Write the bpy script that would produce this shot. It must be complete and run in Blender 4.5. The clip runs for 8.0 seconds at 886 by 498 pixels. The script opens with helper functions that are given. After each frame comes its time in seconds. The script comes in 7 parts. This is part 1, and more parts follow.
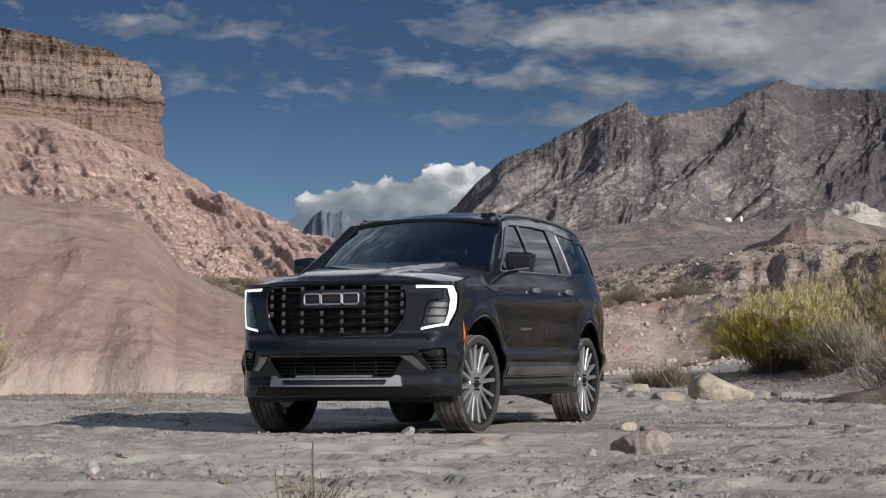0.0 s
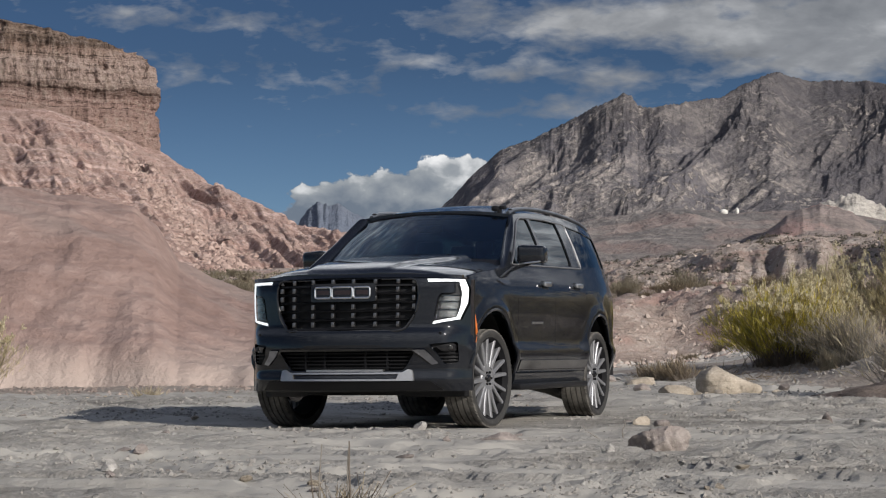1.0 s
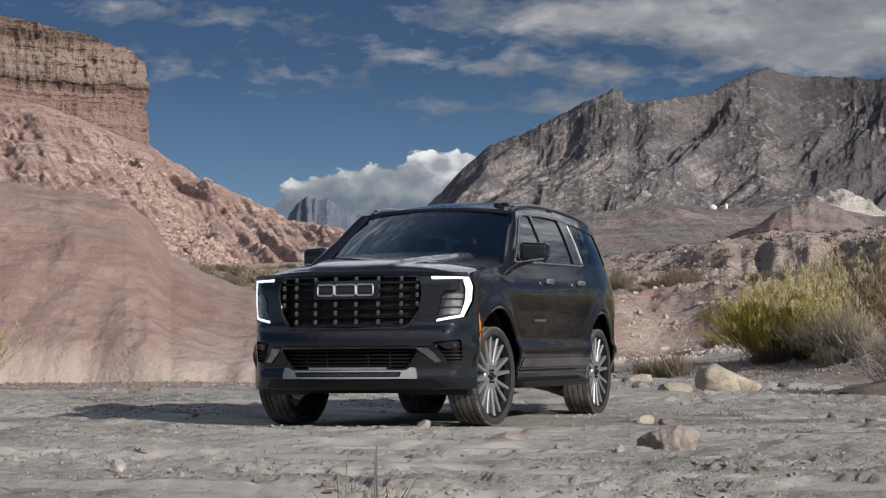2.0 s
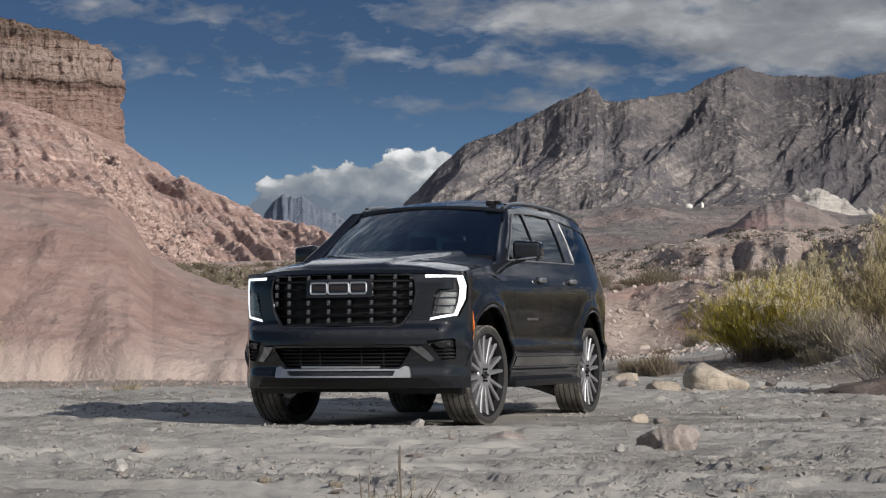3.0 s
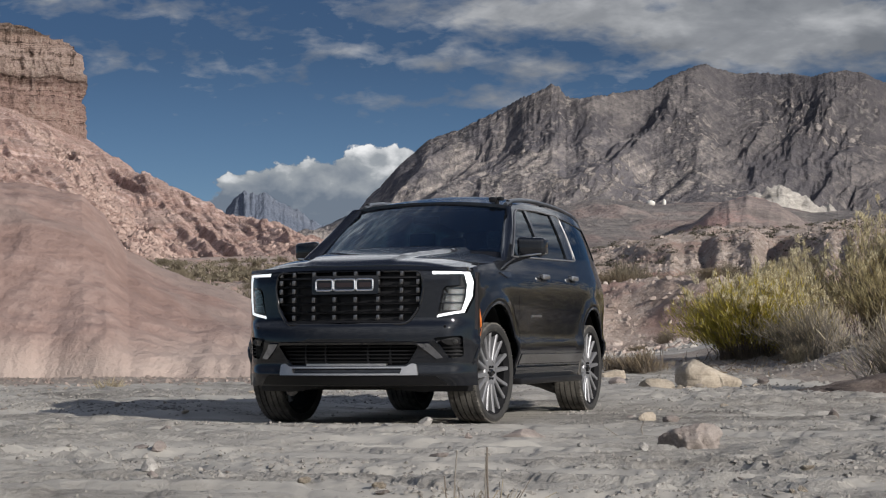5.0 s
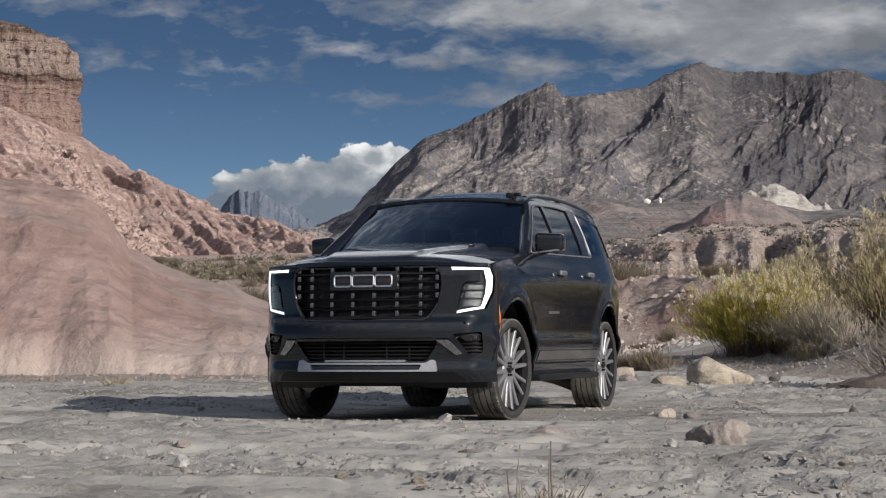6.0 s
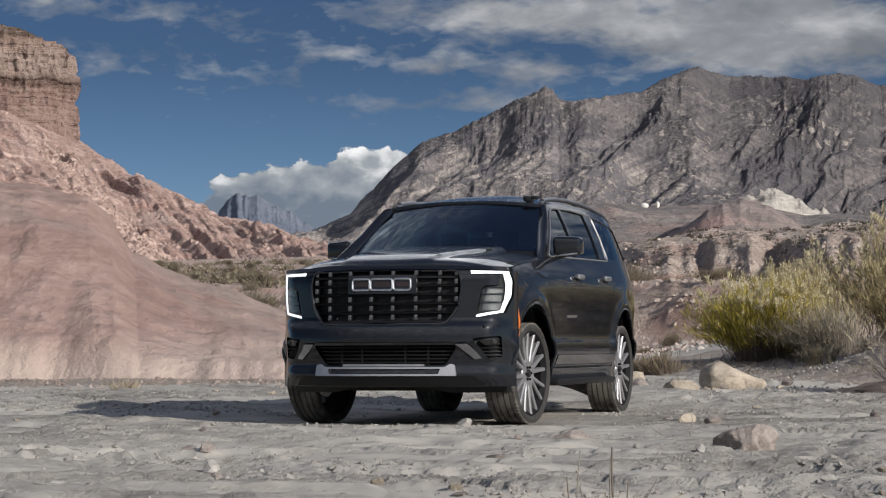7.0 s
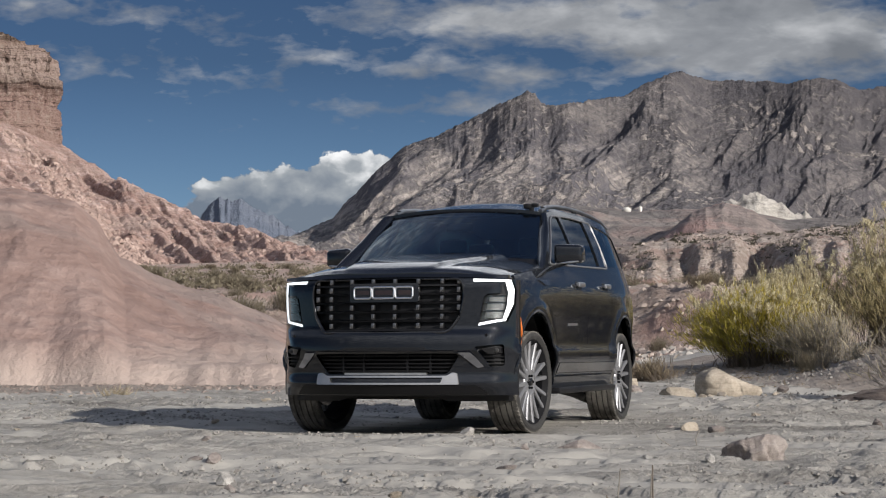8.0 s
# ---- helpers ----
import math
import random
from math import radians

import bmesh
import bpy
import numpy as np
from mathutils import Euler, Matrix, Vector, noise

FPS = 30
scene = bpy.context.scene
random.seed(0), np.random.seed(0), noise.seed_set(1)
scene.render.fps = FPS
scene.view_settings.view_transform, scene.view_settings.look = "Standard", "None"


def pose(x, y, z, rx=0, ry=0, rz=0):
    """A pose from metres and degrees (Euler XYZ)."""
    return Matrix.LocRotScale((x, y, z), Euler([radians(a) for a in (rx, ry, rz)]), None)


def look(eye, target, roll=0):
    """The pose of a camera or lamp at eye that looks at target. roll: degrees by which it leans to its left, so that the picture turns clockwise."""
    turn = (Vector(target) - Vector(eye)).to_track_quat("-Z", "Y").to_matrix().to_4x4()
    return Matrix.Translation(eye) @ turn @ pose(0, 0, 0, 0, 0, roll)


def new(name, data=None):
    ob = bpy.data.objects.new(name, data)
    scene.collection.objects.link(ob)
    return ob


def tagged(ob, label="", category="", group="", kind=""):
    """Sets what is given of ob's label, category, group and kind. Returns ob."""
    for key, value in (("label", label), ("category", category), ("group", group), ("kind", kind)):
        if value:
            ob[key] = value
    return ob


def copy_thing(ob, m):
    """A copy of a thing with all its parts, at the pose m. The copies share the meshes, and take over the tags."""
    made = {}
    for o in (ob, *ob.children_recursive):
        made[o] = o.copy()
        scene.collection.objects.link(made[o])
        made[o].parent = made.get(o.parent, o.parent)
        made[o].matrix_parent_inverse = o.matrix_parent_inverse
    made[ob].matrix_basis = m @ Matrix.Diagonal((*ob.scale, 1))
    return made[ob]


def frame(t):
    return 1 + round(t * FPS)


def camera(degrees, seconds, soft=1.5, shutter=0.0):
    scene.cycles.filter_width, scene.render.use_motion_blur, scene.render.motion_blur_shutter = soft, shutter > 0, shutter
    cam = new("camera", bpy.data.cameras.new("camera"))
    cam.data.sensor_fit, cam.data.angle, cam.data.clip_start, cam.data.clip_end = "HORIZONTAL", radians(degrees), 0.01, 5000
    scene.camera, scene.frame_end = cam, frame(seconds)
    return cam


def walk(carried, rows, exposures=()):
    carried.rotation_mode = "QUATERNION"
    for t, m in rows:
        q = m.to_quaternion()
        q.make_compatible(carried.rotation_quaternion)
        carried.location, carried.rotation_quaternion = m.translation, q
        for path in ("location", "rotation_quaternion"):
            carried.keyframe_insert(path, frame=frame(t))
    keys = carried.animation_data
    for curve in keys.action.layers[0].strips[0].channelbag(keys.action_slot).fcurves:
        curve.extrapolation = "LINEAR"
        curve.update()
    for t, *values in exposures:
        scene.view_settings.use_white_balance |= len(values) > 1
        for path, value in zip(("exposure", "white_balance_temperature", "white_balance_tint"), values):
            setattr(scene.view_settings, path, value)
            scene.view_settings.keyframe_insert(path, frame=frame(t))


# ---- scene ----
cam = camera(24.3, 8.0, soft=1.15)
PATH = [
    (0, (7.117, -16.574, 0.5900), (6.3925, -14.7132, 0.7016), -0.47),
    (0.5, (7.029, -16.524, 0.6000), (6.3063, -14.6624, 0.7084), -0.48),
    (1, (6.948, -16.503, 0.6120), (6.2271, -14.6409, 0.7156), -0.48),
    (2.5, (6.718, -16.435, 0.6420), (6.0165, -14.5647, 0.7392), -0.37),
    (3, (6.633, -16.430, 0.6400), (5.9439, -14.5552, 0.7370), -0.36),
    (3.5, (6.553, -16.450, 0.6470), (5.8752, -14.5710, 0.7427), -0.34),
    (4, (6.435, -16.419, 0.6510), (5.7679, -14.5359, 0.7472), -0.32),
    (4.5, (6.334, -16.407, 0.6540), (5.6747, -14.5212, 0.7488), -0.33),
    (6, (6.018, -16.385, 0.6340), (5.3682, -14.4957, 0.7256), -0.29),
    (6.5, (5.918, -16.355, 0.6310), (5.2689, -14.4657, 0.7235), -0.30),
    (7, (5.818, -16.338, 0.6350), (5.1706, -14.4479, 0.7306), -0.26),
    (7.5, (5.737, -16.354, 0.6510), (5.0944, -14.4625, 0.7492), -0.26),
    (8, (5.648, -16.326, 0.6710), (5.0168, -14.4306, 0.7705), -0.28),
]
walk(cam, [(t, look(eye, target, roll)) for t, eye, target, roll in PATH],
     exposures=[(0.0, 0.22), (4.5, 0.22), (6.5, 0.30), (8.0, 0.36)])

# ---------------------------------------------------------------- world, sun
# Survey axes of the wash: an origin on the track, one axis up the valley, one across it.
ORIGIN = Vector((6.520, -16.389, 0.0))
AHEAD = Vector((-0.33644, 0.94170, 0.0)).normalized()
ACROSS = Vector((AHEAD.y, -AHEAD.x, 0.0))
SUN_TO = Vector((0.90, -0.43, 0.0)).normalized()
SUN_ELEV = radians(21)


def link(nt, a, b):
    nt.links.new(a, b)


def node(nt, kind, **values):
    n = nt.nodes.new(kind)
    for key, value in values.items():
        n.inputs[key].default_value = value
    return n


def calc(nt, op, a, b=None, c=None, clamp=False):
    n = nt.nodes.new("ShaderNodeMath")
    n.operation, n.use_clamp = op, clamp
    for i, v in enumerate((a, b, c)):
        if v is None:
            continue
        if isinstance(v, (int, float)):
            n.inputs[i].default_value = v
        else:
            link(nt, v, n.inputs[i])
    return n.outputs[0]


def ramp(nt, fac, stops):
    n = nt.nodes.new("ShaderNodeValToRGB")
    while len(n.color_ramp.elements) < len(stops):
        n.color_ramp.elements.new(0.5)
    for e, (p, c) in zip(n.color_ramp.elements, stops):
        e.position, e.color = p, (*c, 1) if len(c) == 3 else c
    link(nt, fac, n.inputs[0])
    return n.outputs[0]


def mix(nt, fac, a, b, mode="MIX"):
    n = nt.nodes.new("ShaderNodeMix")
    n.data_type, n.blend_type = "RGBA", mode
    for sock, v in ((n.inputs[0], fac), (n.inputs[6], a), (n.inputs[7], b)):
        if isinstance(v, (int, float)):
            sock.default_value = v
        elif isinstance(v, tuple):
            sock.default_value = (*v, 1)
        else:
            link(nt, v, sock)
    return n.outputs[2]


def make_world():
    w = bpy.data.worlds.new("desert_sky")
    scene.world = w
    w.use_nodes = True
    nt = w.node_tree
    nt.nodes.clear()
    sky = nt.nodes.new("ShaderNodeTexSky")
    sky.sky_type, sky.sun_disc = "NISHITA", False
    sky.sun_elevation, sky.sun_rotation = SUN_ELEV, math.atan2(SUN_TO.x, SUN_TO.y)
    sky.altitude, sky.air_density, sky.dust_density, sky.ozone_density = 1600.0, 1.0, 0.25, 3.0
    # deep, polarised blue
    co = nt.nodes.new("ShaderNodeTexCoord").outputs["Generated"]

    def dot(v):
        n = nt.nodes.new("ShaderNodeVectorMath")
        n.operation = "DOT_PRODUCT"
        link(nt, co, n.inputs[0])
        n.inputs[1].default_value = v
        return n.outputs["Value"]

    blue = mix(nt, 1.0, sky.outputs[0], (0.57, 0.67, 0.85), "MULTIPLY")
    f = calc(nt, "MAXIMUM", dot(tuple(AHEAD)), 0.15)
    a = calc(nt, "DIVIDE", dot(tuple(ACROSS)), f)
    e = calc(nt, "DIVIDE", dot((0, 0, 1)), f)

    def hill(ca, ce, wa, we, gain):
        """A soft bank of cloud round one bearing."""
        da = calc(nt, "DIVIDE", calc(nt, "SUBTRACT", a, ca), wa)
        de = calc(nt, "DIVIDE", calc(nt, "SUBTRACT", e, ce), we)
        q = calc(nt, "ADD", calc(nt, "MULTIPLY", da, da), calc(nt, "MULTIPLY", de, de))
        return calc(nt, "MULTIPLY", calc(nt, "EXPONENT", calc(nt, "MULTIPLY", q, -1.0)), gain)

    def plane(ka, ke, off=0.0):
        n = nt.nodes.new("ShaderNodeCombineXYZ")
        link(nt, calc(nt, "MULTIPLY", a, ka), n.inputs[0])
        link(nt, calc(nt, "MULTIPLY", e, ke), n.inputs[1])
        n.inputs[2].default_value = off
        return n.outputs[0]

    def noise_of(v, scale, detail, rough=0.55, dist=0.0):
        n = node(nt, "ShaderNodeTexNoise", Scale=scale, Detail=detail, Roughness=rough, Distortion=dist)
        link(nt, v, n.inputs["Vector"])
        return n.outputs[0]

    def total(items):
        out = items[0]
        for i in items[1:]:
            out = calc(nt, "ADD", out, i)
        return out

    # high broken layer, seen in perspective
    zc = calc(nt, "ADD", calc(nt, "MAXIMUM", dot((0, 0, 1)), 0.0), 0.30)
    flat = nt.nodes.new("ShaderNodeCombineXYZ")
    link(nt, calc(nt, "DIVIDE", dot(tuple(ACROSS)), zc), flat.inputs[0])
    link(nt, calc(nt, "DIVIDE", dot(tuple(AHEAD)), zc), flat.inputs[1])
    layer = flat.outputs[0]
    n1 = calc(nt, "MULTIPLY_ADD", noise_of(layer, 30.0, 7.0, 0.58, 0.2), 0.5, calc(nt, "MULTIPLY", noise_of(layer, 10.0, 4.0, 0.5, 0.3), 0.5))
    # unseen banks above and behind the view, added for the car's reflections
    field = total([hill(0.0, 1.3, 4.0, 0.95, 0.14), hill(-0.05, 0.36, 0.9, 0.12, 0.60), hill(0.0, 0.62, 1.2, 0.16, 0.30),
                   ramp(nt, dot(tuple(-AHEAD)), [(0.2, (0, 0, 0)), (0.6, (0.22, 0.22, 0.22))]), ramp(nt, dot((0, 0, 1)), [(0.62, (0.2, 0.2, 0.2)), (0.85, (0.0, 0.0, 0.0))]), -0.2])
    n1 = calc(nt, "MULTIPLY_ADD", n1, 1.5, -0.25)
    dens = calc(nt, "ADD", n1, field)
    # low over the valley: a grey bank to one side, long torn strips to the other
    puff = plane(1.0, 2.3, 4.0)
    n2 = calc(nt, "MULTIPLY_ADD", noise_of(puff, 95.0, 4.0, 0.55, 0.3), 0.34, calc(nt, "MULTIPLY", noise_of(puff, 27.0, 4.0, 0.5, 0.4), 0.66))
    banks = total([hill(0.154, 0.163, 0.080, 0.0175, 0.54), hill(0.209, 0.150, 0.060, 0.0150, 0.42), hill(0.055, 0.161, 0.060, 0.0105, 0.45), hill(0.059, 0.135, 0.020, 0.0065, 0.36),
                   hill(0.139, 0.141, 0.040, 0.0080, 0.24), hill(0.0785, 0.1425, 0.010, 0.0045, -0.34), hill(0.1165, 0.1645, 0.009, 0.0038, -0.34), hill(0.006, 0.1375, 0.024, 0.0038, 0.16),
                   hill(-0.033, 0.1445, 0.024, 0.0045, 0.19), hill(-0.096, 0.1620, 0.045, 0.0045, 0.16), hill(-0.168, 0.1690, 0.050, 0.0055, 0.13), hill(-0.135, 0.1425, 0.028, 0.0070, 0.09),
                   hill(-0.074, 0.1325, 0.042, 0.0060, 0.10), hill(-0.002, 0.1190, 0.034, 0.0042, 0.19), hill(0.034, 0.1190, 0.022, 0.0055, 0.22), hill(-0.06, 0.095, 0.25, 0.016, -0.2)])
    low = calc(nt, "ADD", calc(nt, "MULTIPLY_ADD", n2, 1.25, -0.125), banks)
    ahead = calc(nt, "MULTIPLY", ramp(nt, dot((0, 0, 1)), [(0.185, (1, 1, 1)), (0.25, (0, 0, 0))]), ramp(nt, dot(tuple(AHEAD)), [(0.80, (0, 0, 0)), (0.92, (1, 1, 1))]))
    dens = calc(nt, "ADD", calc(nt, "MULTIPLY", low, ahead), calc(nt, "MULTIPLY", dens, calc(nt, "SUBTRACT", 1.0, ahead)))
    cover = ramp(nt, dens, [(0.55, (0, 0, 0)), (0.70, (0.38, 0.38, 0.38)), (0.92, (1, 1, 1))])
    # overhead the layer closes up
    vault = ramp(nt, dot((0, 0, 1)), [(0.30, (0, 0, 0)), (0.62, (0.30, 0.30, 0.30))])
    cover = mix(nt, vault, cover, (0.55, 0.55, 0.55))
    # valley cumulus: a clear, billowed top and a soft base
    bn = noise_of(plane(1.0, 1.3, 9.0), 58.0, 5.0, 0.5, 0.15)
    top = total([hill(-0.050, 0.074, 0.050, 0.0185, 0.9), hill(-0.012, 0.089, 0.028, 0.014, 0.50), hill(-0.095, 0.068, 0.02, 0.012, 0.35)])
    cum = ramp(nt, calc(nt, "MULTIPLY_ADD", bn, 1.0, top), [(0.95, (0, 0, 0)), (1.08, (1, 1, 1))])
    grey = ramp(nt, calc(nt, "MULTIPLY_ADD", noise_of(puff, 16.0, 5.0, 0.5, 0.4), 0.6, calc(nt, "MULTIPLY", noise_of(layer, 11.0, 5.0, 0.55, 0.3), 0.4)), [(0.38, (0.22, 0.235, 0.26)), (0.50, (0.345, 0.36, 0.385)), (0.66, (0.68, 0.69, 0.71))])
    lit = ramp(nt, calc(nt, "ADD", calc(nt, "MULTIPLY", calc(nt, "SUBTRACT", e, 0.066), 22.0), calc(nt, "MULTIPLY", calc(nt, "SUBTRACT", bn, 0.5), 1.6)),
               [(0.0, (0.20, 0.24, 0.30)), (0.45, (0.42, 0.45, 0.48)), (0.85, (1.15, 1.15, 1.15))])
    gain = nt.nodes.new("ShaderNodeBackground")
    link(nt, blue, gain.inputs[0])
    link(nt, calc(nt, "MULTIPLY", ramp(nt, dot((0, 0, 1)), [(0.04, (0.56, 0.56, 0.56)), (0.14, (0.30, 0.30, 0.30)), (0.35, (0.26, 0.26, 0.26)), (0.8, (0.9, 0.9, 0.9))]), 0.10), gain.inputs[1])
    cloud = node(nt, "ShaderNodeBackground", Strength=0.7)
    # clouds out of view are brightened to light the hood and windscreen
    high = calc(nt, "MULTIPLY_ADD", calc(nt, "SMOOTH_MIN", calc(nt, "MULTIPLY", calc(nt, "MAXIMUM", calc(nt, "SUBTRACT", dot((0, 0, 1)), 0.18), 0.0), 5.0), 1.0, 0.1), 2.9, 1.0)
    link(nt, mix(nt, cum, grey, lit), cloud.inputs[0])
    # cloud brightness falls towards the zenith, to darken the windscreen's reflection
    zenith = ramp(nt, dot((0, 0, 1)), [(0.60, (1, 1, 1)), (0.86, (0.12, 0.12, 0.12))])
    high = calc(nt, "MULTIPLY", high, zenith)
    link(nt, calc(nt, "MULTIPLY", high, 0.69), cloud.inputs[1])
    both = nt.nodes.new("ShaderNodeMixShader")
    link(nt, calc(nt, "MULTIPLY", calc(nt, "MAXIMUM", cover, cum), 0.94), both.inputs[0])
    link(nt, gain.outputs[0], both.inputs[1])
    link(nt, cloud.outputs[0], both.inputs[2])
    out = nt.nodes.new("ShaderNodeOutputWorld")
    link(nt, both.outputs[0], out.inputs[0])


make_world()
sun = new("sun", bpy.data.lights.new("sun", "SUN"))
sun.data.energy, sun.data.angle, sun.data.color = 5.0, radians(0.6), (1.0, 0.95, 0.89)
sun.matrix_world = look((0, 0, 0), -(SUN_TO * math.cos(SUN_ELEV) + Vector((0, 0, math.sin(SUN_ELEV)))))

# ---------------------------------------------------------------- materials
def material(name):
    m = bpy.data.materials.new(name)
    m.use_nodes = True
    nt = m.node_tree
    return m, nt, nt.nodes["Principled BSDF"]


def coords(nt, scale=(1, 1, 1), kind="Object"):
    mp = node(nt, "ShaderNodeMapping", Scale=scale)
    link(nt, nt.nodes.new("ShaderNodeTexCoord").outputs[kind], mp.inputs[0])
    return mp.outputs[0]


def noise_tex(nt, v, scale, detail=6.0, rough=0.6, dist=0.0):
    n = node(nt, "ShaderNodeTexNoise", Scale=scale, Detail=detail, Roughness=rough, Distortion=dist)
    link(nt, v, n.inputs["Vector"])
    return n.outputs[0]


def bump(nt, bsdf, height, strength, distance):
    b = node(nt, "ShaderNodeBump", Strength=strength, Distance=distance)
    link(nt, height, b.inputs["Height"])
    link(nt, b.outputs[0], bsdf.inputs["Normal"])


def rock_mat(name, dark, mid, light, size, relief, strata=0.0, tilt=(0, 0, 1), rough=0.92, stain=None, pale_foot=None, rubble=0.0, darker=None, ledges=(), tight=1.0, fleck=None):
    """Weathered rock: two scales of colour, optional bedding, and relief. size: metres of the coarse mottling."""
    m, nt, b = material(name)
    v = coords(nt)
    coarse = noise_tex(nt, v, 1.0 / size, 8.0, 0.62, 0.4)
    fine = noise_tex(nt, v, 9.0 / size, 6.0, 0.7)
    f = calc(nt, "MULTIPLY_ADD", fine, 0.45, calc(nt, "MULTIPLY", coarse, 0.55))
    if strata:
        n = nt.nodes.new("ShaderNodeVectorMath")
        n.operation = "DOT_PRODUCT"
        link(nt, v, n.inputs[0])
        n.inputs[1].default_value = tilt
        h = calc(nt, "MULTIPLY_ADD", coarse, size * 0.12, n.outputs["Value"])
        c = nt.nodes.new("ShaderNodeCombineXYZ")
        link(nt, h, c.inputs[2])
        bed = noise_tex(nt, c.outputs[0], 7.0 / size, 3.0, 0.75)
        f = calc(nt, "MULTIPLY_ADD", calc(nt, "SUBTRACT", bed, 0.5), strata, f)
    col = ramp(nt, f, [(0.5 - 0.16 * tight, dark), (0.5, mid), (0.5 + 0.16 * tight, light)])
    if stain:
        s = ramp(nt, noise_tex(nt, v, 0.45 / size, 4.0, 0.6, 0.6), [(0.50, (0, 0, 0)), (0.60, (1, 1, 1))])
        col = mix(nt, calc(nt, "MULTIPLY", s, 0.75), col, stain)
    high = calc(nt, "MULTIPLY_ADD", fine, 0.5, f)
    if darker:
        # the colour darkens beyond a ragged line across the valley
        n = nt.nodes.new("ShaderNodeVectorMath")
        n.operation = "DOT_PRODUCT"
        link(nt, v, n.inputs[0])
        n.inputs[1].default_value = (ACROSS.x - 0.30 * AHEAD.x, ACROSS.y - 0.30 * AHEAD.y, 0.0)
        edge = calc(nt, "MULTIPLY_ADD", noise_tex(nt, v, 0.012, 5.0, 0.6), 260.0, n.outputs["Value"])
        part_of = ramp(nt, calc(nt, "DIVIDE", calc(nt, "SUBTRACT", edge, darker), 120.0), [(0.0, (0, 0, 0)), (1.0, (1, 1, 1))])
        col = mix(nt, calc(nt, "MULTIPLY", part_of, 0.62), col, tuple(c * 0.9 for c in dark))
        # and a dark cap rock along the crest
        z = nt.nodes.new("ShaderNodeSeparateXYZ")
        link(nt, v, z.inputs[0])
        cap = ramp(nt, calc(nt, "DIVIDE", calc(nt, "MULTIPLY_ADD", noise_tex(nt, v, 0.02, 5.0, 0.65), 130.0, z.outputs[2]), 260.0), [(0.72, (0, 0, 0)), (0.86, (1, 1, 1))])
        col = mix(nt, calc(nt, "MULTIPLY", cap, 0.62), col, tuple(c * 0.85 for c in dark))
    for level, thick, bare_tone in ledges:
        # a bare bed crops out along the slope
        z = nt.nodes.new("ShaderNodeSeparateXYZ")
        link(nt, v, z.inputs[0])
        off = calc(nt, "SUBTRACT", calc(nt, "MULTIPLY_ADD", coarse, 3.0, z.outputs[2]), level + 1.5)
        bare = ramp(nt, calc(nt, "DIVIDE", calc(nt, "ABSOLUTE", off), thick), [(0.6, (1, 1, 1)), (1.0, (0, 0, 0))])
        some = ramp(nt, noise_tex(nt, v, 0.022, 3.0, 0.55), [(0.46, (0, 0, 0)), (0.54, (1, 1, 1))])
        col = mix(nt, calc(nt, "MULTIPLY", calc(nt, "MULTIPLY", bare, some), 0.85), col, bare_tone)
    if fleck:
        # pale broken crags, drawn out down the slope and gathered along some beds
        grain = noise_tex(nt, coords(nt, (0.16, 0.16, 0.07)), 1.0, 6.0, 0.65, 0.5)
        gathered = ramp(nt, noise_tex(nt, v, 0.014, 4.0, 0.6, 0.5), [(0.44, (0.1, 0.1, 0.1)), (0.60, (1, 1, 1))])
        bare = calc(nt, "MULTIPLY", ramp(nt, grain, [(0.52, (0, 0, 0)), (0.62, (1, 1, 1))]), gathered)
        col = mix(nt, calc(nt, "MULTIPLY", bare, 0.8), col, fleck)
        high = calc(nt, "MULTIPLY_ADD", bare, 0.4, high)
    if rubble:
        # loose blocks of several sizes, some paler and some darker than the soil between them
        for cell, share in ((rubble, 0.62), (rubble * 0.42, 0.52)):
            vo = node(nt, "ShaderNodeTexVoronoi", Scale=1.0 / cell)
            link(nt, v, vo.inputs["Vector"])
            tone = nt.nodes.new("ShaderNodeSeparateColor")
            link(nt, vo.outputs["Color"], tone.inputs[0])
            block = ramp(nt, vo.outputs["Distance"], [(0.30, (1, 1, 1)), (0.48, (0, 0, 0))])
            block = calc(nt, "MULTIPLY", block, calc(nt, "GREATER_THAN", tone.outputs[1], share))
            patchy = ramp(nt, noise_tex(nt, v, 0.12 / cell, 3.0, 0.6), [(0.42, (0.15, 0.15, 0.15)), (0.58, (1, 1, 1))])
            block = calc(nt, "MULTIPLY", block, patchy)
            col = mix(nt, calc(nt, "MULTIPLY", block, 0.78), col, ramp(nt, tone.outputs[0], [(0.25, dark), (0.6, mid), (0.9, tuple(min(0.75, c * 1.05) for c in light))]))
            high = calc(nt, "MULTIPLY_ADD", block, 0.35, high)
    if pale_foot:
        # the lowest bed is a paler rock
        z = nt.nodes.new("ShaderNodeSeparateXYZ")
        link(nt, v, z.inputs[0])
        lift = calc(nt, "MULTIPLY", calc(nt, "MULTIPLY_ADD", coarse, 1.6, z.outputs[2]), 0.4)
        low = ramp(nt, lift, [(pale_foot * 0.4, (1, 1, 1)), (pale_foot * 0.4 + 0.34, (0, 0, 0))])
        col = mix(nt, calc(nt, "MULTIPLY", low, 0.75), col, (0.385, 0.318, 0.278))
    link(nt, col, b.inputs["Base Color"])
    b.inputs["Roughness"].default_value = rough
    b.inputs["Specular IOR Level"].default_value = 0.25
    bump(nt, b, high, 0.9, relief)
    return m


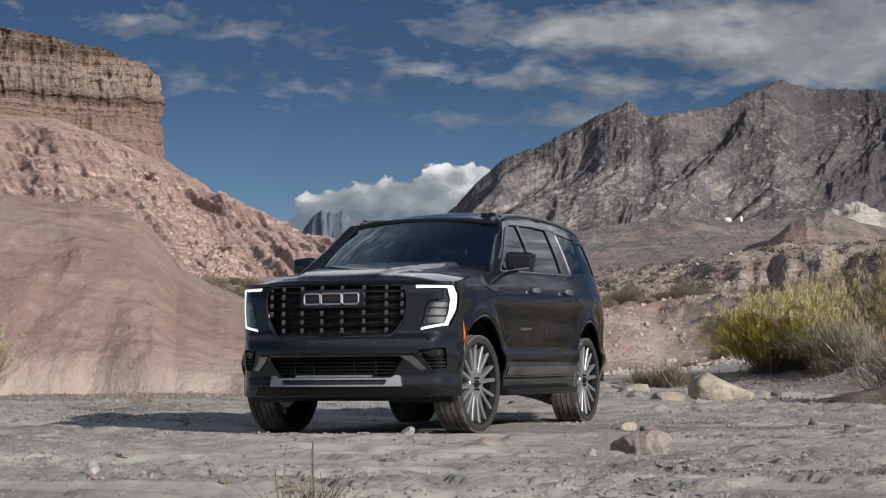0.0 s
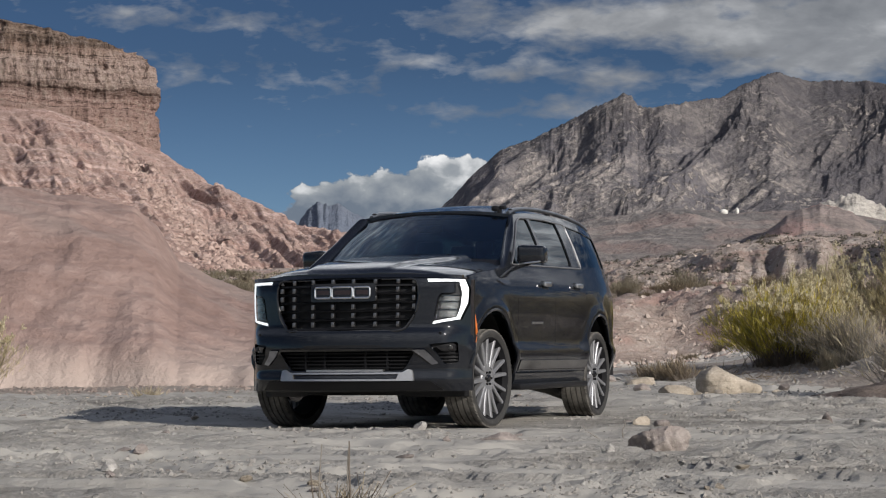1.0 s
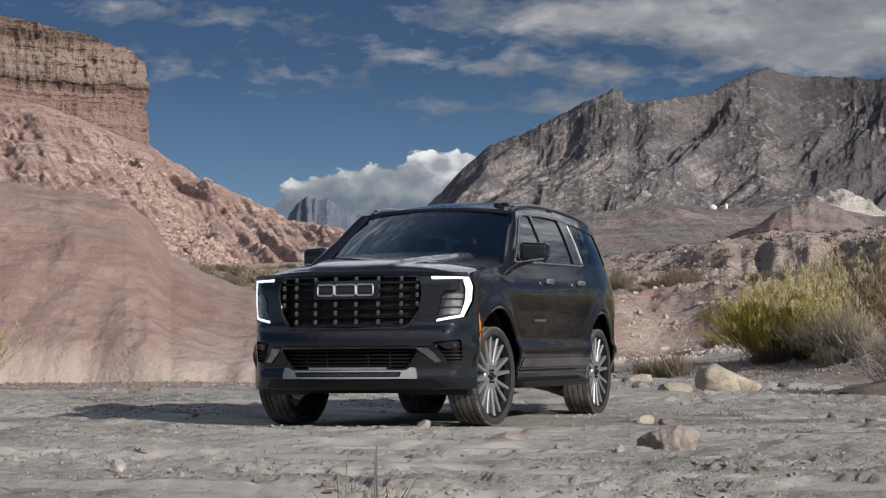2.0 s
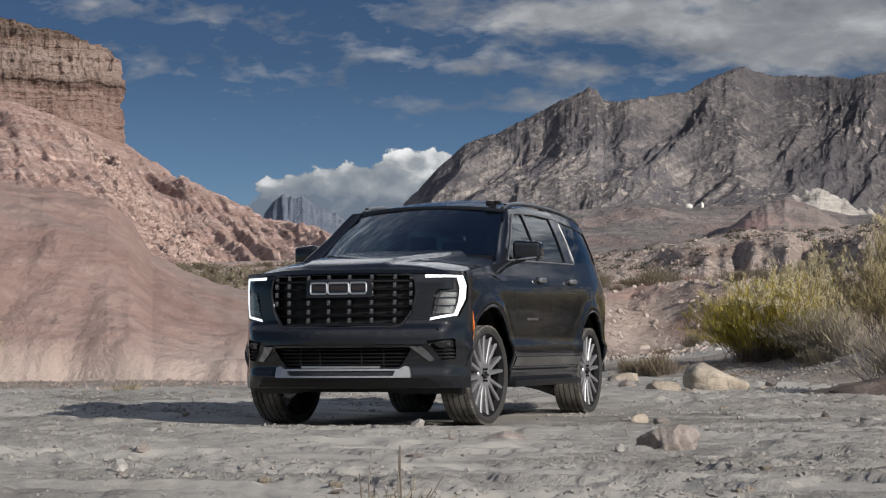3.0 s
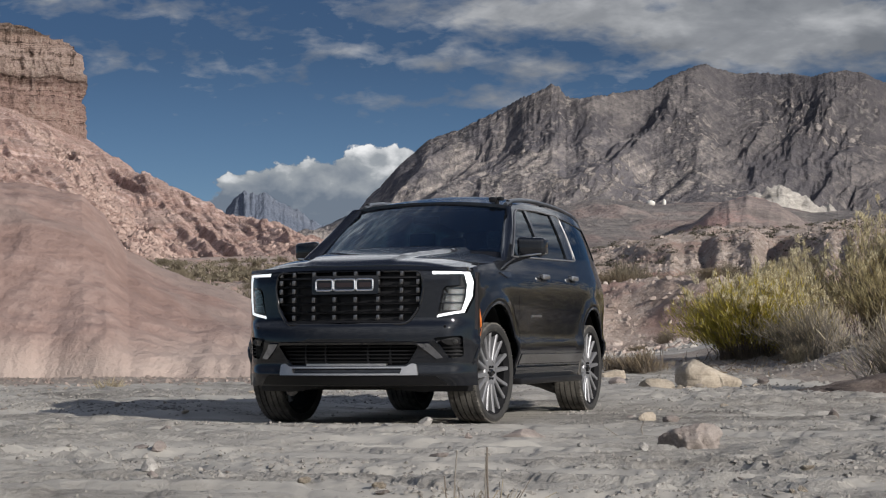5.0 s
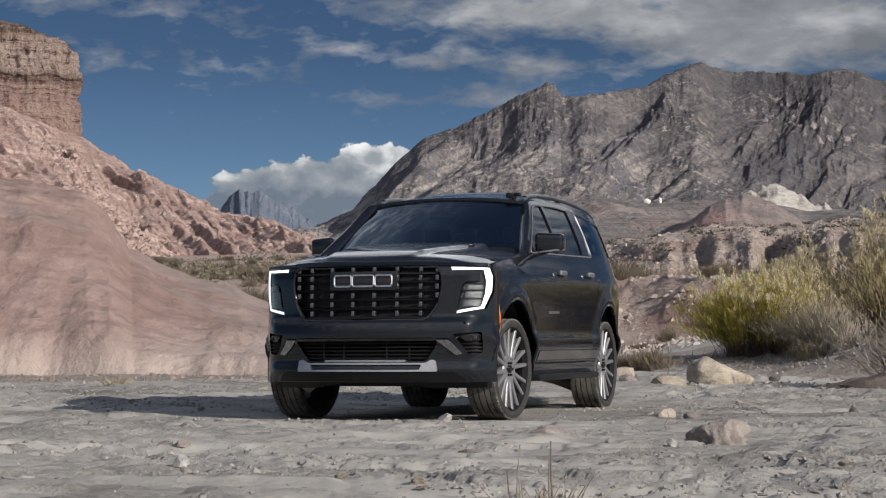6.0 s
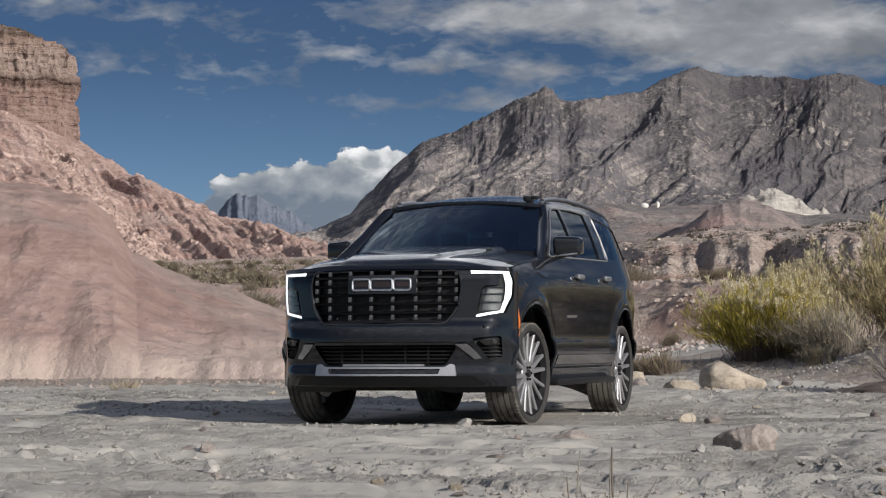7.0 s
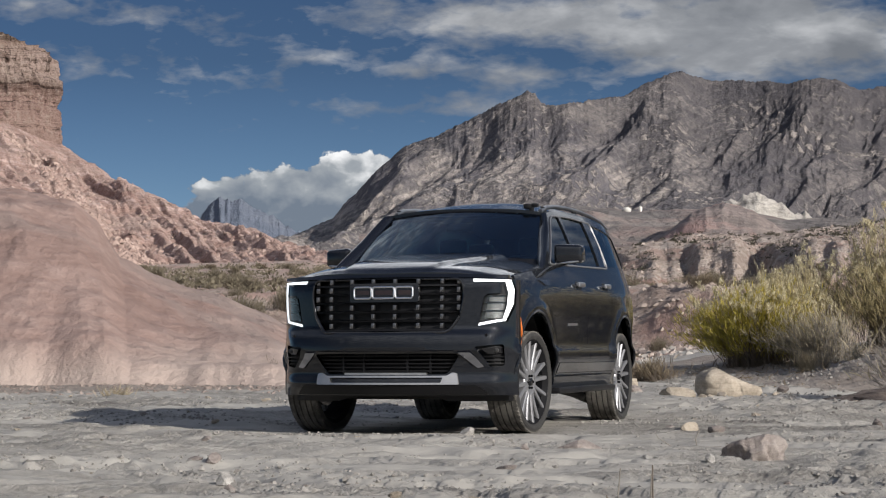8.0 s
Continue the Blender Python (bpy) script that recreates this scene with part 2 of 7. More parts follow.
def butte_mat():
    """Cliff of three rocks: a dark blocky cap, a pale streaked wall, and thin brown beds under an overhang."""
    m, nt, b = material("banded_cliff_rock")
    v = coords(nt)
    z = nt.nodes.new("ShaderNodeSeparateXYZ")
    link(nt, v, z.inputs[0])
    wob = noise_tex(nt, v, 0.03, 4.0, 0.6)
    h = calc(nt, "MULTIPLY_ADD", calc(nt, "SUBTRACT", wob, 0.5), 9.0, z.outputs[2])
    t = calc(nt, "DIVIDE", calc(nt, "SUBTRACT", h, 60.0), 90.0)
    # the near-black stop at 0.585 puts the overhang's shade into the colour
    base = ramp(nt, t, [(0.0, (0.452, 0.296, 0.248)), (0.34, (0.470, 0.322, 0.275)), (0.53, (0.392, 0.265, 0.226)), (0.585, (0.146, 0.095, 0.078)),
                        (0.605, (0.43, 0.325, 0.28)), (0.70, (0.51, 0.39, 0.34)), (0.77, (0.378, 0.268, 0.217)), (0.79, (0.183, 0.131, 0.104)), (0.86, (0.305, 0.220, 0.171)), (1.0, (0.195, 0.144, 0.113))])
    line = nt.nodes.new("ShaderNodeCombineXYZ")
    link(nt, h, line.inputs[2])
    bed = noise_tex(nt, line.outputs[0], 0.55, 4.0, 0.85)
    streak = noise_tex(nt, coords(nt, (0.34, 0.34, 0.035)), 1.0, 6.0, 0.65, 0.5)
    mott = noise_tex(nt, v, 0.16, 8.0, 0.7, 0.4)
    fine = noise_tex(nt, v, 0.9, 6.0, 0.7)
    f = calc(nt, "MULTIPLY_ADD", bed, 0.36, calc(nt, "MULTIPLY_ADD", streak, 0.20, calc(nt, "MULTIPLY_ADD", mott, 0.24, calc(nt, "MULTIPLY", fine, 0.20))))
    tone = ramp(nt, f, [(0.43, (0.40, 0.38, 0.37)), (0.495, (1, 1, 1)), (0.62, (1.0, 1.0, 1.0))])
    col = mix(nt, 1.0, base, tone, "MULTIPLY")
    # upright joints split the upper wall
    joint = ramp(nt, noise_tex(nt, coords(nt, (0.30, 0.30, 0.05)), 1.0, 5.0, 0.6, 0.3), [(0.40, (0.36, 0.34, 0.33)), (0.47, (1, 1, 1))])
    col = mix(nt, calc(nt, "MULTIPLY", ramp(nt, t, [(0.58, (0, 0, 0)), (0.63, (1, 1, 1))]), 0.85), col, mix(nt, 1.0, col, joint, "MULTIPLY"))
    # partings between the beds
    seam = ramp(nt, calc(nt, "MULTIPLY_ADD", calc(nt, "SUBTRACT", mott, 0.5), 0.5, bed), [(0.36, (0.35, 0.33, 0.32)), (0.43, (1, 1, 1))])
    col = mix(nt, 1.0, col, seam, "MULTIPLY")
    pale = ramp(nt, f, [(0.51, (0, 0, 0)), (0.565, (1, 1, 1))])
    col = mix(nt, calc(nt, "MULTIPLY", pale, 0.6), col, (0.50, 0.41, 0.345))
    link(nt, col, b.inputs["Base Color"])
    b.inputs["Roughness"].default_value, b.inputs["Specular IOR Level"].default_value = 0.92, 0.25
    bump(nt, b, f, 1.0, 14.0)
    return m


def plain(name, colour, rough=0.5, metal=0.0, coat=0.0, grain=0.0, size=0.02, spec=0.5):
    """One surface with a little grain in colour and gloss."""
    m, nt, b = material(name)
    v = coords(nt)
    n = noise_tex(nt, v, 1.0 / size, 5.0, 0.65)
    k = 0.25 if grain == 0 else grain
    dark = tuple(c * (1 - k) for c in colour)
    light = tuple(min(1.0, c * (1 + k)) for c in colour)
    link(nt, ramp(nt, n, [(0.3, dark), (0.7, light)]), b.inputs["Base Color"])
    link(nt, calc(nt, "MULTIPLY_ADD", n, 0.12, rough - 0.06), b.inputs["Roughness"])
    b.inputs["Metallic"].default_value, b.inputs["Coat Weight"].default_value = metal, coat
    b.inputs["Coat Roughness"].default_value, b.inputs["Specular IOR Level"].default_value = 0.04, spec
    return m


def ground_mat():
    m, nt, b = material("wash_floor_dust")
    v = coords(nt)
    big = noise_tex(nt, v, 0.16, 5.0, 0.6, 0.6)
    drift = noise_tex(nt, coords(nt, (0.5, 1.3, 1.0)), 0.9, 6.0, 0.65, 0.8)
    grit = noise_tex(nt, v, 26.0, 5.0, 0.75)
    f = calc(nt, "MULTIPLY_ADD", grit, 0.30, calc(nt, "MULTIPLY_ADD", drift, 0.4, calc(nt, "MULTIPLY", big, 0.3)))
    # smooth pale sheets of dried mud between the gritty patches
    mud = ramp(nt, calc(nt, "MULTIPLY_ADD", drift, 0.35, calc(nt, "MULTIPLY", noise_tex(nt, coords(nt, (0.6, 1.5, 1.0)), 0.34, 5.0, 0.6, 0.9), 0.65)), [(0.47, (0, 0, 0)), (0.56, (1, 1, 1))])
    grainy = calc(nt, "SUBTRACT", 1.0, calc(nt, "MULTIPLY", mud, 0.8))
    f = calc(nt, "ADD", 0.5, calc(nt, "MULTIPLY", calc(nt, "SUBTRACT", f, 0.5), grainy))
    col = ramp(nt, f, [(0.40, (0.13, 0.121, 0.109)), (0.49, (0.27, 0.256, 0.233)), (0.60, (0.43, 0.412, 0.375))])
    peb = node(nt, "ShaderNodeTexVoronoi", Scale=16.0)
    link(nt, v, peb.inputs["Vector"])
    few = ramp(nt, noise_tex(nt, v, 1.4, 4.0, 0.6), [(0.50, (0, 0, 0)), (0.62, (1, 1, 1))])
    col = mix(nt, calc(nt, "MULTIPLY", mud, 0.55), col, (0.395, 0.378, 0.342))
    few = calc(nt, "MULTIPLY", few, grainy)
    chip = calc(nt, "MULTIPLY", ramp(nt, peb.outputs["Distance"], [(0.16, (1, 1, 1)), (0.26, (0, 0, 0))]), few)
    tone = nt.nodes.new("ShaderNodeSeparateColor")
    link(nt, peb.outputs["Color"], tone.inputs[0])
    col = mix(nt, calc(nt, "MULTIPLY", chip, 0.7), col, ramp(nt, tone.outputs[0], [(0.1, (0.13, 0.118, 0.108)), (0.5, (0.27, 0.245, 0.225)), (0.9, (0.43, 0.40, 0.365))]))
    link(nt, mix(nt, 0.14, col, (0.30, 0.265, 0.225)), b.inputs["Base Color"])
    b.inputs["Roughness"].default_value = 0.95
    b.inputs["Specular IOR Level"].default_value = 0.2
    h = calc(nt, "MULTIPLY_ADD", calc(nt, "MULTIPLY", grit, grainy), 0.6, calc(nt, "MULTIPLY_ADD", chip, 0.5, drift))
    bump(nt, b, h, 0.9, 0.038)
    return m


MAT_GROUND = ground_mat()
MAT_SOIL = rock_mat("stony_pink_soil", (0.20, 0.145, 0.12), (0.33, 0.26, 0.22), (0.48, 0.41, 0.36), 2.2, 0.25, 0.2, stain=(0.37, 0.24, 0.20))
MAT_BANK = rock_mat("pink_slickrock", (0.170, 0.111, 0.094), (0.228, 0.156, 0.134), (0.300, 0.220, 0.192), 4.5, 0.15, 0.40, (0.05, 0.1, 1.0), stain=(0.23, 0.185, 0.165), pale_foot=1.05)
MAT_TALUS = rock_mat("red_talus", (0.21, 0.126, 0.104), (0.42, 0.278, 0.232), (0.62, 0.468, 0.41), 11.0, 1.8, 0.18, (0.1, 0.0, 1.0), stain=(0.40, 0.29, 0.245), rubble=2.2, ledges=tuple((z, w, (0.66, 0.49, 0.43)) for z, w in ((61.0, 1.0), (57.5, 0.7), (67.5, 0.8), (48.0, 0.8))), tight=0.75)
MAT_BUTTE = butte_mat()
# Random blue-grey patches, and a darker tone towards the right end.
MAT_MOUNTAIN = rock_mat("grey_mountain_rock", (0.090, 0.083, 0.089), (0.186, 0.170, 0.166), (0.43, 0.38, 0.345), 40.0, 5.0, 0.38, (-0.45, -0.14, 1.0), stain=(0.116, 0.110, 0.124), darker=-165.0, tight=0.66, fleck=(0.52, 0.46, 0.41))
# The haze of distance is put into this rock's colour as pale blue.
MAT_FAR = rock_mat("haze_tinted_far_rock", (0.12, 0.145, 0.195), (0.155, 0.18, 0.23), (0.21, 0.23, 0.27), 120.0, 14.0, 0.4)
MAT_BADLAND = rock_mat("badland_soil", (0.25, 0.195, 0.165), (0.43, 0.35, 0.30), (0.62, 0.53, 0.465), 2.2, 0.7, 0.1, stain=(0.36, 0.245, 0.205), rubble=0.75, tight=0.72, ledges=((5.0, 1.3, (0.38, 0.205, 0.165)),))
MAT_WHITE_ROCK = rock_mat("pale_limestone", (0.27, 0.245, 0.22), (0.52, 0.48, 0.43), (0.72, 0.68, 0.61), 9.0, 2.5, 0.3, tight=0.8)
MAT_PINK_MOUND = rock_mat("red_clay_mound", (0.155, 0.132, 0.122), (0.25, 0.205, 0.186), (0.36, 0.29, 0.262), 16.0, 1.8, 0.5, stain=(0.47, 0.295, 0.255), rubble=2.0)
MAT_PINK_HILL = rock_mat("pink_clay_hill", (0.115, 0.105, 0.102), (0.185, 0.165, 0.154), (0.30, 0.26, 0.235), 42.0, 3.0, 0.5, stain=(0.285, 0.205, 0.18), rubble=2.6, tight=0.7)
MAT_STONE = rock_mat("tan_field_stone", (0.22, 0.188, 0.150), (0.35, 0.300, 0.240), (0.47, 0.412, 0.335), 0.35, 0.02, 0.3)
MAT_PINK_STONE = rock_mat("pinkish_field_stone", (0.15, 0.128, 0.115), (0.235, 0.202, 0.184), (0.32, 0.283, 0.256), 0.2, 0.015, 0.3)
MAT_EARTH = rock_mat("brown_root_earth", (0.075, 0.058, 0.050), (0.120, 0.095, 0.082), (0.19, 0.155, 0.135), 0.30, 0.03, 0.0)
MAT_TERRACE = rock_mat("brown_terrace_silt", (0.13, 0.108, 0.092), (0.215, 0.183, 0.158), (0.31, 0.272, 0.238), 0.9, 0.04, 0.1, stain=(0.26, 0.225, 0.195))
MAT_GREY_STONE = rock_mat("grey_field_stone", (0.16, 0.15, 0.14), (0.30, 0.285, 0.265), (0.44, 0.42, 0.395), 0.12, 0.01, 0.2)

# ---------------------------------------------------------------- land
def lattice(ix, iy, seed):
    h = (ix.astype(np.int64) * 374761393 + iy.astype(np.int64) * 668265263 + seed * 974634457) & 0x7FFFFFFF
    h = ((h ^ (h >> 13)) * 1274126177) & 0x7FFFFFFF
    return ((h ^ (h >> 16)) & 0xFFFF) / 65535.0


def value_noise(x, y, seed=0):
    x, y = np.asarray(x, float), np.asarray(y, float)
    ix, iy = np.floor(x), np.floor(y)
    fx, fy = x - ix, y - iy
    fx, fy = fx * fx * fx * (fx * (fx * 6 - 15) + 10), fy * fy * fy * (fy * (fy * 6 - 15) + 10)
    a, b = lattice(ix, iy, seed), lattice(ix + 1, iy, seed)
    c, d = lattice(ix, iy + 1, seed), lattice(ix + 1, iy + 1, seed)
    return (a + (b - a) * fx) * (1 - fy) + (c + (d - c) * fx) * fy


def fbm(x, y, octaves=5, seed=0, gain=0.5, ridged=False):
    """Fractal noise in -1 to 1, or in 0 to 1 with sharp crests."""
    out, amp, tot = 0.0, 1.0, 0.0
    for o in range(octaves):
        n = value_noise(x * 2.03**o + 17.3 * o, y * 2.03**o - 9.1 * o, seed + o) * 2 - 1
        out, tot, amp = out + amp * (1 - np.abs(n) if ridged else n), tot + amp, amp * gain
    return out / tot


def smooth(a, b, x):
    t = np.clip((np.asarray(x, float) - a) / (b - a), 0, 1)
    return t * t * (3 - 2 * t)


def to_world(r, d):
    return ORIGIN.x + ACROSS.x * r + AHEAD.x * d, ORIGIN.y + ACROSS.y * r + AHEAD.y * d


def rise(d, s=0.1):
    """The long climb of the valley floor towards the mountains, steeper on the butte's side; s: bearing."""
    k = 0.047 - 0.019 * smooth(-0.05, 0.02, s)
    return k * np.clip(d - 70, 0, 830) + 0.01 * np.clip(d - 900, 0, 5000)


def ground_height(r, d):
    """Height of the wash floor; r across, d up the valley."""
    r, d = np.asarray(r, float), np.asarray(d, float)
    x, y = to_world(r, d)
    near = 1 - smooth(35, 60, d)
    z = near * (0.050 * fbm(x * 0.35, y * 0.35, 4, 3) + 0.045 * fbm(x * 0.9, y * 1.7, 4, 11) + 0.022 * fbm(x * 3.2, y * 5.0, 4, 21))
    # crusted ripples and scuffed patches
    scuff = smooth(0.05, 0.35, fbm(x * 0.5, y * 0.8, 3, 31))
    z = z + near * scuff * 0.036 * fbm(x * 8, y * 9, 4, 41)
    # edges of thin mud sheets
    lev = 2.8 * fbm(x * 0.40, y * 1.2, 4, 45) + 0.35 * fbm(x * 2.0, y * 3.0, 3, 47)
    z = z + near * 0.030 * smooth(0.465, 0.525, lev - np.floor(lev)) - near * 0.030 * smooth(0.75, 1.0, lev - np.floor(lev))
    # level pad where the wheels stand
    pad = np.exp(-(((x / 1.7) ** 2) ** 2 + (((y - 1.5) / 2.8) ** 2) ** 2))
    z = z * (1 - pad) + pad * 0.004 * fbm(x * 5, y * 5, 2, 5)
    z = z + 0.085 * smooth(18.5, 24.5, d) * smooth(0.3, 2.2, r)
    # terrace with brush on the sunny side
    z = z + 0.42 * np.exp(-(((r - 6.3) / 1.0) ** 2) - ((d - 29.0) / 1.3) ** 2)
    z = z + smooth(24, 38, d) * smooth(2, 9, r) * 0.10 * fbm(x * 1.1, y * 1.1, 4, 35)
    z = z + smooth(23, 36, d) * smooth(1.2, 5.5, r) * 0.26 + smooth(26, 34, d) * smooth(5.0, 8.5, r) * 0.42
    # cut bank of the wash and the flats above it
    cut = 66 + 2.5 * fbm(r * 0.12, d * 0.0, 4, 51) - 9 * smooth(6, 14, r)
    step = smooth(0, 6.5, d - cut) * smooth(45, 60, d)
    lump = 0.5 * fbm(x * 0.25, y * 0.25, 4, 61) + 0.40 * fbm(x * 0.9, y * 0.9, 5, 67, 0.6)
    z = z + step * (1.9 + lump * (1 - smooth(80, 140, d))) + 0.3 * step * fbm(x * 0.06, y * 0.06, 3, 71)
    z = z + rise(d, r / np.maximum(d, 1.0)) + smooth(120, 400, d) * 2.0 * fbm(x * 0.02, y * 0.02, 4, 81)
    return z


def sheet(name, px, py, pz, mat, smooth_shade=True):
    """A grid of points as one mesh."""
    rows, cols = px.shape
    me = bpy.data.meshes.new(name)
    i = np.arange(rows * cols).reshape(rows, cols)
    quads = np.stack([i[:-1, :-1], i[:-1, 1:], i[1:, 1:], i[1:, :-1]], -1).reshape(-1, 4)
    me.vertices.add(rows * cols)
    me.vertices.foreach_set("co", np.stack([px, py, pz], -1).astype(np.float32).ravel())
    me.loops.add(quads.size)
    me.loops.foreach_set("vertex_index", quads.astype(np.int32).ravel())
    me.polygons.add(len(quads))
    me.polygons.foreach_set("loop_start", np.arange(0, quads.size, 4, dtype=np.int32))
    me.polygons.foreach_set("use_smooth", np.full(len(quads), smooth_shade))
    me.update(calc_edges=True)
    me.materials.append(mat)
    return new(name, me)


def build_ground():
    d = np.concatenate([-np.geomspace(4500, 11.8, 14), np.arange(-11.5, 4, 0.11), np.arange(4, 24, 0.055), np.geomspace(24, 110, 260)[:-1],
                        np.geomspace(110, 4600, 80)])
    s = np.concatenate([-np.geomspace(9, 0.285, 22)[:-1], np.linspace(-0.28, 0.28, 430), np.geomspace(0.285, 9, 22)[1:]])
    dd, ss = np.meshgrid(d, s, indexing="ij")
    rr = ss * np.sqrt((dd + 10) ** 2 + 1)
    x, y = to_world(rr, dd)
    ob = sheet("ground", x, y, ground_height(rr, dd), MAT_GROUND)
    ob.data.materials.append(MAT_SOIL)
    edge = 57 + 3 * fbm(rr * 0.3, dd * 0.3, 3, 7)
    far = (dd > edge)[:-1, :-1].astype(np.int32)
    silt = (rr > 4.6 - 0.10 * (dd - 26) + 0.7 * fbm(rr * 0.9, dd * 0.9, 4, 9)) & (dd > 26.3 + 0.8 * fbm(rr * 1.1, dd * 1.1, 4, 8)) & (dd < 50)
    silt = silt | ((rr < -1.5 + 1.2 * fbm(rr * 0.5, dd * 0.5, 3, 12)) & (dd > 35.0 + 2.0 * fbm(rr * 0.35, dd * 0.3, 4, 13)) & (dd < 50))
    far = np.where(silt[:-1, :-1] & (far == 0), 2, far).astype(np.int32)
    ob.data.materials.append(MAT_TERRACE)
    ob.data.polygons.foreach_set("material_index", far.ravel())
    return tagged(ob, "dry cracked grey-beige sand and grit of a desert wash", "ground", kind="structure")


build_ground()


def relief(name, bearings, near_far, height, mat, counts, label, category="backdrop", bulge=None):
    """A hill as a sheet over bearings (across / up the valley) and depths. height(s, d) gives z."""
    s = np.linspace(*bearings, counts[0])
    if bearings[1] > 0.5:
        s = np.concatenate([np.linspace(bearings[0], 0.25, counts[0] - 60), np.geomspace(0.2515, bearings[1], 60)])
    k = np.linspace(0, 1, counts[1])
    kk, ss = np.meshgrid(k, s, indexing="ij")
    lo, hi = near_far(ss) if callable(near_far) else near_far
    dd = lo + (hi - lo) * kk
    z = height(ss, dd)
    if bulge is not None:
        ss, dd = bulge(ss, dd, z)
    x, y = to_world(ss * dd, dd)
    return tagged(sheet(name, x, y, z, mat), label, category, kind="structure")


def bank_height(s, d):
    """Rounded slickrock hill with a pale ledge at its foot."""
    r = s * d
    foot = 41.0 + 0.8 * fbm(r * 0.35, r * 0 + 2, 3, 91) + 0.12 * fbm(r * 1.6, r * 0, 3, 92)
    crest = np.interp(s, [-0.40, -0.216, -0.195, -0.171, -0.160, -0.149, -0.125, -0.100, -0.080, -0.066, -0.055],
                      [7.5, 5.25, 5.05, 4.7, 4.2, 3.25, 2.65, 2.25, 1.85, 1.45, 0.0])
    crest = crest + 0.10 * fbm(s * 60, s * 0, 3, 93)
    t = np.clip((d - foot) / (54.0 - foot), 0, 1)
    body = crest * (0.13 * smooth(0.0, 0.09, t) + 0.84 * np.sin(t * math.pi / 2) ** 1.15)
    back = 1 - 0.8 * smooth(56, 76, d)
    lump = 0.30 * fbm(r * 0.30, d * 0.25, 3, 94) + 0.07 * fbm(r * 0.9, d * 0.8, 4, 95) + 0.040 * fbm(r * 3, d * 2.5, 4, 96)
    step = 0.03 * np.tanh(3 * np.sin(2 * math.pi * (d * 0.75 + r * 0.06 + 1.6 * fbm(r * 0.16, d * 0.2, 4, 98)))) + 0.05 * np.tanh(2.5 * np.sin(math.pi * 1.2 * (d * 0.30 + r * 0.10 + fbm(r * 0.3, d * 0.3, 3, 97))))
    return body * back + (lump + step * 0.7) * smooth(0.0, 0.12, t) * smooth(-0.054, -0.064, s) - 0.12


relief("rock_bank", (-0.36, -0.052), (40.0, 78.0), bank_height, MAT_BANK, (420, 300), "smooth rounded pink slickrock bank beside the wash", "rock bank")


def talus_height(s, d):
    crest = np.interp(s, [-0.40, -0.216, -0.190, -0.161, -0.0190], [800.0, 814.0, 826.0, 860.0, 560.0])
    e = np.interp(s, [-0.40, -0.216, -0.161, -0.141, -0.111, -0.097, -0.0725, -0.0615, -0.045, -0.03, -0.01],
                  [0.140, 0.1245, 0.1015, 0.0885, 0.0750, 0.0668, 0.0613, 0.0585, 0.053, 0.049, 0.040])
    top = e * crest + 0.6
    foot = 300.0 + 60 * fbm(s * 30, s * 0, 3, 101)
    t = np.clip((d - foot) / (crest - foot), 0, 1.0)
    g = rise(foot, s)
    x, y = s * d, d
    gully = 0.75 * fbm(s * 40 + 0.0060 * d, d * 0.004, 4, 103, 0.5, True) + 0.25 * fbm(s * 130 + 0.0185 * d, d * 0.008, 3, 104, 0.5, True)
    crag = fbm(x * 0.035, y * 0.025, 5, 105, 0.5, True)
    z = g + (top - g) * t**1.12 + ((gully - 0.62) * 17 + (crag - 0.6) * 3.5) * t**0.7 * (1 - 0.92 * smooth(0.82, 1.0, t))
    # hard beds stand out as ledges
    bed = (z + 5 * fbm(x * 0.01, y * 0.01, 3, 107)) / 8.5
    z = z + 1.3 * (smooth(0.40, 0.55, bed - np.floor(bed)) - 0.5) * smooth(0.1, 0.3, t) * smooth(-0.3, 0.3, fbm(x * 0.02, y * 0.012, 3, 108))
    z = z + 1.2 * fbm(x * 0.22, y * 0.12, 5, 109, 0.68)
    return np.where(d > crest, z - (d - crest) * 0.35, z) - 2.0


relief("talus_slope", (-0.36, -0.012), (270.0, 930.0), talus_height, MAT_TALUS, (520, 330), "eroded red and pink talus slope below a butte", "hillside")


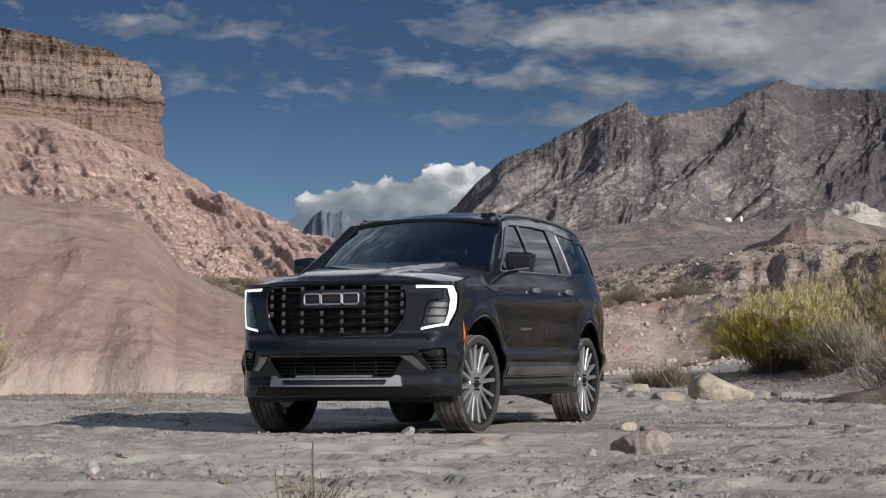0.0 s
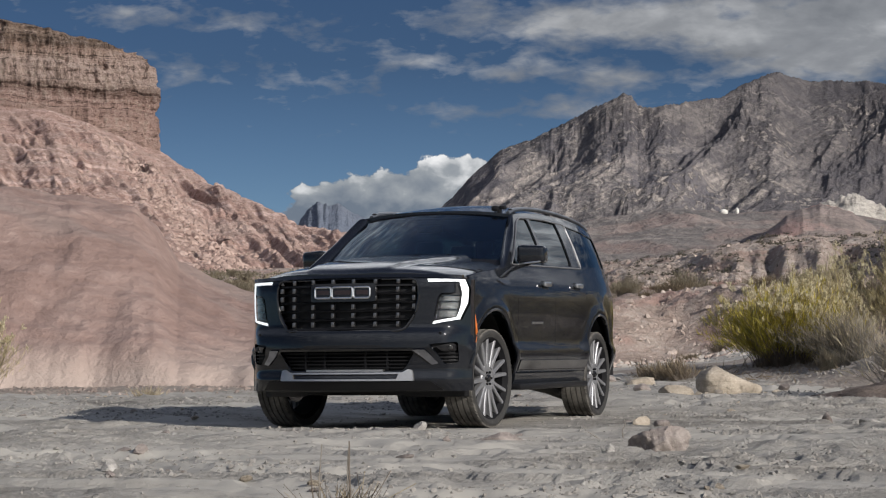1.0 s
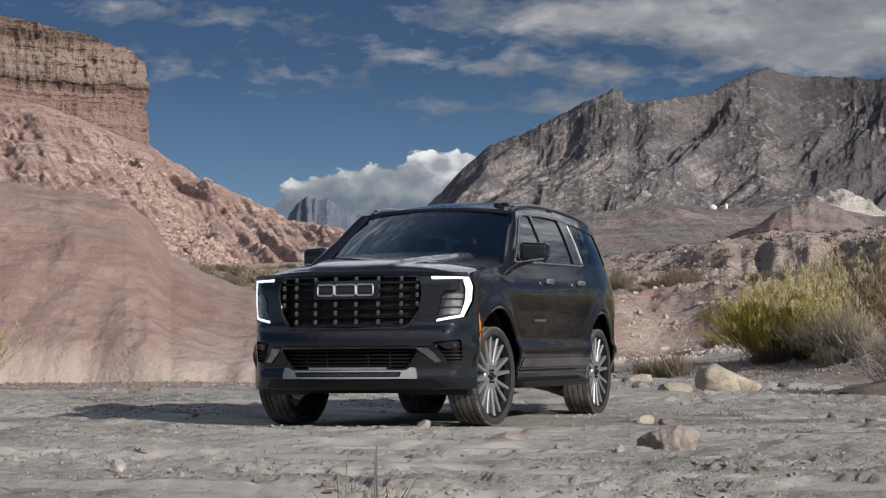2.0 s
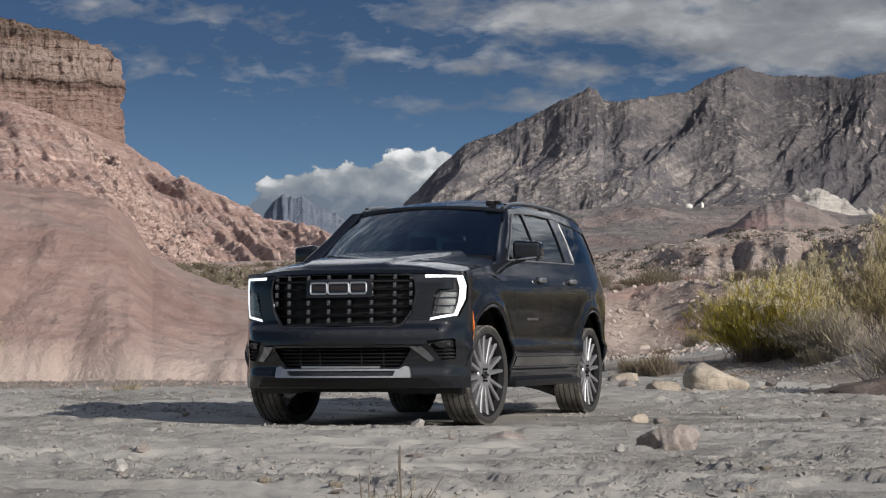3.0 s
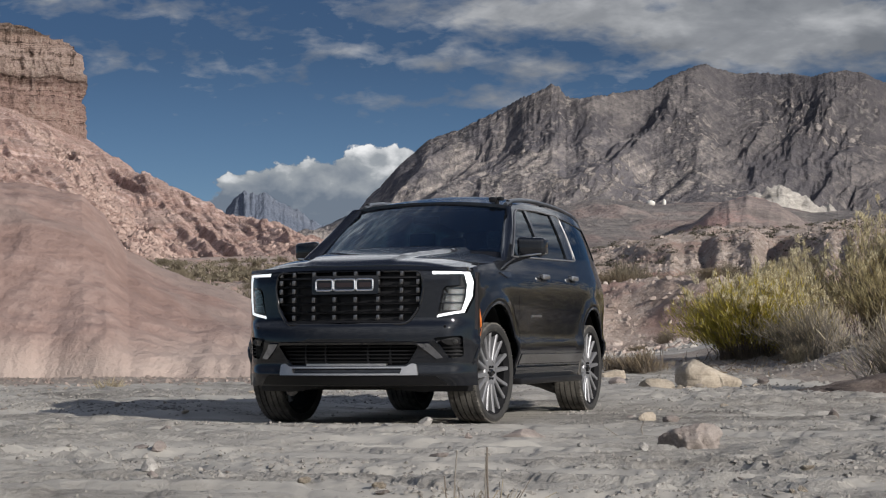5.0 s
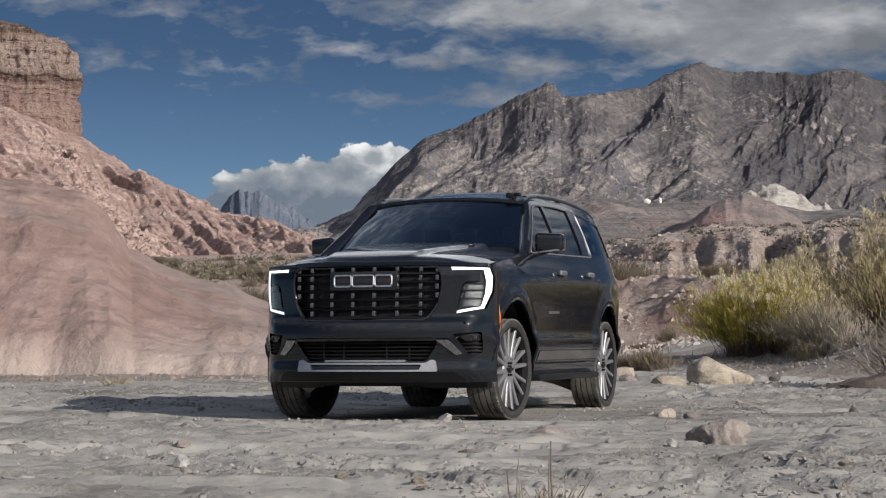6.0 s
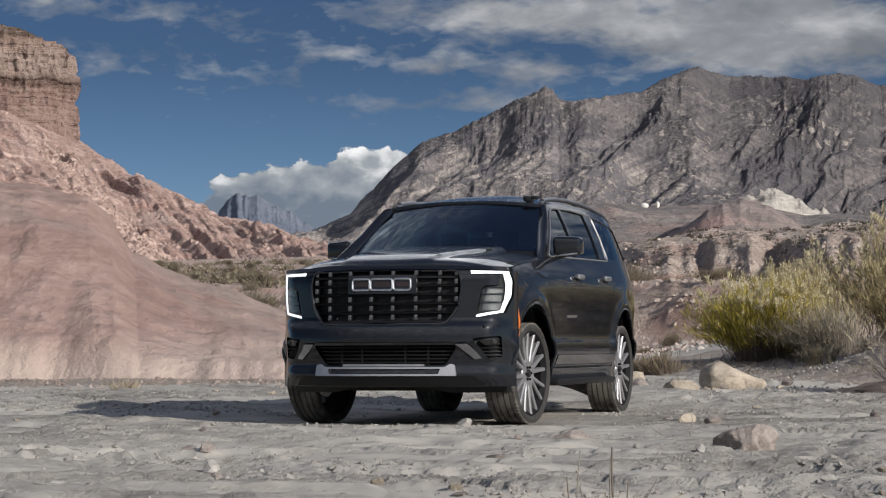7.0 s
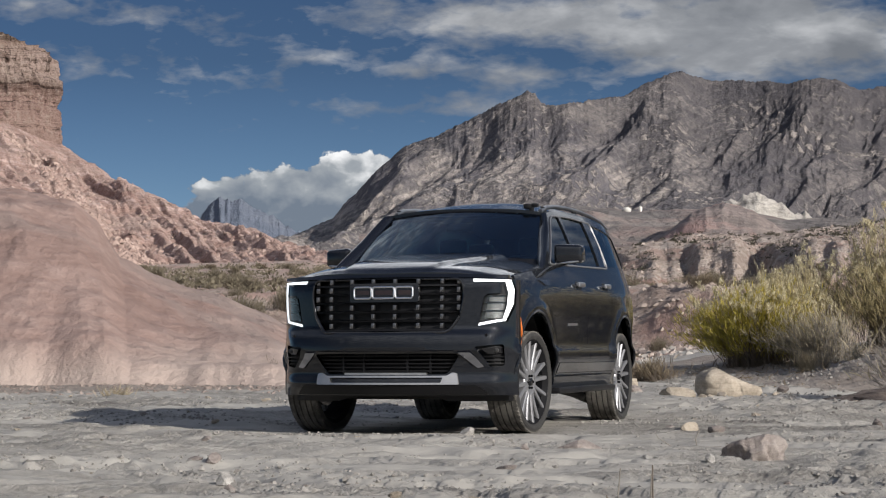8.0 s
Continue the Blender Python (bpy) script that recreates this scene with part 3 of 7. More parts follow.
def build_butte():
    """Flat-topped cliff: a wall of banded beds along an outline, closed by an uneven cap."""
    n, levels = 900, 170
    u = np.linspace(0, 1, n)
    # outline from far behind the edge, round the right-hand corner, along the valley face
    ctrl = np.array([[-222, 1150], [-180, 990], [-153, 900], [-145, 868], [-155, 846], [-200, 826], [-235, 822], [-290, 815], [-420, 810]], float)
    k = np.linspace(0, 1, len(ctrl))
    r, d = np.interp(u, k, ctrl[:, 0]), np.interp(u, k, ctrl[:, 1])
    for _ in range(54):
        r[1:-1], d[1:-1] = (r[:-2] + 2 * r[1:-1] + r[2:]) / 4, (d[:-2] + 2 * d[1:-1] + d[2:]) / 4
    tr, td = np.gradient(r), np.gradient(d)
    ln = np.hypot(tr, td)
    nr, nd = -td / ln, tr / ln
    arc = np.cumsum(ln)
    top = np.interp(r, [-420, -250, -186, -165, -148, -140, -130], [152.5, 141.5, 137.2, 132.8, 129.0, 125, 121]) + 1.2 * fbm(arc * 0.09, arc * 0, 4, 110)
    v = np.linspace(0, 1, levels)[:, None]
    z = 62 + (top - 62)[None, :] * v
    aa = np.broadcast_to(arc, z.shape)
    out = 4.0 * (1 - v) ** 1.5 + 3.0 * fbm(aa * 0.05, z * 0.015, 4, 111) + 2.6 * (fbm(aa * 0.14, z * 0.03, 4, 113, 0.55, True) - 0.6) * 2
    bed = z / 5.2 + 0.5 * fbm(aa * 0.02, z * 0.05, 3, 115)
    out = out + 1.0 * (lattice(np.floor(bed), np.floor(bed) * 0 + 3, 117) - 0.5) + 1.3 * fbm(aa * 0.4, z * 0.5, 4, 119)
    out = out - 3.5 * smooth(0.88, 1.0, v) ** 2 + 7.0 * (fbm(aa * 0.16, z * 0.05, 5, 123, 0.62, True) - 0.6) * smooth(0.60, 0.66, v) - 2.6 * smooth(0.80, 0.83, v) - 1.7 * np.exp(-(((v - 0.645 - 0.02 * fbm(aa * 0.03, z * 0, 3, 120)) / 0.03) ** 2))
    out = out + 1.2
    wr, wd = r + nr * out, d + nd * out
    rings = [(wr, wd, z)]
    cap_r, cap_d, cap_z = [], [], []
    for q in np.linspace(0.02, 1, 24):
        cr, cd = wr[-1] + (-330 - wr[-1]) * q * 0.9, wd[-1] + (1000 - wd[-1]) * q * 0.9
        cap_r.append(cr), cap_d.append(cd)
        cap_z.append(top + 3.5 * smooth(0, 0.1, q) + 1.8 * fbm(cr * 0.07, cd * 0.07, 4, 121) + 4 * q)
    R, D, Z = np.vstack([wr, cap_r]), np.vstack([wd, cap_d]), np.vstack([z, cap_z])
    x, y = to_world(R, D)
    return tagged(sheet("butte", x, y, Z, MAT_BUTTE), "tall flat-topped butte of banded brown sandstone", "butte", kind="structure")


build_butte()


def mountain_height(s, d):
    """A tilted range: a long dip slope, a notch, and a broad summit with spurs running down from it."""
    crest = 1480 + 50 * fbm(s * 14, s * 0, 3, 131)
    e = np.interp(s, [-0.09, -0.033, -0.0269, -0.0136, -0.0025, 0.0036, 0.0169, 0.0335, 0.0487, 0.0625, 0.0666, 0.0694, 0.0735, 0.0782, 0.0942, 0.1024, 0.1093, 0.1149, 0.1245, 0.1328, 0.1384, 0.1452, 0.1534, 0.1617, 0.1713, 0.1823, 0.1905, 0.1988, 0.2093, 0.218, 0.2262, 0.2367, 0.2642, 0.4042],
                  [0.040, 0.0655, 0.0724, 0.0861, 0.0957, 0.1017, 0.1052, 0.1134, 0.1216, 0.1279, 0.1267, 0.1225, 0.1216, 0.1222, 0.1238, 0.1254, 0.1253, 0.1280, 0.1321, 0.1357, 0.1370, 0.1350, 0.1326, 0.1332, 0.1322, 0.1325, 0.1310, 0.1329, 0.1339, 0.1314, 0.1276, 0.1299, 0.126, 0.10])
    e = e + 0.0009 * fbm(s * 190, s * 0, 4, 133)
    top = e * crest
    foot = 1235 + 55 * fbm(s * 9, s * 0, 3, 135)
    t = np.clip((d - foot) / (crest - foot), 0, 1)
    base = np.minimum(62.0, 0.6 * top) - 0.14 * np.maximum(foot - d, 0)
    u, h = s * 1480, t * 145
    bend = u + 34 * fbm(u * 0.011, h * 0.013, 3, 136)
    spur = fbm(bend * 0.0085 - h * 0.0080, h * 0.0060 + u * 0.0012, 4, 137, 0.5, True)
    crag = fbm(bend * 0.026 - h * 0.014, h * 0.022 - u * 0.010, 5, 139, 0.55, True)
    # beds that climb with the long slope stand out as ribs
    bed = (h - 0.45 * u + 16 * fbm(u * 0.012, h * 0.02, 3, 143)) / 17.0
    rib = smooth(0.30, 0.55, bed - np.floor(bed)) - smooth(0.75, 1.0, bed - np.floor(bed))
    ribbed = smooth(-0.2, 0.3, fbm(u * 0.010, h * 0.014, 3, 145))
    keep = smooth(0.0, 0.18, t) * (1 - 0.88 * smooth(0.80, 1.0, t))
    cut = ((spur - 0.64) * 27 + (crag - 0.6) * 11 + 1.2 * rib * ribbed) * keep
    z = base + (top - base) * (0.55 * t + 0.45 * t**1.7) + cut + 3.6 * (fbm(bend * 0.10, h * 0.10, 5, 141, 0.6, True) - 0.55) * smooth(0, 0.2, t) * (1 - 0.6 * smooth(0.9, 1.0, t))
    return np.where(d > crest, z - (d - crest) * 0.6, z)


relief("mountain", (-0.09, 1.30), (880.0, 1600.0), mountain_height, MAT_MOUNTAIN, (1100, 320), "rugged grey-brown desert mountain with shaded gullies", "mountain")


def far_height(s, d):
    e = np.interp(s, [-0.16, -0.115, -0.098, -0.092, -0.086, -0.082, -0.077, -0.071, -0.064, -0.0505, -0.03],
                  [0.040, 0.056, 0.0640, 0.0735, 0.0772, 0.0755, 0.0768, 0.0722, 0.0690, 0.0610, 0.050])
    t = np.clip((d - 2700) / 800, 0, 1)
    e = e - 0.001 + 0.0048 * (fbm(s * 200, d * 0.001, 5, 151, 0.7, True) - 0.62)
    z = 60 + (e * 3500 - 60) * t**1.2 + 9 * (fbm(s * 55 + d * 0.009, d * 0.012, 5, 153, 0.6, True) - 0.6) * t * (1 - smooth(0.85, 1, t))
    return np.where(d > 3500, z - (d - 3500) * 0.8, z)


relief("far_peaks", (-0.16, -0.03), (2600.0, 3700.0), far_height, MAT_FAR, (260, 90), "distant jagged peaks with blue haze in their colour", "mountain")


def badland_height(s, d):
    """Dissected red and tan hills at the edge of the flats."""
    crest = 225 + 12 * fbm(s * 25, s * 0, 3, 161)
    e = np.interp(s, [-0.03, 0.03, 0.06, 0.0753, 0.10, 0.1417, 0.183, 0.2153, 0.25, 0.40],
                  [0.046, 0.0505, 0.0515, 0.0525, 0.0555, 0.0578, 0.0590, 0.0625, 0.066, 0.085]) * np.sqrt(1 + np.clip(s - 0.3, 0, 9) ** 2)
    foot = 150 - 30 * smooth(0.13, 0.25, s) + 14 * fbm(s * 40, s * 0, 3, 163)
    t = np.clip((d - foot) / (crest - foot), 0, 1)
    x, y = s * d, d
    g = ground_height(x, foot)
    gully = fbm(x * 0.16 + 0.02 * d, d * 0.02, 4, 165, 0.5, True)
    z = g + (e * crest - g) * (0.22 * smooth(0, 0.45, t) + 0.78 * t) + (gully - 0.65) * 1.8 * smooth(0.0, 0.3, t) * (1 - 0.7 * smooth(0.8, 1, t))
    z = z + 0.75 * fbm(x * 0.5, d * 0.3, 5, 167, 0.6) * smooth(0, 0.2, t)
    # a fluted red scarp along the foot
    flute = t - 0.03 * fbm(x * 0.55, d * 0.15, 4, 170, 0.6, True) - 0.02 * fbm(x * 0.12, x * 0, 2, 172)
    z = z + 1.0 * smooth(0.0, 0.06, flute) * smooth(0.090, 0.104, s) * (1 - smooth(0.140, 0.155, s)) * (1 - smooth(0.25, 0.7, t))
    # a spur with a steep flank turned from the sun
    flank = x + 2.2 * fbm(d * 0.06, d * 0, 3, 168) + 1.1 * fbm(x * 0.2, d * 0.2, 4, 174, 0.55, True)
    spur = 6.5 * smooth(17.5, 31.0, flank + 0.10 * (d - 140)) * smooth(0.04, 0.42, t) * (1 - smooth(180, 215, d))
    limit = np.maximum(z, e * d + 1.2 * fbm(x * 0.2, d * 0.08, 4, 169))
    z = -1.3 * np.logaddexp(-(z + spur) / 1.3, -limit / 1.3) + 0.35
    z = np.where(d > crest, z - (d - crest) * 0.05, z) - 0.6
    return np.where(d < foot, np.minimum(z, ground_height(x, d) - 1.0), z)


relief("badland_hill", (-0.03, 4.5), (110.0, 330.0), badland_height, MAT_BADLAND, (760, 240), "eroded red and brown badland hills with sparse brush", "hillside")


def clay_height(s, d):
    e = np.interp(s, [-0.02, 0.0249, 0.0524, 0.0855, 0.1157, 0.1376, 0.16, 0.1897, 0.2084, 0.24, 0.40],
                  [0.060, 0.0635, 0.0690, 0.0736, 0.0716, 0.0720, 0.0712, 0.0662, 0.0661, 0.066, 0.066])
    t = np.clip((d - 520) / 360, 0, 1)
    x = s * d
    z = rise(520) + (e * 880 - rise(520)) * t + ((fbm(x * 0.02, d * 0.01, 5, 171, 0.5, True) - 0.62) * 9 + 1.4 * fbm(x * 0.12, d * 0.05, 5, 173, 0.6)) * t * (1 - 0.6 * smooth(0.8, 1, t))
    return np.where(d > 880, z - (d - 880) * 0.12, z) - 1.0


relief("clay_hills", (-0.02, 0.40), (480.0, 1020.0), clay_height, MAT_PINK_HILL, (420, 200), "low pink and grey clay hills below the mountain", "hillside")


def mound_height(s, d):
    top = 0.0485 + 0.0225 * (0.72 * np.exp(-np.abs((s - 0.1600) / 0.0270) ** 2.8) + 0.28 * np.exp(-((s - 0.148) / 0.042) ** 2))
    top = top + 0.0018 * fbm(s * 60, d * 0.012, 5, 177)
    t = np.sin(np.clip((d - 600) / 140, 0, 1) * math.pi / 2)
    z = rise(600) - 6 + (top * 740 - rise(600) + 6) * t + (fbm(s * 60, d * 0.008, 5, 175, 0.55, True) - 0.62) * 3.2 * t
    return np.where(d > 740, z - (d - 740) * 0.4, z)


relief("clay_mound", (0.07, 0.225), (590.0, 800.0), mound_height, MAT_PINK_MOUND, (160, 90), "smooth reddish clay mound below the mountain", "hillside")


def pale_height(s, d):
    e = np.interp(s, [0.145, 0.1519, 0.1624, 0.1735, 0.1789, 0.1843, 0.1920, 0.1980, 0.2039, 0.215, 0.24, 0.27],
                  [0.064, 0.0705, 0.0755, 0.0790, 0.0765, 0.0720, 0.0695, 0.0700, 0.0620, 0.055, 0.055, 0.05]) + 0.0022 * fbm(s * 170, s * 0, 4, 183, 0.6)
    t = np.clip((d - 850) / 70, 0, 1)
    x = s * d
    z = rise(850) + 8 + (e * 920 - rise(850) - 8) * t + (fbm(x * 0.10, d * 0.06, 5, 181, 0.6, True) - 0.6) * 8 * t
    return np.where(d > 920, z - (d - 920) * 0.7, z)


relief("pale_outcrop", (0.146, 0.27), (840.0, 960.0), pale_height, MAT_WHITE_ROCK, (160, 60), "pale cream limestone outcrop on the hillside", "rock outcrop")

# ---------------------------------------------------------------- mesh helpers
def part(name, bm, mat, parent=None, label="", angle=35, normals=True):
    """Links a bmesh as one mesh object under a thing or a part."""
    if normals:
        bmesh.ops.recalc_face_normals(bm, faces=bm.faces)
    me = bpy.data.meshes.new(name)
    bm.to_mesh(me)
    bm.free()
    me.materials.append(mat)
    for p in me.polygons:
        p.use_smooth = True
    me.set_sharp_from_angle(angle=radians(angle))
    ob = new(name, me)
    if parent is not None:
        ob.parent = parent
    return tagged(ob, label)


def spline(xs, ys):
    """A smooth curve through the given stations."""
    xs, ys = np.array(xs, float), np.array(ys, float)
    h, s = np.diff(xs), np.diff(ys) / np.diff(xs)
    m = np.zeros(len(xs))
    m[1:-1] = np.where(s[:-1] * s[1:] > 0, 2 * s[:-1] * s[1:] / (s[:-1] + s[1:] + 1e-12), 0)
    m[0], m[-1] = s[0], s[-1]

    def at(x):
        x = min(max(x, xs[0]), xs[-1])
        i = min(max(int(np.searchsorted(xs, x)) - 1, 0), len(h) - 1)
        t = (x - xs[i]) / h[i]
        return float((2 * t**3 - 3 * t**2 + 1) * ys[i] + (t**3 - 2 * t**2 + t) * h[i] * m[i] + (3 * t**2 - 2 * t**3) * ys[i + 1] + (t**3 - t**2) * h[i] * m[i + 1])

    return at


def plate(us, vs, fn, back):
    """A closed shell over a grid of fn(u, v), as thick as the offset back (a vector, or a function of u, v)."""
    bm = bmesh.new()
    off = back if callable(back) else (lambda u, v: back)
    a = [[bm.verts.new(fn(u, v)) for v in vs] for u in us]
    b = [[bm.verts.new(Vector(fn(u, v)) + Vector(off(u, v))) for v in vs] for u in us]
    nu, nv = len(us), len(vs)
    for i in range(nu - 1):
        for j in range(nv - 1):
            bm.faces.new((a[i][j], a[i + 1][j], a[i + 1][j + 1], a[i][j + 1]))
            bm.faces.new((b[i][j], b[i][j + 1], b[i + 1][j + 1], b[i + 1][j]))
    for i in range(nu - 1):
        bm.faces.new((a[i][0], b[i][0], b[i + 1][0], a[i + 1][0]))
        bm.faces.new((a[i][-1], a[i + 1][-1], b[i + 1][-1], b[i][-1]))
    for j in range(nv - 1):
        bm.faces.new((a[0][j], a[0][j + 1], b[0][j + 1], b[0][j]))
        bm.faces.new((a[-1][j], b[-1][j], b[-1][j + 1], a[-1][j + 1]))
    bmesh.ops.recalc_face_normals(bm, faces=bm.faces)
    return bm


def steps(a, b, n):
    return [a + (b - a) * i / (n - 1) for i in range(n)]


def rounded(poly, radius, n=4):
    """A polygon with its corners rounded off."""
    out = []
    for i, p in enumerate(poly):
        p, q, r = Vector(p), Vector(poly[i - 1]), Vector(poly[(i + 1) % len(poly)])
        a = p + (q - p).normalized() * min(radius, (q - p).length * 0.45)
        b = p + (r - p).normalized() * min(radius, (r - p).length * 0.45)
        for k in range(n + 1):
            t = k / n
            out.append(tuple(a * (1 - t) ** 2 + p * 2 * t * (1 - t) + b * t * t))
    return out


def prism(poly, lo, hi, place):
    """A polygon drawn out from lo to hi; place(a, b, h) gives the point."""
    bm = bmesh.new()
    low, high = [bm.verts.new(place(a, b, lo)) for a, b in poly], [bm.verts.new(place(a, b, hi)) for a, b in poly]
    bm.faces.new(low)
    bm.faces.new(high[::-1])
    for i in range(len(poly)):
        bm.faces.new((low[i - 1], high[i - 1], high[i], low[i]))
    bmesh.ops.recalc_face_normals(bm, faces=bm.faces)
    return bm


def draped(poly, front, back, place, grain=0.05):
    """A thin plate cut to a polygon in (a, b) and laid on a curved surface: place(a, b, offset)."""
    bm = prism(poly, front, back, lambda a, b, h: Vector((a, h, b)))
    for axis in (0, 2):
        lo, hi = min(v.co[axis] for v in bm.verts), max(v.co[axis] for v in bm.verts)
        n = int((hi - lo) / grain)
        for k in range(1, n + 1):
            no = Vector((0, 0, 0))
            no[axis] = 1
            co = no * (lo + (hi - lo) * k / (n + 1))
            bmesh.ops.bisect_plane(bm, geom=bm.verts[:] + bm.edges[:] + bm.faces[:], plane_co=co, plane_no=no, dist=1e-5)
    for v in bm.verts:
        v.co = place(v.co.x, v.co.z, v.co.y)
    bmesh.ops.recalc_face_normals(bm, faces=bm.faces)
    return bm


def carve(bm, cutters):
    """Takes closed shapes out of a closed shell."""
    def temp(b):
        me = bpy.data.meshes.new("tmp")
        b.to_mesh(me)
        b.free()
        return new("tmp", me)

    body, tools = temp(bm), [temp(c) for c in cutters]
    for t in tools:
        mod = body.modifiers.new("cut", "BOOLEAN")
        mod.operation, mod.object, mod.solver = "DIFFERENCE", t, "EXACT"
    deps = bpy.context.evaluated_depsgraph_get()
    me = bpy.data.meshes.new_from_object(body.evaluated_get(deps))
    out = bmesh.new()
    out.from_mesh(me)
    for o in (body, *tools):
        data = o.data
        bpy.data.objects.remove(o)
        bpy.data.meshes.remove(data)
    bpy.data.meshes.remove(me)
    return out


def box(size, at=(0, 0, 0), bevel=0.0, rot=None, segs=2):
    bm = bmesh.new()
    m = Matrix.Translation(at) @ (rot or Matrix.Identity(4)) @ Matrix.Diagonal((*size, 1))
    bmesh.ops.create_cube(bm, size=1, matrix=m)
    if bevel:
        bmesh.ops.bevel(bm, geom=bm.edges[:], offset=bevel, segments=segs, affect="EDGES", profile=0.5)
    return bm


def tube(points, radius, n=8, closed=False, taper=None, flat=1.0):
    """A round bar along points."""
    bm = bmesh.new()
    pts = [Vector(p) for p in points]
    rings = []
    for i, p in enumerate(pts):
        a = pts[i - 1] if (i or closed) else p
        b = pts[(i + 1) % len(pts)] if (i < len(pts) - 1 or closed) else p
        t = (b - a).normalized()
        up = Vector((0, 0, 1)) if abs(t.z) < 0.9 else Vector((1, 0, 0))
        s = t.cross(up).normalized()
        u = s.cross(t)
        k = radius * (taper(i / max(1, len(pts) - 1)) if taper else 1)
        rings.append([bm.verts.new(p + (s * math.cos(2 * math.pi * j / n) + u * math.sin(2 * math.pi * j / n) * flat) * k) for j in range(n)])
    for i in range(len(rings) if closed else len(rings) - 1):
        r, q = rings[i], rings[(i + 1) % len(rings)]
        for j in range(n):
            bm.faces.new((r[j], r[(j + 1) % n], q[(j + 1) % n], q[j]))
    if not closed:
        bm.faces.new(rings[0][::-1])
        bm.faces.new(rings[-1])
    return bm


def lathe(profile, n=64, axis="X"):
    """A profile of (along, radius) turned round the x axis; a closed profile gives a ring."""
    bm = bmesh.new()
    rings = [[bm.verts.new((a, r * math.cos(2 * math.pi * j / n), r * math.sin(2 * math.pi * j / n))) for a, r in profile] for j in range(n)]
    k = len(profile)
    for j in range(n):
        p, q = rings[j], rings[(j + 1) % n]
        for i in range(k):
            bm.faces.new((p[i], p[(i + 1) % k], q[(i + 1) % k], q[i]))
    bmesh.ops.recalc_face_normals(bm, faces=bm.faces)
    return bm


def joined(bms):
    out = bmesh.new()
    for b in bms:
        me = bpy.data.meshes.new("tmp")
        b.to_mesh(me)
        b.free()
        out.from_mesh(me)
        bpy.data.meshes.remove(me)
    return out


# ---------------------------------------------------------------- car materials
def paint_mat():
    m, nt, b = material("dark_blue_metallic_paint")
    v = coords(nt)
    flake = noise_tex(nt, v, 900.0, 2.0, 0.5)
    dust = noise_tex(nt, v, 3.0, 6.0, 0.65)
    col = ramp(nt, flake, [(0.3, (0.0036, 0.0042, 0.0058)), (0.7, (0.0082, 0.0095, 0.0128))])
    film = calc(nt, "MULTIPLY", ramp(nt, dust, [(0.45, (0, 0, 0)), (0.8, (1, 1, 1))]), 0.006)
    link(nt, mix(nt, film, col, (0.24, 0.20, 0.17)), b.inputs["Base Color"])
    link(nt, calc(nt, "MULTIPLY_ADD", dust, 0.15, 0.34), b.inputs["Roughness"])
    b.inputs["Metallic"].default_value, b.inputs["Coat Weight"].default_value = 0.0, 1.0
    b.inputs["Specular IOR Level"].default_value = 0.03
    b.inputs["Coat IOR"].default_value = 1.56
    link(nt, calc(nt, "MULTIPLY_ADD", dust, 0.04, 0.015), b.inputs["Coat Roughness"])
    return m


def glass_mat(name, tint, rough=0.0, ior=1.45):
    m, nt, b = material(name)
    b.inputs["Base Color"].default_value = (*tint, 1)
    b.inputs["Transmission Weight"].default_value, b.inputs["Roughness"].default_value, b.inputs["IOR"].default_value = 1.0, rough, ior
    return m


def glow_mat(name, colour, strength):
    m, nt, b = material(name)
    b.inputs["Base Color"].default_value = (0.8, 0.8, 0.8, 1)
    b.inputs["Emission Color"].default_value, b.inputs["Emission Strength"].default_value = (*colour, 1), strength
    return m


def tyre_mat():
    m, nt, b = material("dusty_tyre_rubber")
    v = coords(nt)
    dust = noise_tex(nt, v, 7.0, 7.0, 0.7)
    xyz = nt.nodes.new("ShaderNodeSeparateXYZ")
    link(nt, v, xyz.inputs[0])
    rad = calc(nt, "SQRT", calc(nt, "ADD", calc(nt, "POWER", xyz.outputs[1], 2.0), calc(nt, "POWER", xyz.outputs[2], 2.0)))
    # the tread has picked up the dust, the sidewall little of it
    caked = ramp(nt, rad, [(0.398, (0, 0, 0)), (0.412, (1, 1, 1))])
    dust = calc(nt, "MULTIPLY_ADD", caked, 0.31, calc(nt, "SUBTRACT", dust, 0.17))
    col = ramp(nt, dust, [(0.38, (0.018, 0.017, 0.016)), (0.55, (0.055, 0.051, 0.046)), (0.72, (0.14, 0.13, 0.115))])
    link(nt, col, b.inputs["Base Color"])
    b.inputs["Roughness"].default_value = 0.85
    bump(nt, b, noise_tex(nt, v, 90.0, 3.0, 0.6), 0.3, 0.003)
    return m


PAINT = paint_mat()
BLACK = plain("black_plastic_trim", (0.008, 0.008, 0.009), 0.42, grain=0.3, size=0.01, spec=0.25)
GLOSS_BLACK = plain("gloss_black_trim", (0.006, 0.006, 0.007), 0.12, coat=0.6, size=0.05)
DARK = plain("dusty_underbody", (0.012, 0.011, 0.010), 0.85, grain=0.4, size=0.08)
CHROME = plain("bright_chrome", (0.78, 0.78, 0.79), 0.32, metal=1.0, grain=0.04, size=0.1)
SATIN = plain("satin_silver_trim", (0.60, 0.575, 0.545), 0.33, metal=1.0, grain=0.08, size=0.06)
MOULDING = plain("polished_door_moulding", (0.32, 0.32, 0.33), 0.10, metal=1.0, grain=0.06, size=0.1)
BLADE = plain("mirror_chrome", (0.34, 0.35, 0.38), 0.05, metal=1.0, grain=0.04, size=0.1)
RIM_LIP = plain("machined_rim_edge", (0.16, 0.16, 0.165), 0.5, metal=0.7, grain=0.07, size=0.04)
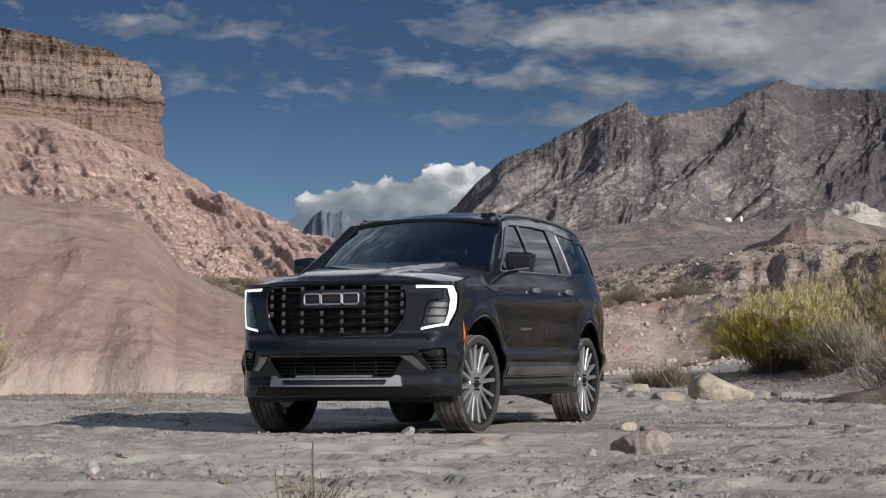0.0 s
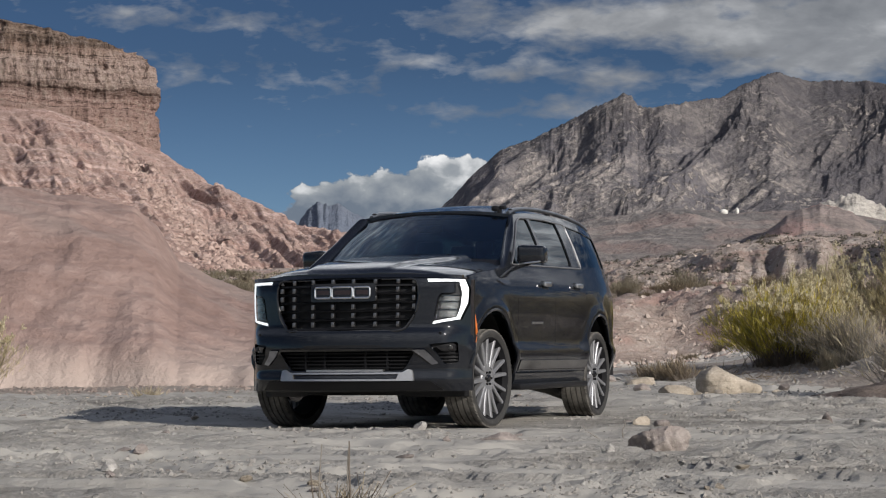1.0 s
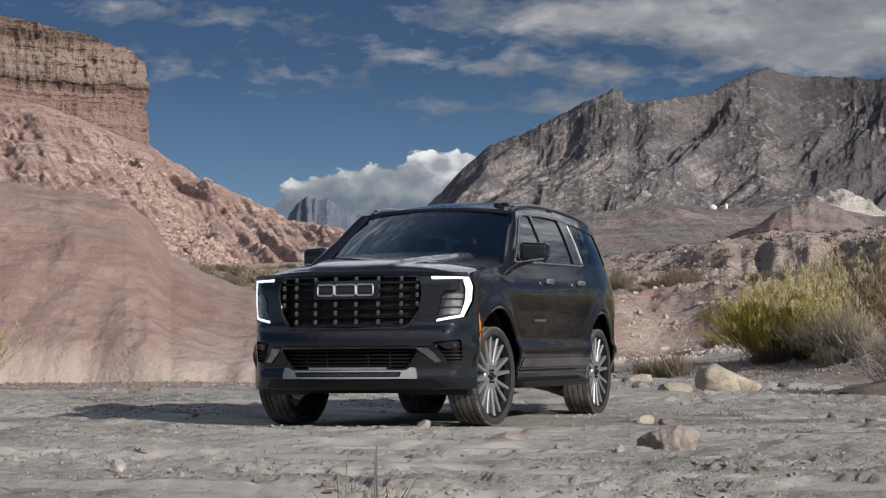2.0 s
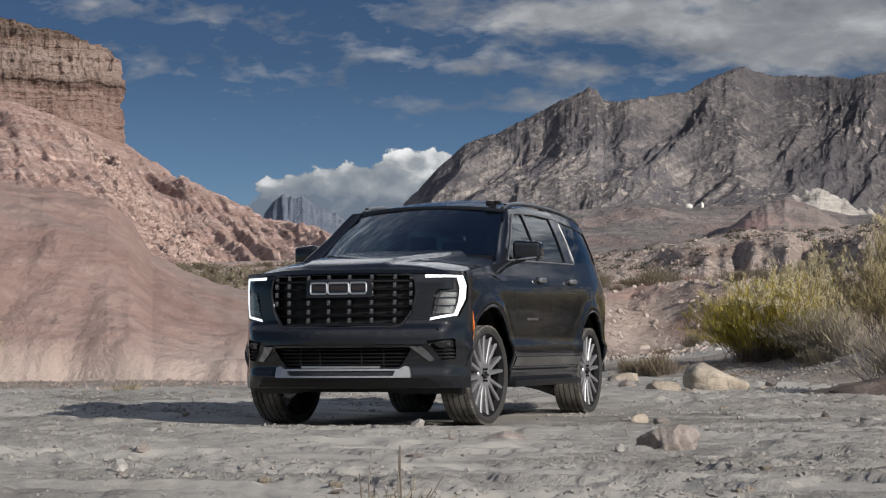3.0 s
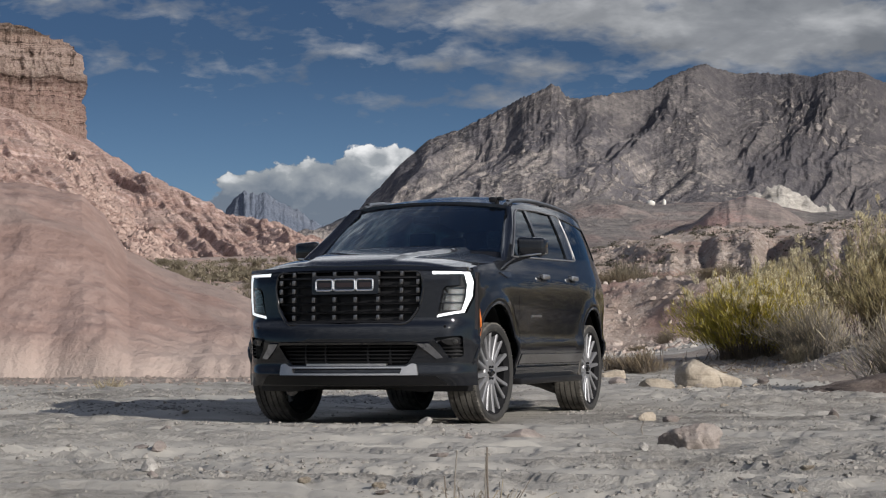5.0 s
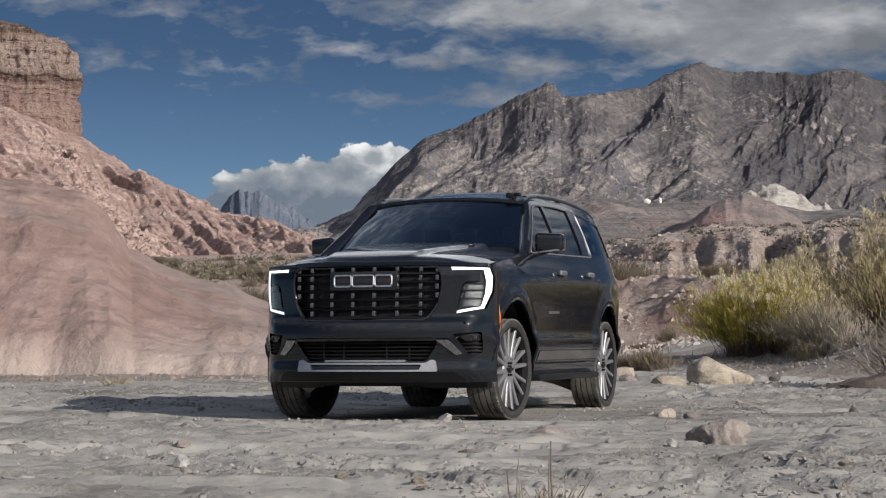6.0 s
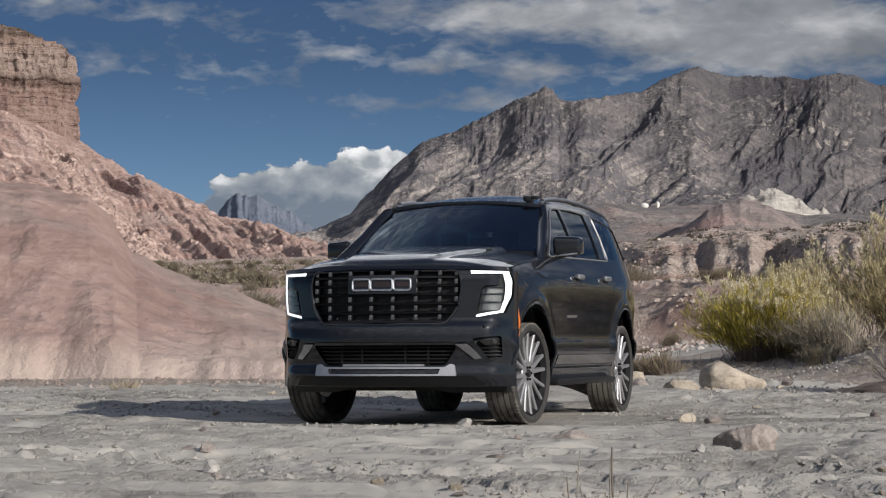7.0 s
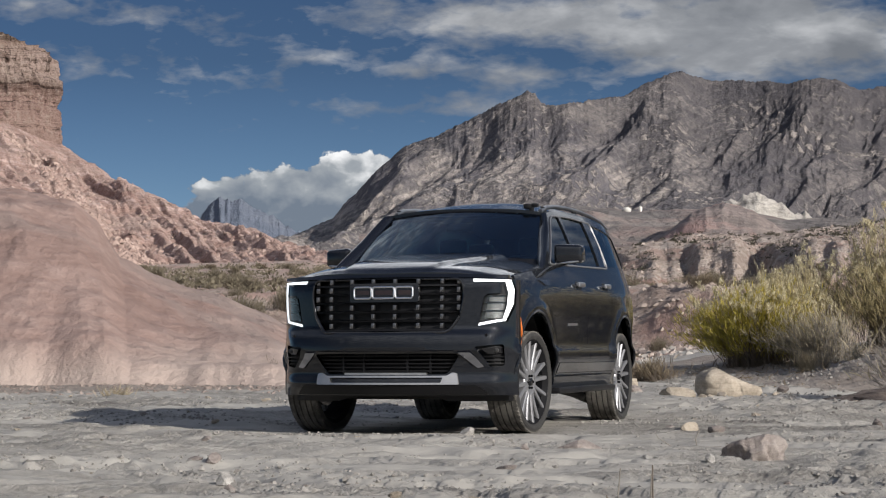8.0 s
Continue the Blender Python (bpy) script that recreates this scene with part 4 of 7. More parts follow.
GALVANO = plain("smoked_chrome", (0.26, 0.26, 0.27), 0.22, metal=1.0, grain=0.1, size=0.05)
TAB = plain("brushed_grille_tab", (0.24, 0.235, 0.235), 0.30, metal=1.0, grain=0.15, size=0.03)
RAIL = plain("grey_roof_rail", (0.26, 0.27, 0.29), 0.38, metal=1.0, grain=0.06, size=0.06)
TRIM = plain("window_trim_metal", (0.30, 0.30, 0.31), 0.58, metal=1.0, grain=0.05)
RIM = plain("polished_alloy", (0.33, 0.33, 0.34), 0.52, metal=0.85, grain=0.07, size=0.04)
RIM_DARK = plain("dark_grey_alloy", (0.008, 0.008, 0.009), 0.7, metal=0.0, grain=0.2, size=0.04, spec=0.08)
TYRE = tyre_mat()
TINT = glass_mat("tinted_side_glass", (0.07, 0.15, 0.18), ior=1.8)
CLEAR = glass_mat("windscreen_glass", (0.34, 0.50, 0.56), ior=1.82)
LENS = glass_mat("lamp_lens", (0.85, 0.88, 0.9))
LAMP_WHITE = glow_mat("white_running_light", (0.90, 0.96, 1.0), 0.85)
LAMP_SEG = plain("lamp_reflector", (0.055, 0.054, 0.052), 0.36, metal=0.3, grain=0.2, size=0.02)
AMBER = plain("amber_marker_lens", (0.50, 0.125, 0.02), 0.3, coat=0.3, grain=0.1, size=0.03)
LEATHER = plain("dark_leather", (0.035, 0.032, 0.030), 0.6, grain=0.3, size=0.05)
HEADREST = plain("grey_leather", (0.16, 0.155, 0.15), 0.6, grain=0.2, size=0.05)
RED_INLAY = plain("dark_badge_inlay", (0.02, 0.012, 0.012), 0.3, coat=0.4)

# ---------------------------------------------------------------- the car
WHEEL_Z, ARCH, BASE = 0.42, 0.525, 3.07
_plan = spline([-0.75, -0.5, -0.25, 0.1, 0.6, 1.5, 2.5, 3.2, 3.6, 3.9, 4.1, 4.25, 4.33], [0.90, 0.980, 1.003, 1.016, 1.02, 1.022, 1.022, 1.006, 0.965, 0.915, 0.862, 0.80, 0.74])
_prof = spline([0.26, 0.34, 0.44, 0.52, 0.57, 0.63, 0.70, 0.80, 0.95, 1.05, 1.12, 1.18, 1.26, 1.33, 1.40, 1.62, 1.85, 1.93],
               [-0.095, -0.075, -0.052, -0.022, -0.001, 0.002, -0.024, -0.026, -0.017, -0.018, -0.026, -0.040, -0.066, -0.088, -0.108, -0.185, -0.290, -0.345])
belt = spline([0.3, 0.6, 1.5, 2.6, 3.6, 4.2], [1.31, 1.322, 1.338, 1.360, 1.385, 1.40])
roof_edge = spline([0.9, 1.25, 1.7, 2.2, 2.8, 3.3, 3.8, 4.1], [1.76, 1.825, 1.865, 1.880, 1.872, 1.848, 1.800, 1.755])
fender_top = spline([-0.80, -0.6, -0.3, 0.0, 0.3, 0.62], [1.165, 1.185, 1.228, 1.262, 1.292, 1.322])


def side_x(y, z):
    x = _plan(y) + _prof(z)
    for c in (0.0, BASE):
        rad = math.hypot(y - c, z - WHEEL_Z)
        x += 0.024 * math.exp(-(((rad - 0.55) / 0.065) ** 2)) * (1 if z > 0.3 else 0)
    return x


def arch_z(y, low):
    z = low
    for c in (0.0, BASE):
        if abs(y - c) < ARCH:
            z = max(z, WHEEL_Z + math.sqrt(ARCH**2 - (y - c) ** 2))
    return z


def stations(a, b, gap=0.07):
    """Steps along the car, closer together where a wheel arch begins and ends."""
    ys = list(np.linspace(a, b, max(3, int((b - a) / gap) + 1)))
    for c in (0.0, BASE):
        for e in (c - ARCH, c + ARCH):
            inward = 1 if e < c else -1
            for k in (-0.002, 0.0005, 0.004, 0.012, 0.025, 0.045, 0.07):
                ys.append(e + inward * k)
    return sorted(y for y in set(round(v, 5) for v in ys) if a <= y <= b)


_nose_z = spline([0.26, 0.33, 0.40, 0.48, 0.60, 0.66, 0.76, 0.82, 1.10, 1.18, 1.225], [0.10, 0.040, 0.0, 0.02, 0.004, -0.046, -0.034, 0.004, 0.012, 0.028, 0.065])


def nose_y(x, z):
    """The front of the car."""
    ax = abs(x)
    return -0.895 + 0.27 * x * x + 4.5 * max(0.0, ax - 0.80) ** 2 + _nose_z(z) * (1 - 0.85 * float(smooth(0.78, 0.95, ax)))


def on_nose(x, z, off=0.0):
    return Vector((x, nose_y(x, z) + off, z))


def hood_z(x, y):
    mid = _hood(y)
    edge = fender_top(y)
    k = min(1.0, abs(x) / max(0.5, side_x(max(y, -0.6), edge)))
    crease = 0.33 + 0.20 * (y + 0.9) / 1.4
    dome = 0.022 * float(smooth(crease + 0.035, crease - 0.015, abs(x))) * float(smooth(-0.90, -0.55, y))
    scoop = -0.014 * math.exp(-(((abs(x) - crease - 0.10) / 0.05) ** 2)) * float(smooth(-0.5, 0.1, y))
    return mid - (mid - edge) * k**3.2 + dome + scoop - 0.014


_hood = spline([-0.95, -0.86, -0.7, -0.4, 0.0, 0.35, 0.62], [1.222, 1.256, 1.294, 1.338, 1.384, 1.420, 1.442])


def mirror_poly(poly, sg):
    return [(sg * a, b) for a, b in poly][:: 1 if sg > 0 else -1]


def build_wheel(parent, x, y, sg, steer):
    """One wheel: a dark barrel with polished twin spokes, a tyre, a cap and nuts."""
    prof = [(-0.118, 0.348), (-0.12, 0.361), (-0.112, 0.361), (-0.09, 0.343), (0.06, 0.328), (0.105, 0.343), (0.118, 0.361), (0.124, 0.361), (0.124, 0.343), (0.085, 0.312), (-0.10, 0.312)]
    wheel = part("wheel", lathe(prof, 72), RIM_DARK, parent, "dark alloy wheel barrel")
    wheel.matrix_basis = Matrix.Translation((x, y, 0.418)) @ Matrix.Rotation(steer, 4, "Z") @ (Matrix.Identity(4) if sg > 0 else Matrix.Rotation(math.pi, 4, "Z"))
    lip = [(0.112, 0.342), (0.122, 0.348), (0.127, 0.353), (0.126, 0.362), (0.116, 0.362)]
    part("rim_lip", lathe(lip, 72), RIM_LIP, wheel, "polished alloy rim edge")
    ty = [(-0.125, 0.350), (-0.137, 0.366), (-0.142, 0.384), (-0.136, 0.402), (-0.122, 0.413)]
    for g in (-0.078, -0.028, 0.028, 0.078):
        ty += [(g - 0.0065, 0.419 - 0.02 * abs(g)), (g - 0.005, 0.407), (g + 0.005, 0.407), (g + 0.0065, 0.419 - 0.02 * abs(g))]
    ty += [(0.122, 0.413), (0.136, 0.402), (0.142, 0.384), (0.137, 0.366), (0.125, 0.350)]
    part("tyre", lathe(ty, 96), TYRE, wheel, "dusty black road tyre", 28)
    blocks = bmesh.new()
    for k in range(72):
        a = 2 * math.pi * k / 72
        for gx, tw in ((-0.111, 0.5), (0.111, -0.5)):
            m = Matrix.Rotation(a, 4, "X") @ Matrix.Translation((gx, 0, 0.4125)) @ Matrix.Rotation(tw, 4, "Z")
            bmesh.ops.create_cube(blocks, size=1, matrix=m @ Matrix.Diagonal((0.035, 0.022, 0.010, 1)))
    tagged(part("tread", blocks, TYRE, wheel, "shoulder tread blocks"), kind="stuff")

    def spoke(side):
        """One straight arm of a fork: a flat face with chamfered edges, spreading from the fork's middle line."""
        bm = bmesh.new()
        rows = []
        for i in range(7):
            t = i / 6
            r = 0.095 + 0.257 * t
            off = side * (0.013 + 0.051 * t)
            w = 0.0190 - 0.0025 * t
            front = 0.104 + 0.014 * t - 0.004 * math.sin(t * math.pi)
            rows.append([bm.verts.new((fx, r, off + q)) for fx, q in ((front - 0.045, -w * 1.1), (front - 0.009, -w), (front, -w * 0.68), (front, w * 0.68), (front - 0.009, w), (front - 0.045, w * 1.1))])
        for p, q in zip(rows, rows[1:]):
            for j in range(6):
                bm.faces.new((p[j], p[(j + 1) % 6], q[(j + 1) % 6], q[j]))
        bm.faces.new(rows[0][::-1])
        bm.faces.new(rows[-1])
        return bm

    first = {}
    for k in range(8):
        for side in (-1, 1):
            if side not in first:
                ob = first[side] = part("spoke", spoke(side), RIM, wheel, "", 20)
            else:
                ob = new("spoke", first[side].data)
                ob.parent = wheel
            ob.matrix_basis = Matrix.Rotation(2 * math.pi * (k + 0.35) / 8, 4, "X")
    part("hub", lathe([(0.02, 0.02), (0.02, 0.132), (0.088, 0.130), (0.098, 0.122), (0.100, 0.075), (0.090, 0.045), (0.090, 0.02)], 36), RIM, wheel, "polished hub")
    part("hub_cap", lathe([(0.09, 0.001), (0.09, 0.034), (0.110, 0.032), (0.115, 0.024), (0.115, 0.001)], 28), GLOSS_BLACK, wheel, "black hub cap")
    nut = None
    for k in range(6):
        a = 2 * math.pi * (k + 0.5) / 6
        if nut is None:
            nut = part("wheel_nut", lathe([(0.08, 0.001), (0.08, 0.011), (0.108, 0.010), (0.110, 0.001)], 8), RIM_DARK, wheel)
            ob = nut
        else:
            ob = new("wheel_nut", nut.data)
            ob.parent = wheel
        ob.matrix_basis = Matrix.Rotation(a, 4, "X") @ Matrix.Translation((0, 0, 0.056))
    part("brake_disc", lathe([(-0.03, 0.05), (-0.03, 0.20), (0.0, 0.20), (0.0, 0.05)], 40), GALVANO, wheel, "steel brake disc")
    return wheel


def build_car():
    car = tagged(new("suv"), "large dark blue metallic SUV with lit headlights, parked on the sand", "car")
    # front end shell
    xs = sorted([sg * v for sg in (-1, 1) for v in (*np.linspace(0.03, 0.75, 14), *np.linspace(0.79, 0.955, 9))] + [0.0])

    def nose(u, v):
        z = 0.305 + v * (1.215 - 0.305 - 0.045 * min(1.0, abs(u) / 0.93) ** 2)
        if abs(u) > 0.956:
            k = (abs(u) - 0.955) / 1.045
            y0 = nose_y(0.955, z)
            end = side_x(-0.45, z)
            reach = math.sqrt(max(0.0, ARCH**2 - (z - WHEEL_Z) ** 2))
            rear = max(y0 + 0.05, min(-0.43, -reach - 0.02))
            end = max(0.985, min(end, 1.0))
            return Vector((math.copysign(0.955 + (end - 0.955) * (1 - (1 - k) ** 2), u), y0 + (rear - y0) * k, z))
        return on_nose(u, z)

    shell = plate([-2.0, -1.75, -1.5, -1.25, -1.1] + xs + [1.1, 1.25, 1.5, 1.75, 2.0], steps(0, 1, 44), nose, lambda u, v: Vector((-0.04 * u / max(1.0, abs(u)), 0.05 if abs(u) < 0.96 else 0.05 - 0.048 * min(1.0, (abs(u) - 0.955)), 0)))
    grille = rounded([(-0.610, 1.178), (-0.635, 1.06), (-0.600, 0.90), (-0.51, 0.785), (0.51, 0.785), (0.600, 0.90), (0.635, 1.06), (0.610, 1.178)], 0.05)
    intake = rounded([(-0.60, 0.632), (-0.50, 0.475), (0.50, 0.475), (0.60, 0.632)], 0.03)
    lamp = [(0.688, 1.178), (0.954, 1.172), (0.974, 1.10), (0.970, 0.98), (0.928, 0.862), (0.728, 0.828), (0.770, 1.035), (0.800, 1.062), (0.884, 1.066), (0.884, 1.142), (0.696, 1.146)]
    fog = rounded([(0.715, 0.682), (0.908, 0.700), (0.908, 0.540), (0.815, 0.524)], 0.02)
    cut = lambda poly: prism(poly, -1.3, -0.35, lambda a, b, h: Vector((a, h, b)))
    tools = [cut(grille), cut(intake)]
    for sg in (1, -1):
        tools += [cut(mirror_poly(lamp, sg)), cut(mirror_poly(fog, sg))]
    fascia = part("front_bumper", carve(shell, tools), PAINT, car, "dark blue painted front end", 28)
    # grille
    back = part("grille", draped(grille, 0.075, 0.09, on_nose), BLACK, car, "black grille with smoked chrome tabs")
    ring = [on_nose(a, b, -0.004) for a, b in grille]
    part("grille_surround", tube(ring, 0.011, 8, closed=True), GLOSS_BLACK, back, "gloss black grille surround")
    half = spline([0.785, 0.90, 1.06, 1.178], [0.51, 0.600, 0.635, 0.610])
    rows = steps(0.803, 1.128, 6)+ [0.868, 0.933, 0.998, 1.063]
    for z in rows:
        w = half(z) - 0.012
        bar = plate(steps(-w, w, 17), [z - 0.006, z + 0.006], lambda u, v: on_nose(u, v, 0.022), Vector((0, 0.035, 0.004)))
        part("grille_bar", bar, BLACK, back)
    tab = None
    for i, z in enumerate(steps(0.835, 1.160, 6)):
        for x in (-0.585, -0.460, -0.275, -0.090, 0.090, 0.275, 0.460, 0.585):
            if abs(x) > half(z) - 0.02 or (abs(x) < 0.26 and 1.0 < z < 1.15) or z > 1.17:
                continue
            if tab is None:
                tab = part("grille_tab", box((0.030, 0.03, 0.042), bevel=0.005), TAB, back)
                ob = tab
            else:
                ob = new("grille_tab", tab.data)
                ob.parent = back
            ob.location = on_nose(x, z, 0.022)
    # badge: plain outlined blocks
    plaque = part("badge", draped(rounded([(-0.285, 1.145), (-0.285, 1.005), (0.285, 1.005), (0.285, 1.145)], 0.02), -0.002, 0.03, on_nose), GLOSS_BLACK, car, "gloss black badge plate")
    for x0, x1 in ((-0.245, -0.098), (-0.088, 0.092), (0.102, 0.240)):
        outline = rounded([(x0, 1.117), (x0, 1.033), (x1, 1.033), (x1, 1.117)], 0.022)
        part("badge_outline", tube([on_nose(a, b, -0.006) for a, b in outline], 0.0075, 6, closed=True), CHROME, plaque, "bright chrome outline")
        part("badge_block", draped(rounded([(x0 + 0.022, 1.092), (x0 + 0.022, 1.058), (x1 - 0.012, 1.058), (x1 - 0.012, 1.092)], 0.01), -0.007, 0.0, on_nose), RED_INLAY, plaque)
    # lower intake
    low = part("lower_intake", draped(intake, 0.085, 0.10, on_nose), BLACK, car, "black lower air intake")
    for z in steps(0.500, 0.615, 5):
        w = 0.49 + 0.6 * (z - 0.475)
        part("intake_bar", plate(steps(-w, w, 9), [z - 0.005, z + 0.005], lambda u, v: on_nose(u, v, 0.03), Vector((0, 0.04, 0))), BLACK, low)
    for x in (-0.36, -0.18, 0.18, 0.36):
        part("intake_post", box((0.012, 0.03, 0.15), on_nose(x, 0.555, 0.05)), BLACK, low)
    part("intake_trim", plate(steps(-0.56, 0.56, 15), [0.634, 0.650], lambda u, v: on_nose(u, v, -0.006), Vector((0, 0.03, 0))), GLOSS_BLACK, car, "gloss black strip above the intake")
    # skid bar
    skid = rounded([(-0.58, 0.480), (-0.54, 0.488), (-0.50, 0.462), (0.50, 0.462), (0.54, 0.488), (0.575, 0.480), (0.595, 0.392), (-0.585, 0.392)], 0.012)
    slot = rounded([(-0.47, 0.448), (0.47, 0.448), (0.455, 0.407), (-0.455, 0.407)], 0.008)
    bar = carve(draped(skid, -0.020, 0.03, on_nose), [prism(slot, -1.2, -0.5, lambda a, b, h: Vector((a, h, b)))])
    sk = part("skid_bar", bar, SATIN, car, "satin silver skid bar")
    part("skid_strip", plate(steps(-0.34, 0.34, 11), [0.468, 0.486], lambda u, v: on_nose(u, v, -0.002), Vector((0, 0.04, 0))), SATIN, sk)
    part("skid_slot", draped(slot, 0.012, 0.03, on_nose), BLACK, sk)
    part("lower_valance", draped(rounded([(-0.80, 0.312), (0.80, 0.312), (0.72, 0.388), (-0.72, 0.388)], 0.015), -0.006, 0.0, on_nose), BLACK, car, "black plastic lower valance")
    part("air_dam", plate(steps(-0.92, 0.92, 21), [0.255, 0.285, 0.33], lambda u, v: Vector((u, nose_y(u, 0.33) + 0.10 + (0.33 - v) * 0.4 + 0.15 * max(0.0, abs(u) - 0.45), v + 0.04 * (1 - float(smooth(0.30, 0.50, abs(u)))))), Vector((0, 0.03, 0))), BLACK, car, "black lower air dam")
    # lamps
    for sg in (1, -1):
        place = lambda a, b, h, sg=sg: on_nose(sg * a, b, h)
        house = part("headlight", draped(lamp, 0.05, 0.075, place, 0.04), BLACK, car, "headlight with lit white running light")
        top = [(0.697, 1.152), (0.691, 1.176), (0.942, 1.170), (0.960, 1.098), (0.955, 0.99), (0.911, 0.866), (0.732, 0.833), (0.740, 0.852), (0.898, 0.880), (0.922, 0.97), (0.930, 1.07), (0.914, 1.154)]
        part("running_light", draped(top, 0.0, 0.02, place, 0.03), LAMP_WHITE, house, "lit white running light")
        for z0, z1, x0, x1 in ((1.005, 1.038, 0.800, 0.905), (0.945, 0.990, 0.782, 0.898), (0.885, 0.930, 0.768, 0.892)):
            part("lamp_segment", draped([(x0, z0), (x1, z0), (x1 + 0.004, z1), (x0 + 0.012, z1)], 0.028, 0.045, place, 0.04), LAMP_SEG, house, "silver lamp reflector")
            part("lamp_shelf", draped([(x0 - 0.008, z1 + 0.004), (x1 + 0.004, z1 + 0.004), (x1 + 0.004, z1 + 0.012), (x0 - 0.004, z1 + 0.012)], 0.012, 0.05, place, 0.05), GLOSS_BLACK, house)
        lens = part("lens", draped([(0.752, 0.868), (0.892, 0.892), (0.905, 0.97), (0.907, 1.048), (0.812, 1.048), (0.788, 1.03)], 0.006, 0.010, place, 0.05), LENS, house, "clear lamp lens")
        lens.visible_shadow = False
        # fog pocket
        pocket = part("fog_pocket", draped(fog, 0.06, 0.08, place, 0.05), BLACK, car, "black fog lamp pocket")
        part("fog_lamp", draped(rounded([(0.76, 0.668), (0.895, 0.680), (0.895, 0.632), (0.80, 0.628)], 0.012), 0.025, 0.06, place, 0.05), GLOSS_BLACK, pocket, "dark fog lamp")
        part("fog_bulb", lathe([(0.0, 0.001), (0.0, 0.02), (0.012, 0.017), (0.016, 0.001)], 18), LAMP_SEG, pocket).matrix_basis = Matrix.Translation(place(0.862, 0.655, 0.022)) @ Matrix.Rotation(-math.pi / 2, 4, "Z")
        for z in (0.550, 0.577, 0.604):
            part("pocket_fin", draped([(0.79 - (z - 0.55) * 0.4, z), (0.900, z), (0.900, z + 0.010), (0.79 - (z - 0.55) * 0.4, z + 0.010)], 0.012, 0.06, place, 0.06), BLACK, pocket)
        part("bumper_blade", draped(rounded([(0.590, 0.640), (0.685, 0.640), (0.775, 0.532), (0.725, 0.522)], 0.006), -0.014, 0.02, place, 0.06), BLADE, car, "bright chrome bumper blade")
        part("parking_sensor", lathe([(0.0, 0.001), (0.0, 0.013), (0.006, 0.011), (0.006, 0.001)], 16), BLACK, car).matrix_basis = Matrix.Translation(place(0.80, 0.765, 0.0)) @ Matrix.Rotation(-math.pi / 2, 4, "Z")
    # hood
    hood_edges = steps(-1, 1, 61)

    def hood(u, v):
        y0 = nose_y(u * 0.93, 1.205) - 0.005
        y = y0 + (0.60 - y0) * v
        x = u * (side_x(max(y, -0.55), fender_top(y)) - 0.004 - (0.06 * (1 - float(smooth(-0.75, -0.45, y)))))
        z = hood_z(x, y)
        return Vector((x, y, z - 0.020 * (1 - float(smooth(0.0, 0.05, v)))))

    part("hood", plate(hood_edges, [0, 0.012, 0.03, 0.055] + steps(0.09, 1, 30), hood, Vector((0, 0.0, -0.03))), PAINT, car, "sculpted dark blue hood", 22)
    part("hood_lip", plate(steps(-0.93, 0.93, 31), [1.186, 1.214], lambda u, v: Vector((u, nose_y(u, v) - 0.010, v - 0.012 * (abs(u) / 0.93) ** 2 + 0.006)), Vector((0, 0.05, 0))), PAINT, car, "hood lip above the grille")
    # sides
    for sg in (1, -1):
        def panel(name, y0, y1, low, high, label="", sg=sg, gap=0.07):
            ys = stations(y0, y1, gap)
            fn = lambda y, v: (lambda z: Vector((sg * side_x(y, z), y, z)))(arch_z(y, low) + (high(y) - arch_z(y, low)) * v)
            return part(name, plate(ys, steps(0, 1, 30), fn, Vector((-sg * 0.035, 0, 0))), PAINT, car, label, 40)

        ys = stations(-0.455, 0.618, 0.06)
        fn = lambda y, v, sg=sg: (lambda lo, hi: Vector((sg * side_x(y, lo + (hi - lo) * v), y, lo + (hi - lo) * v)))(arch_z(y, 0.80 if y < 0 else 0.44), fender_top(y))
        part("fender", plate([y for y in ys if y < 0.4], steps(0, 1, 26), fn, Vector((-sg * 0.03, 0, 0))), PAINT, car, "dark blue front fender", 40)
        fn2 = lambda y, v, sg=sg: (lambda lo, hi: Vector((sg * side_x(y, lo + (hi - lo) * v), y, lo + (hi - lo) * v)))(arch_z(y, 0.44), fender_top(y))
        part("fender_rear", plate([y for y in ys if y > 0.36], steps(0, 1, 30), fn2, Vector((-sg * 0.03, 0, 0))), PAINT, car, "", 40)
        door = panel("front_door", 0.624, 1.664, 0.44, belt, "dark blue front door")
        rear = panel("rear_door", 1.671, 2.640, 0.44, belt, "dark blue rear door")
        panel("rear_quarter", 2.647, 4.20, 0.40, belt, "dark blue rear quarter panel")
        for d, y in ((door, 1.42), (rear, 2.40)):
            z = 1.185 + 0.012 * (y - 1.4)
            at = Vector((sg * (side_x(y, z) + 0.030), y, z))
            part("door_handle", box((0.026, 0.20, 0.042), at, 0.010), CHROME, d, "bright chrome door handle")
            part("handle_recess", draped(rounded([(y - 0.09, z - 0.045), (y + 0.09, z - 0.045), (y + 0.09, z + 0.03), (y - 0.09, z + 0.03)], 0.03), 0.002, -0.01, lambda a, b, h, sg=sg: Vector((sg * (side_x(a, b) + h), a, b))), BLACK, d)
            for q in (-0.07, 0.07):
                part("handle_foot", box((0.034, 0.022, 0.022), at + Vector((-sg * 0.018, q, 0)), 0.004), CHROME, d)
        on_side = lambda a, b, h, sg=sg: Vector((sg * (side_x(a, b) + h), a, b))
        # rocker and step
        part("rocker", plate(steps(0.52, 2.56, 12), [0.30, 0.34, 0.38, 0.435], lambda y, z, sg=sg: Vector((sg * (1.000 - 0.5 * max(0.0, 0.40 - z)), y, z)), Vector((-sg * 0.05, 0, 0))), PAINT, car, "dark painted sill")
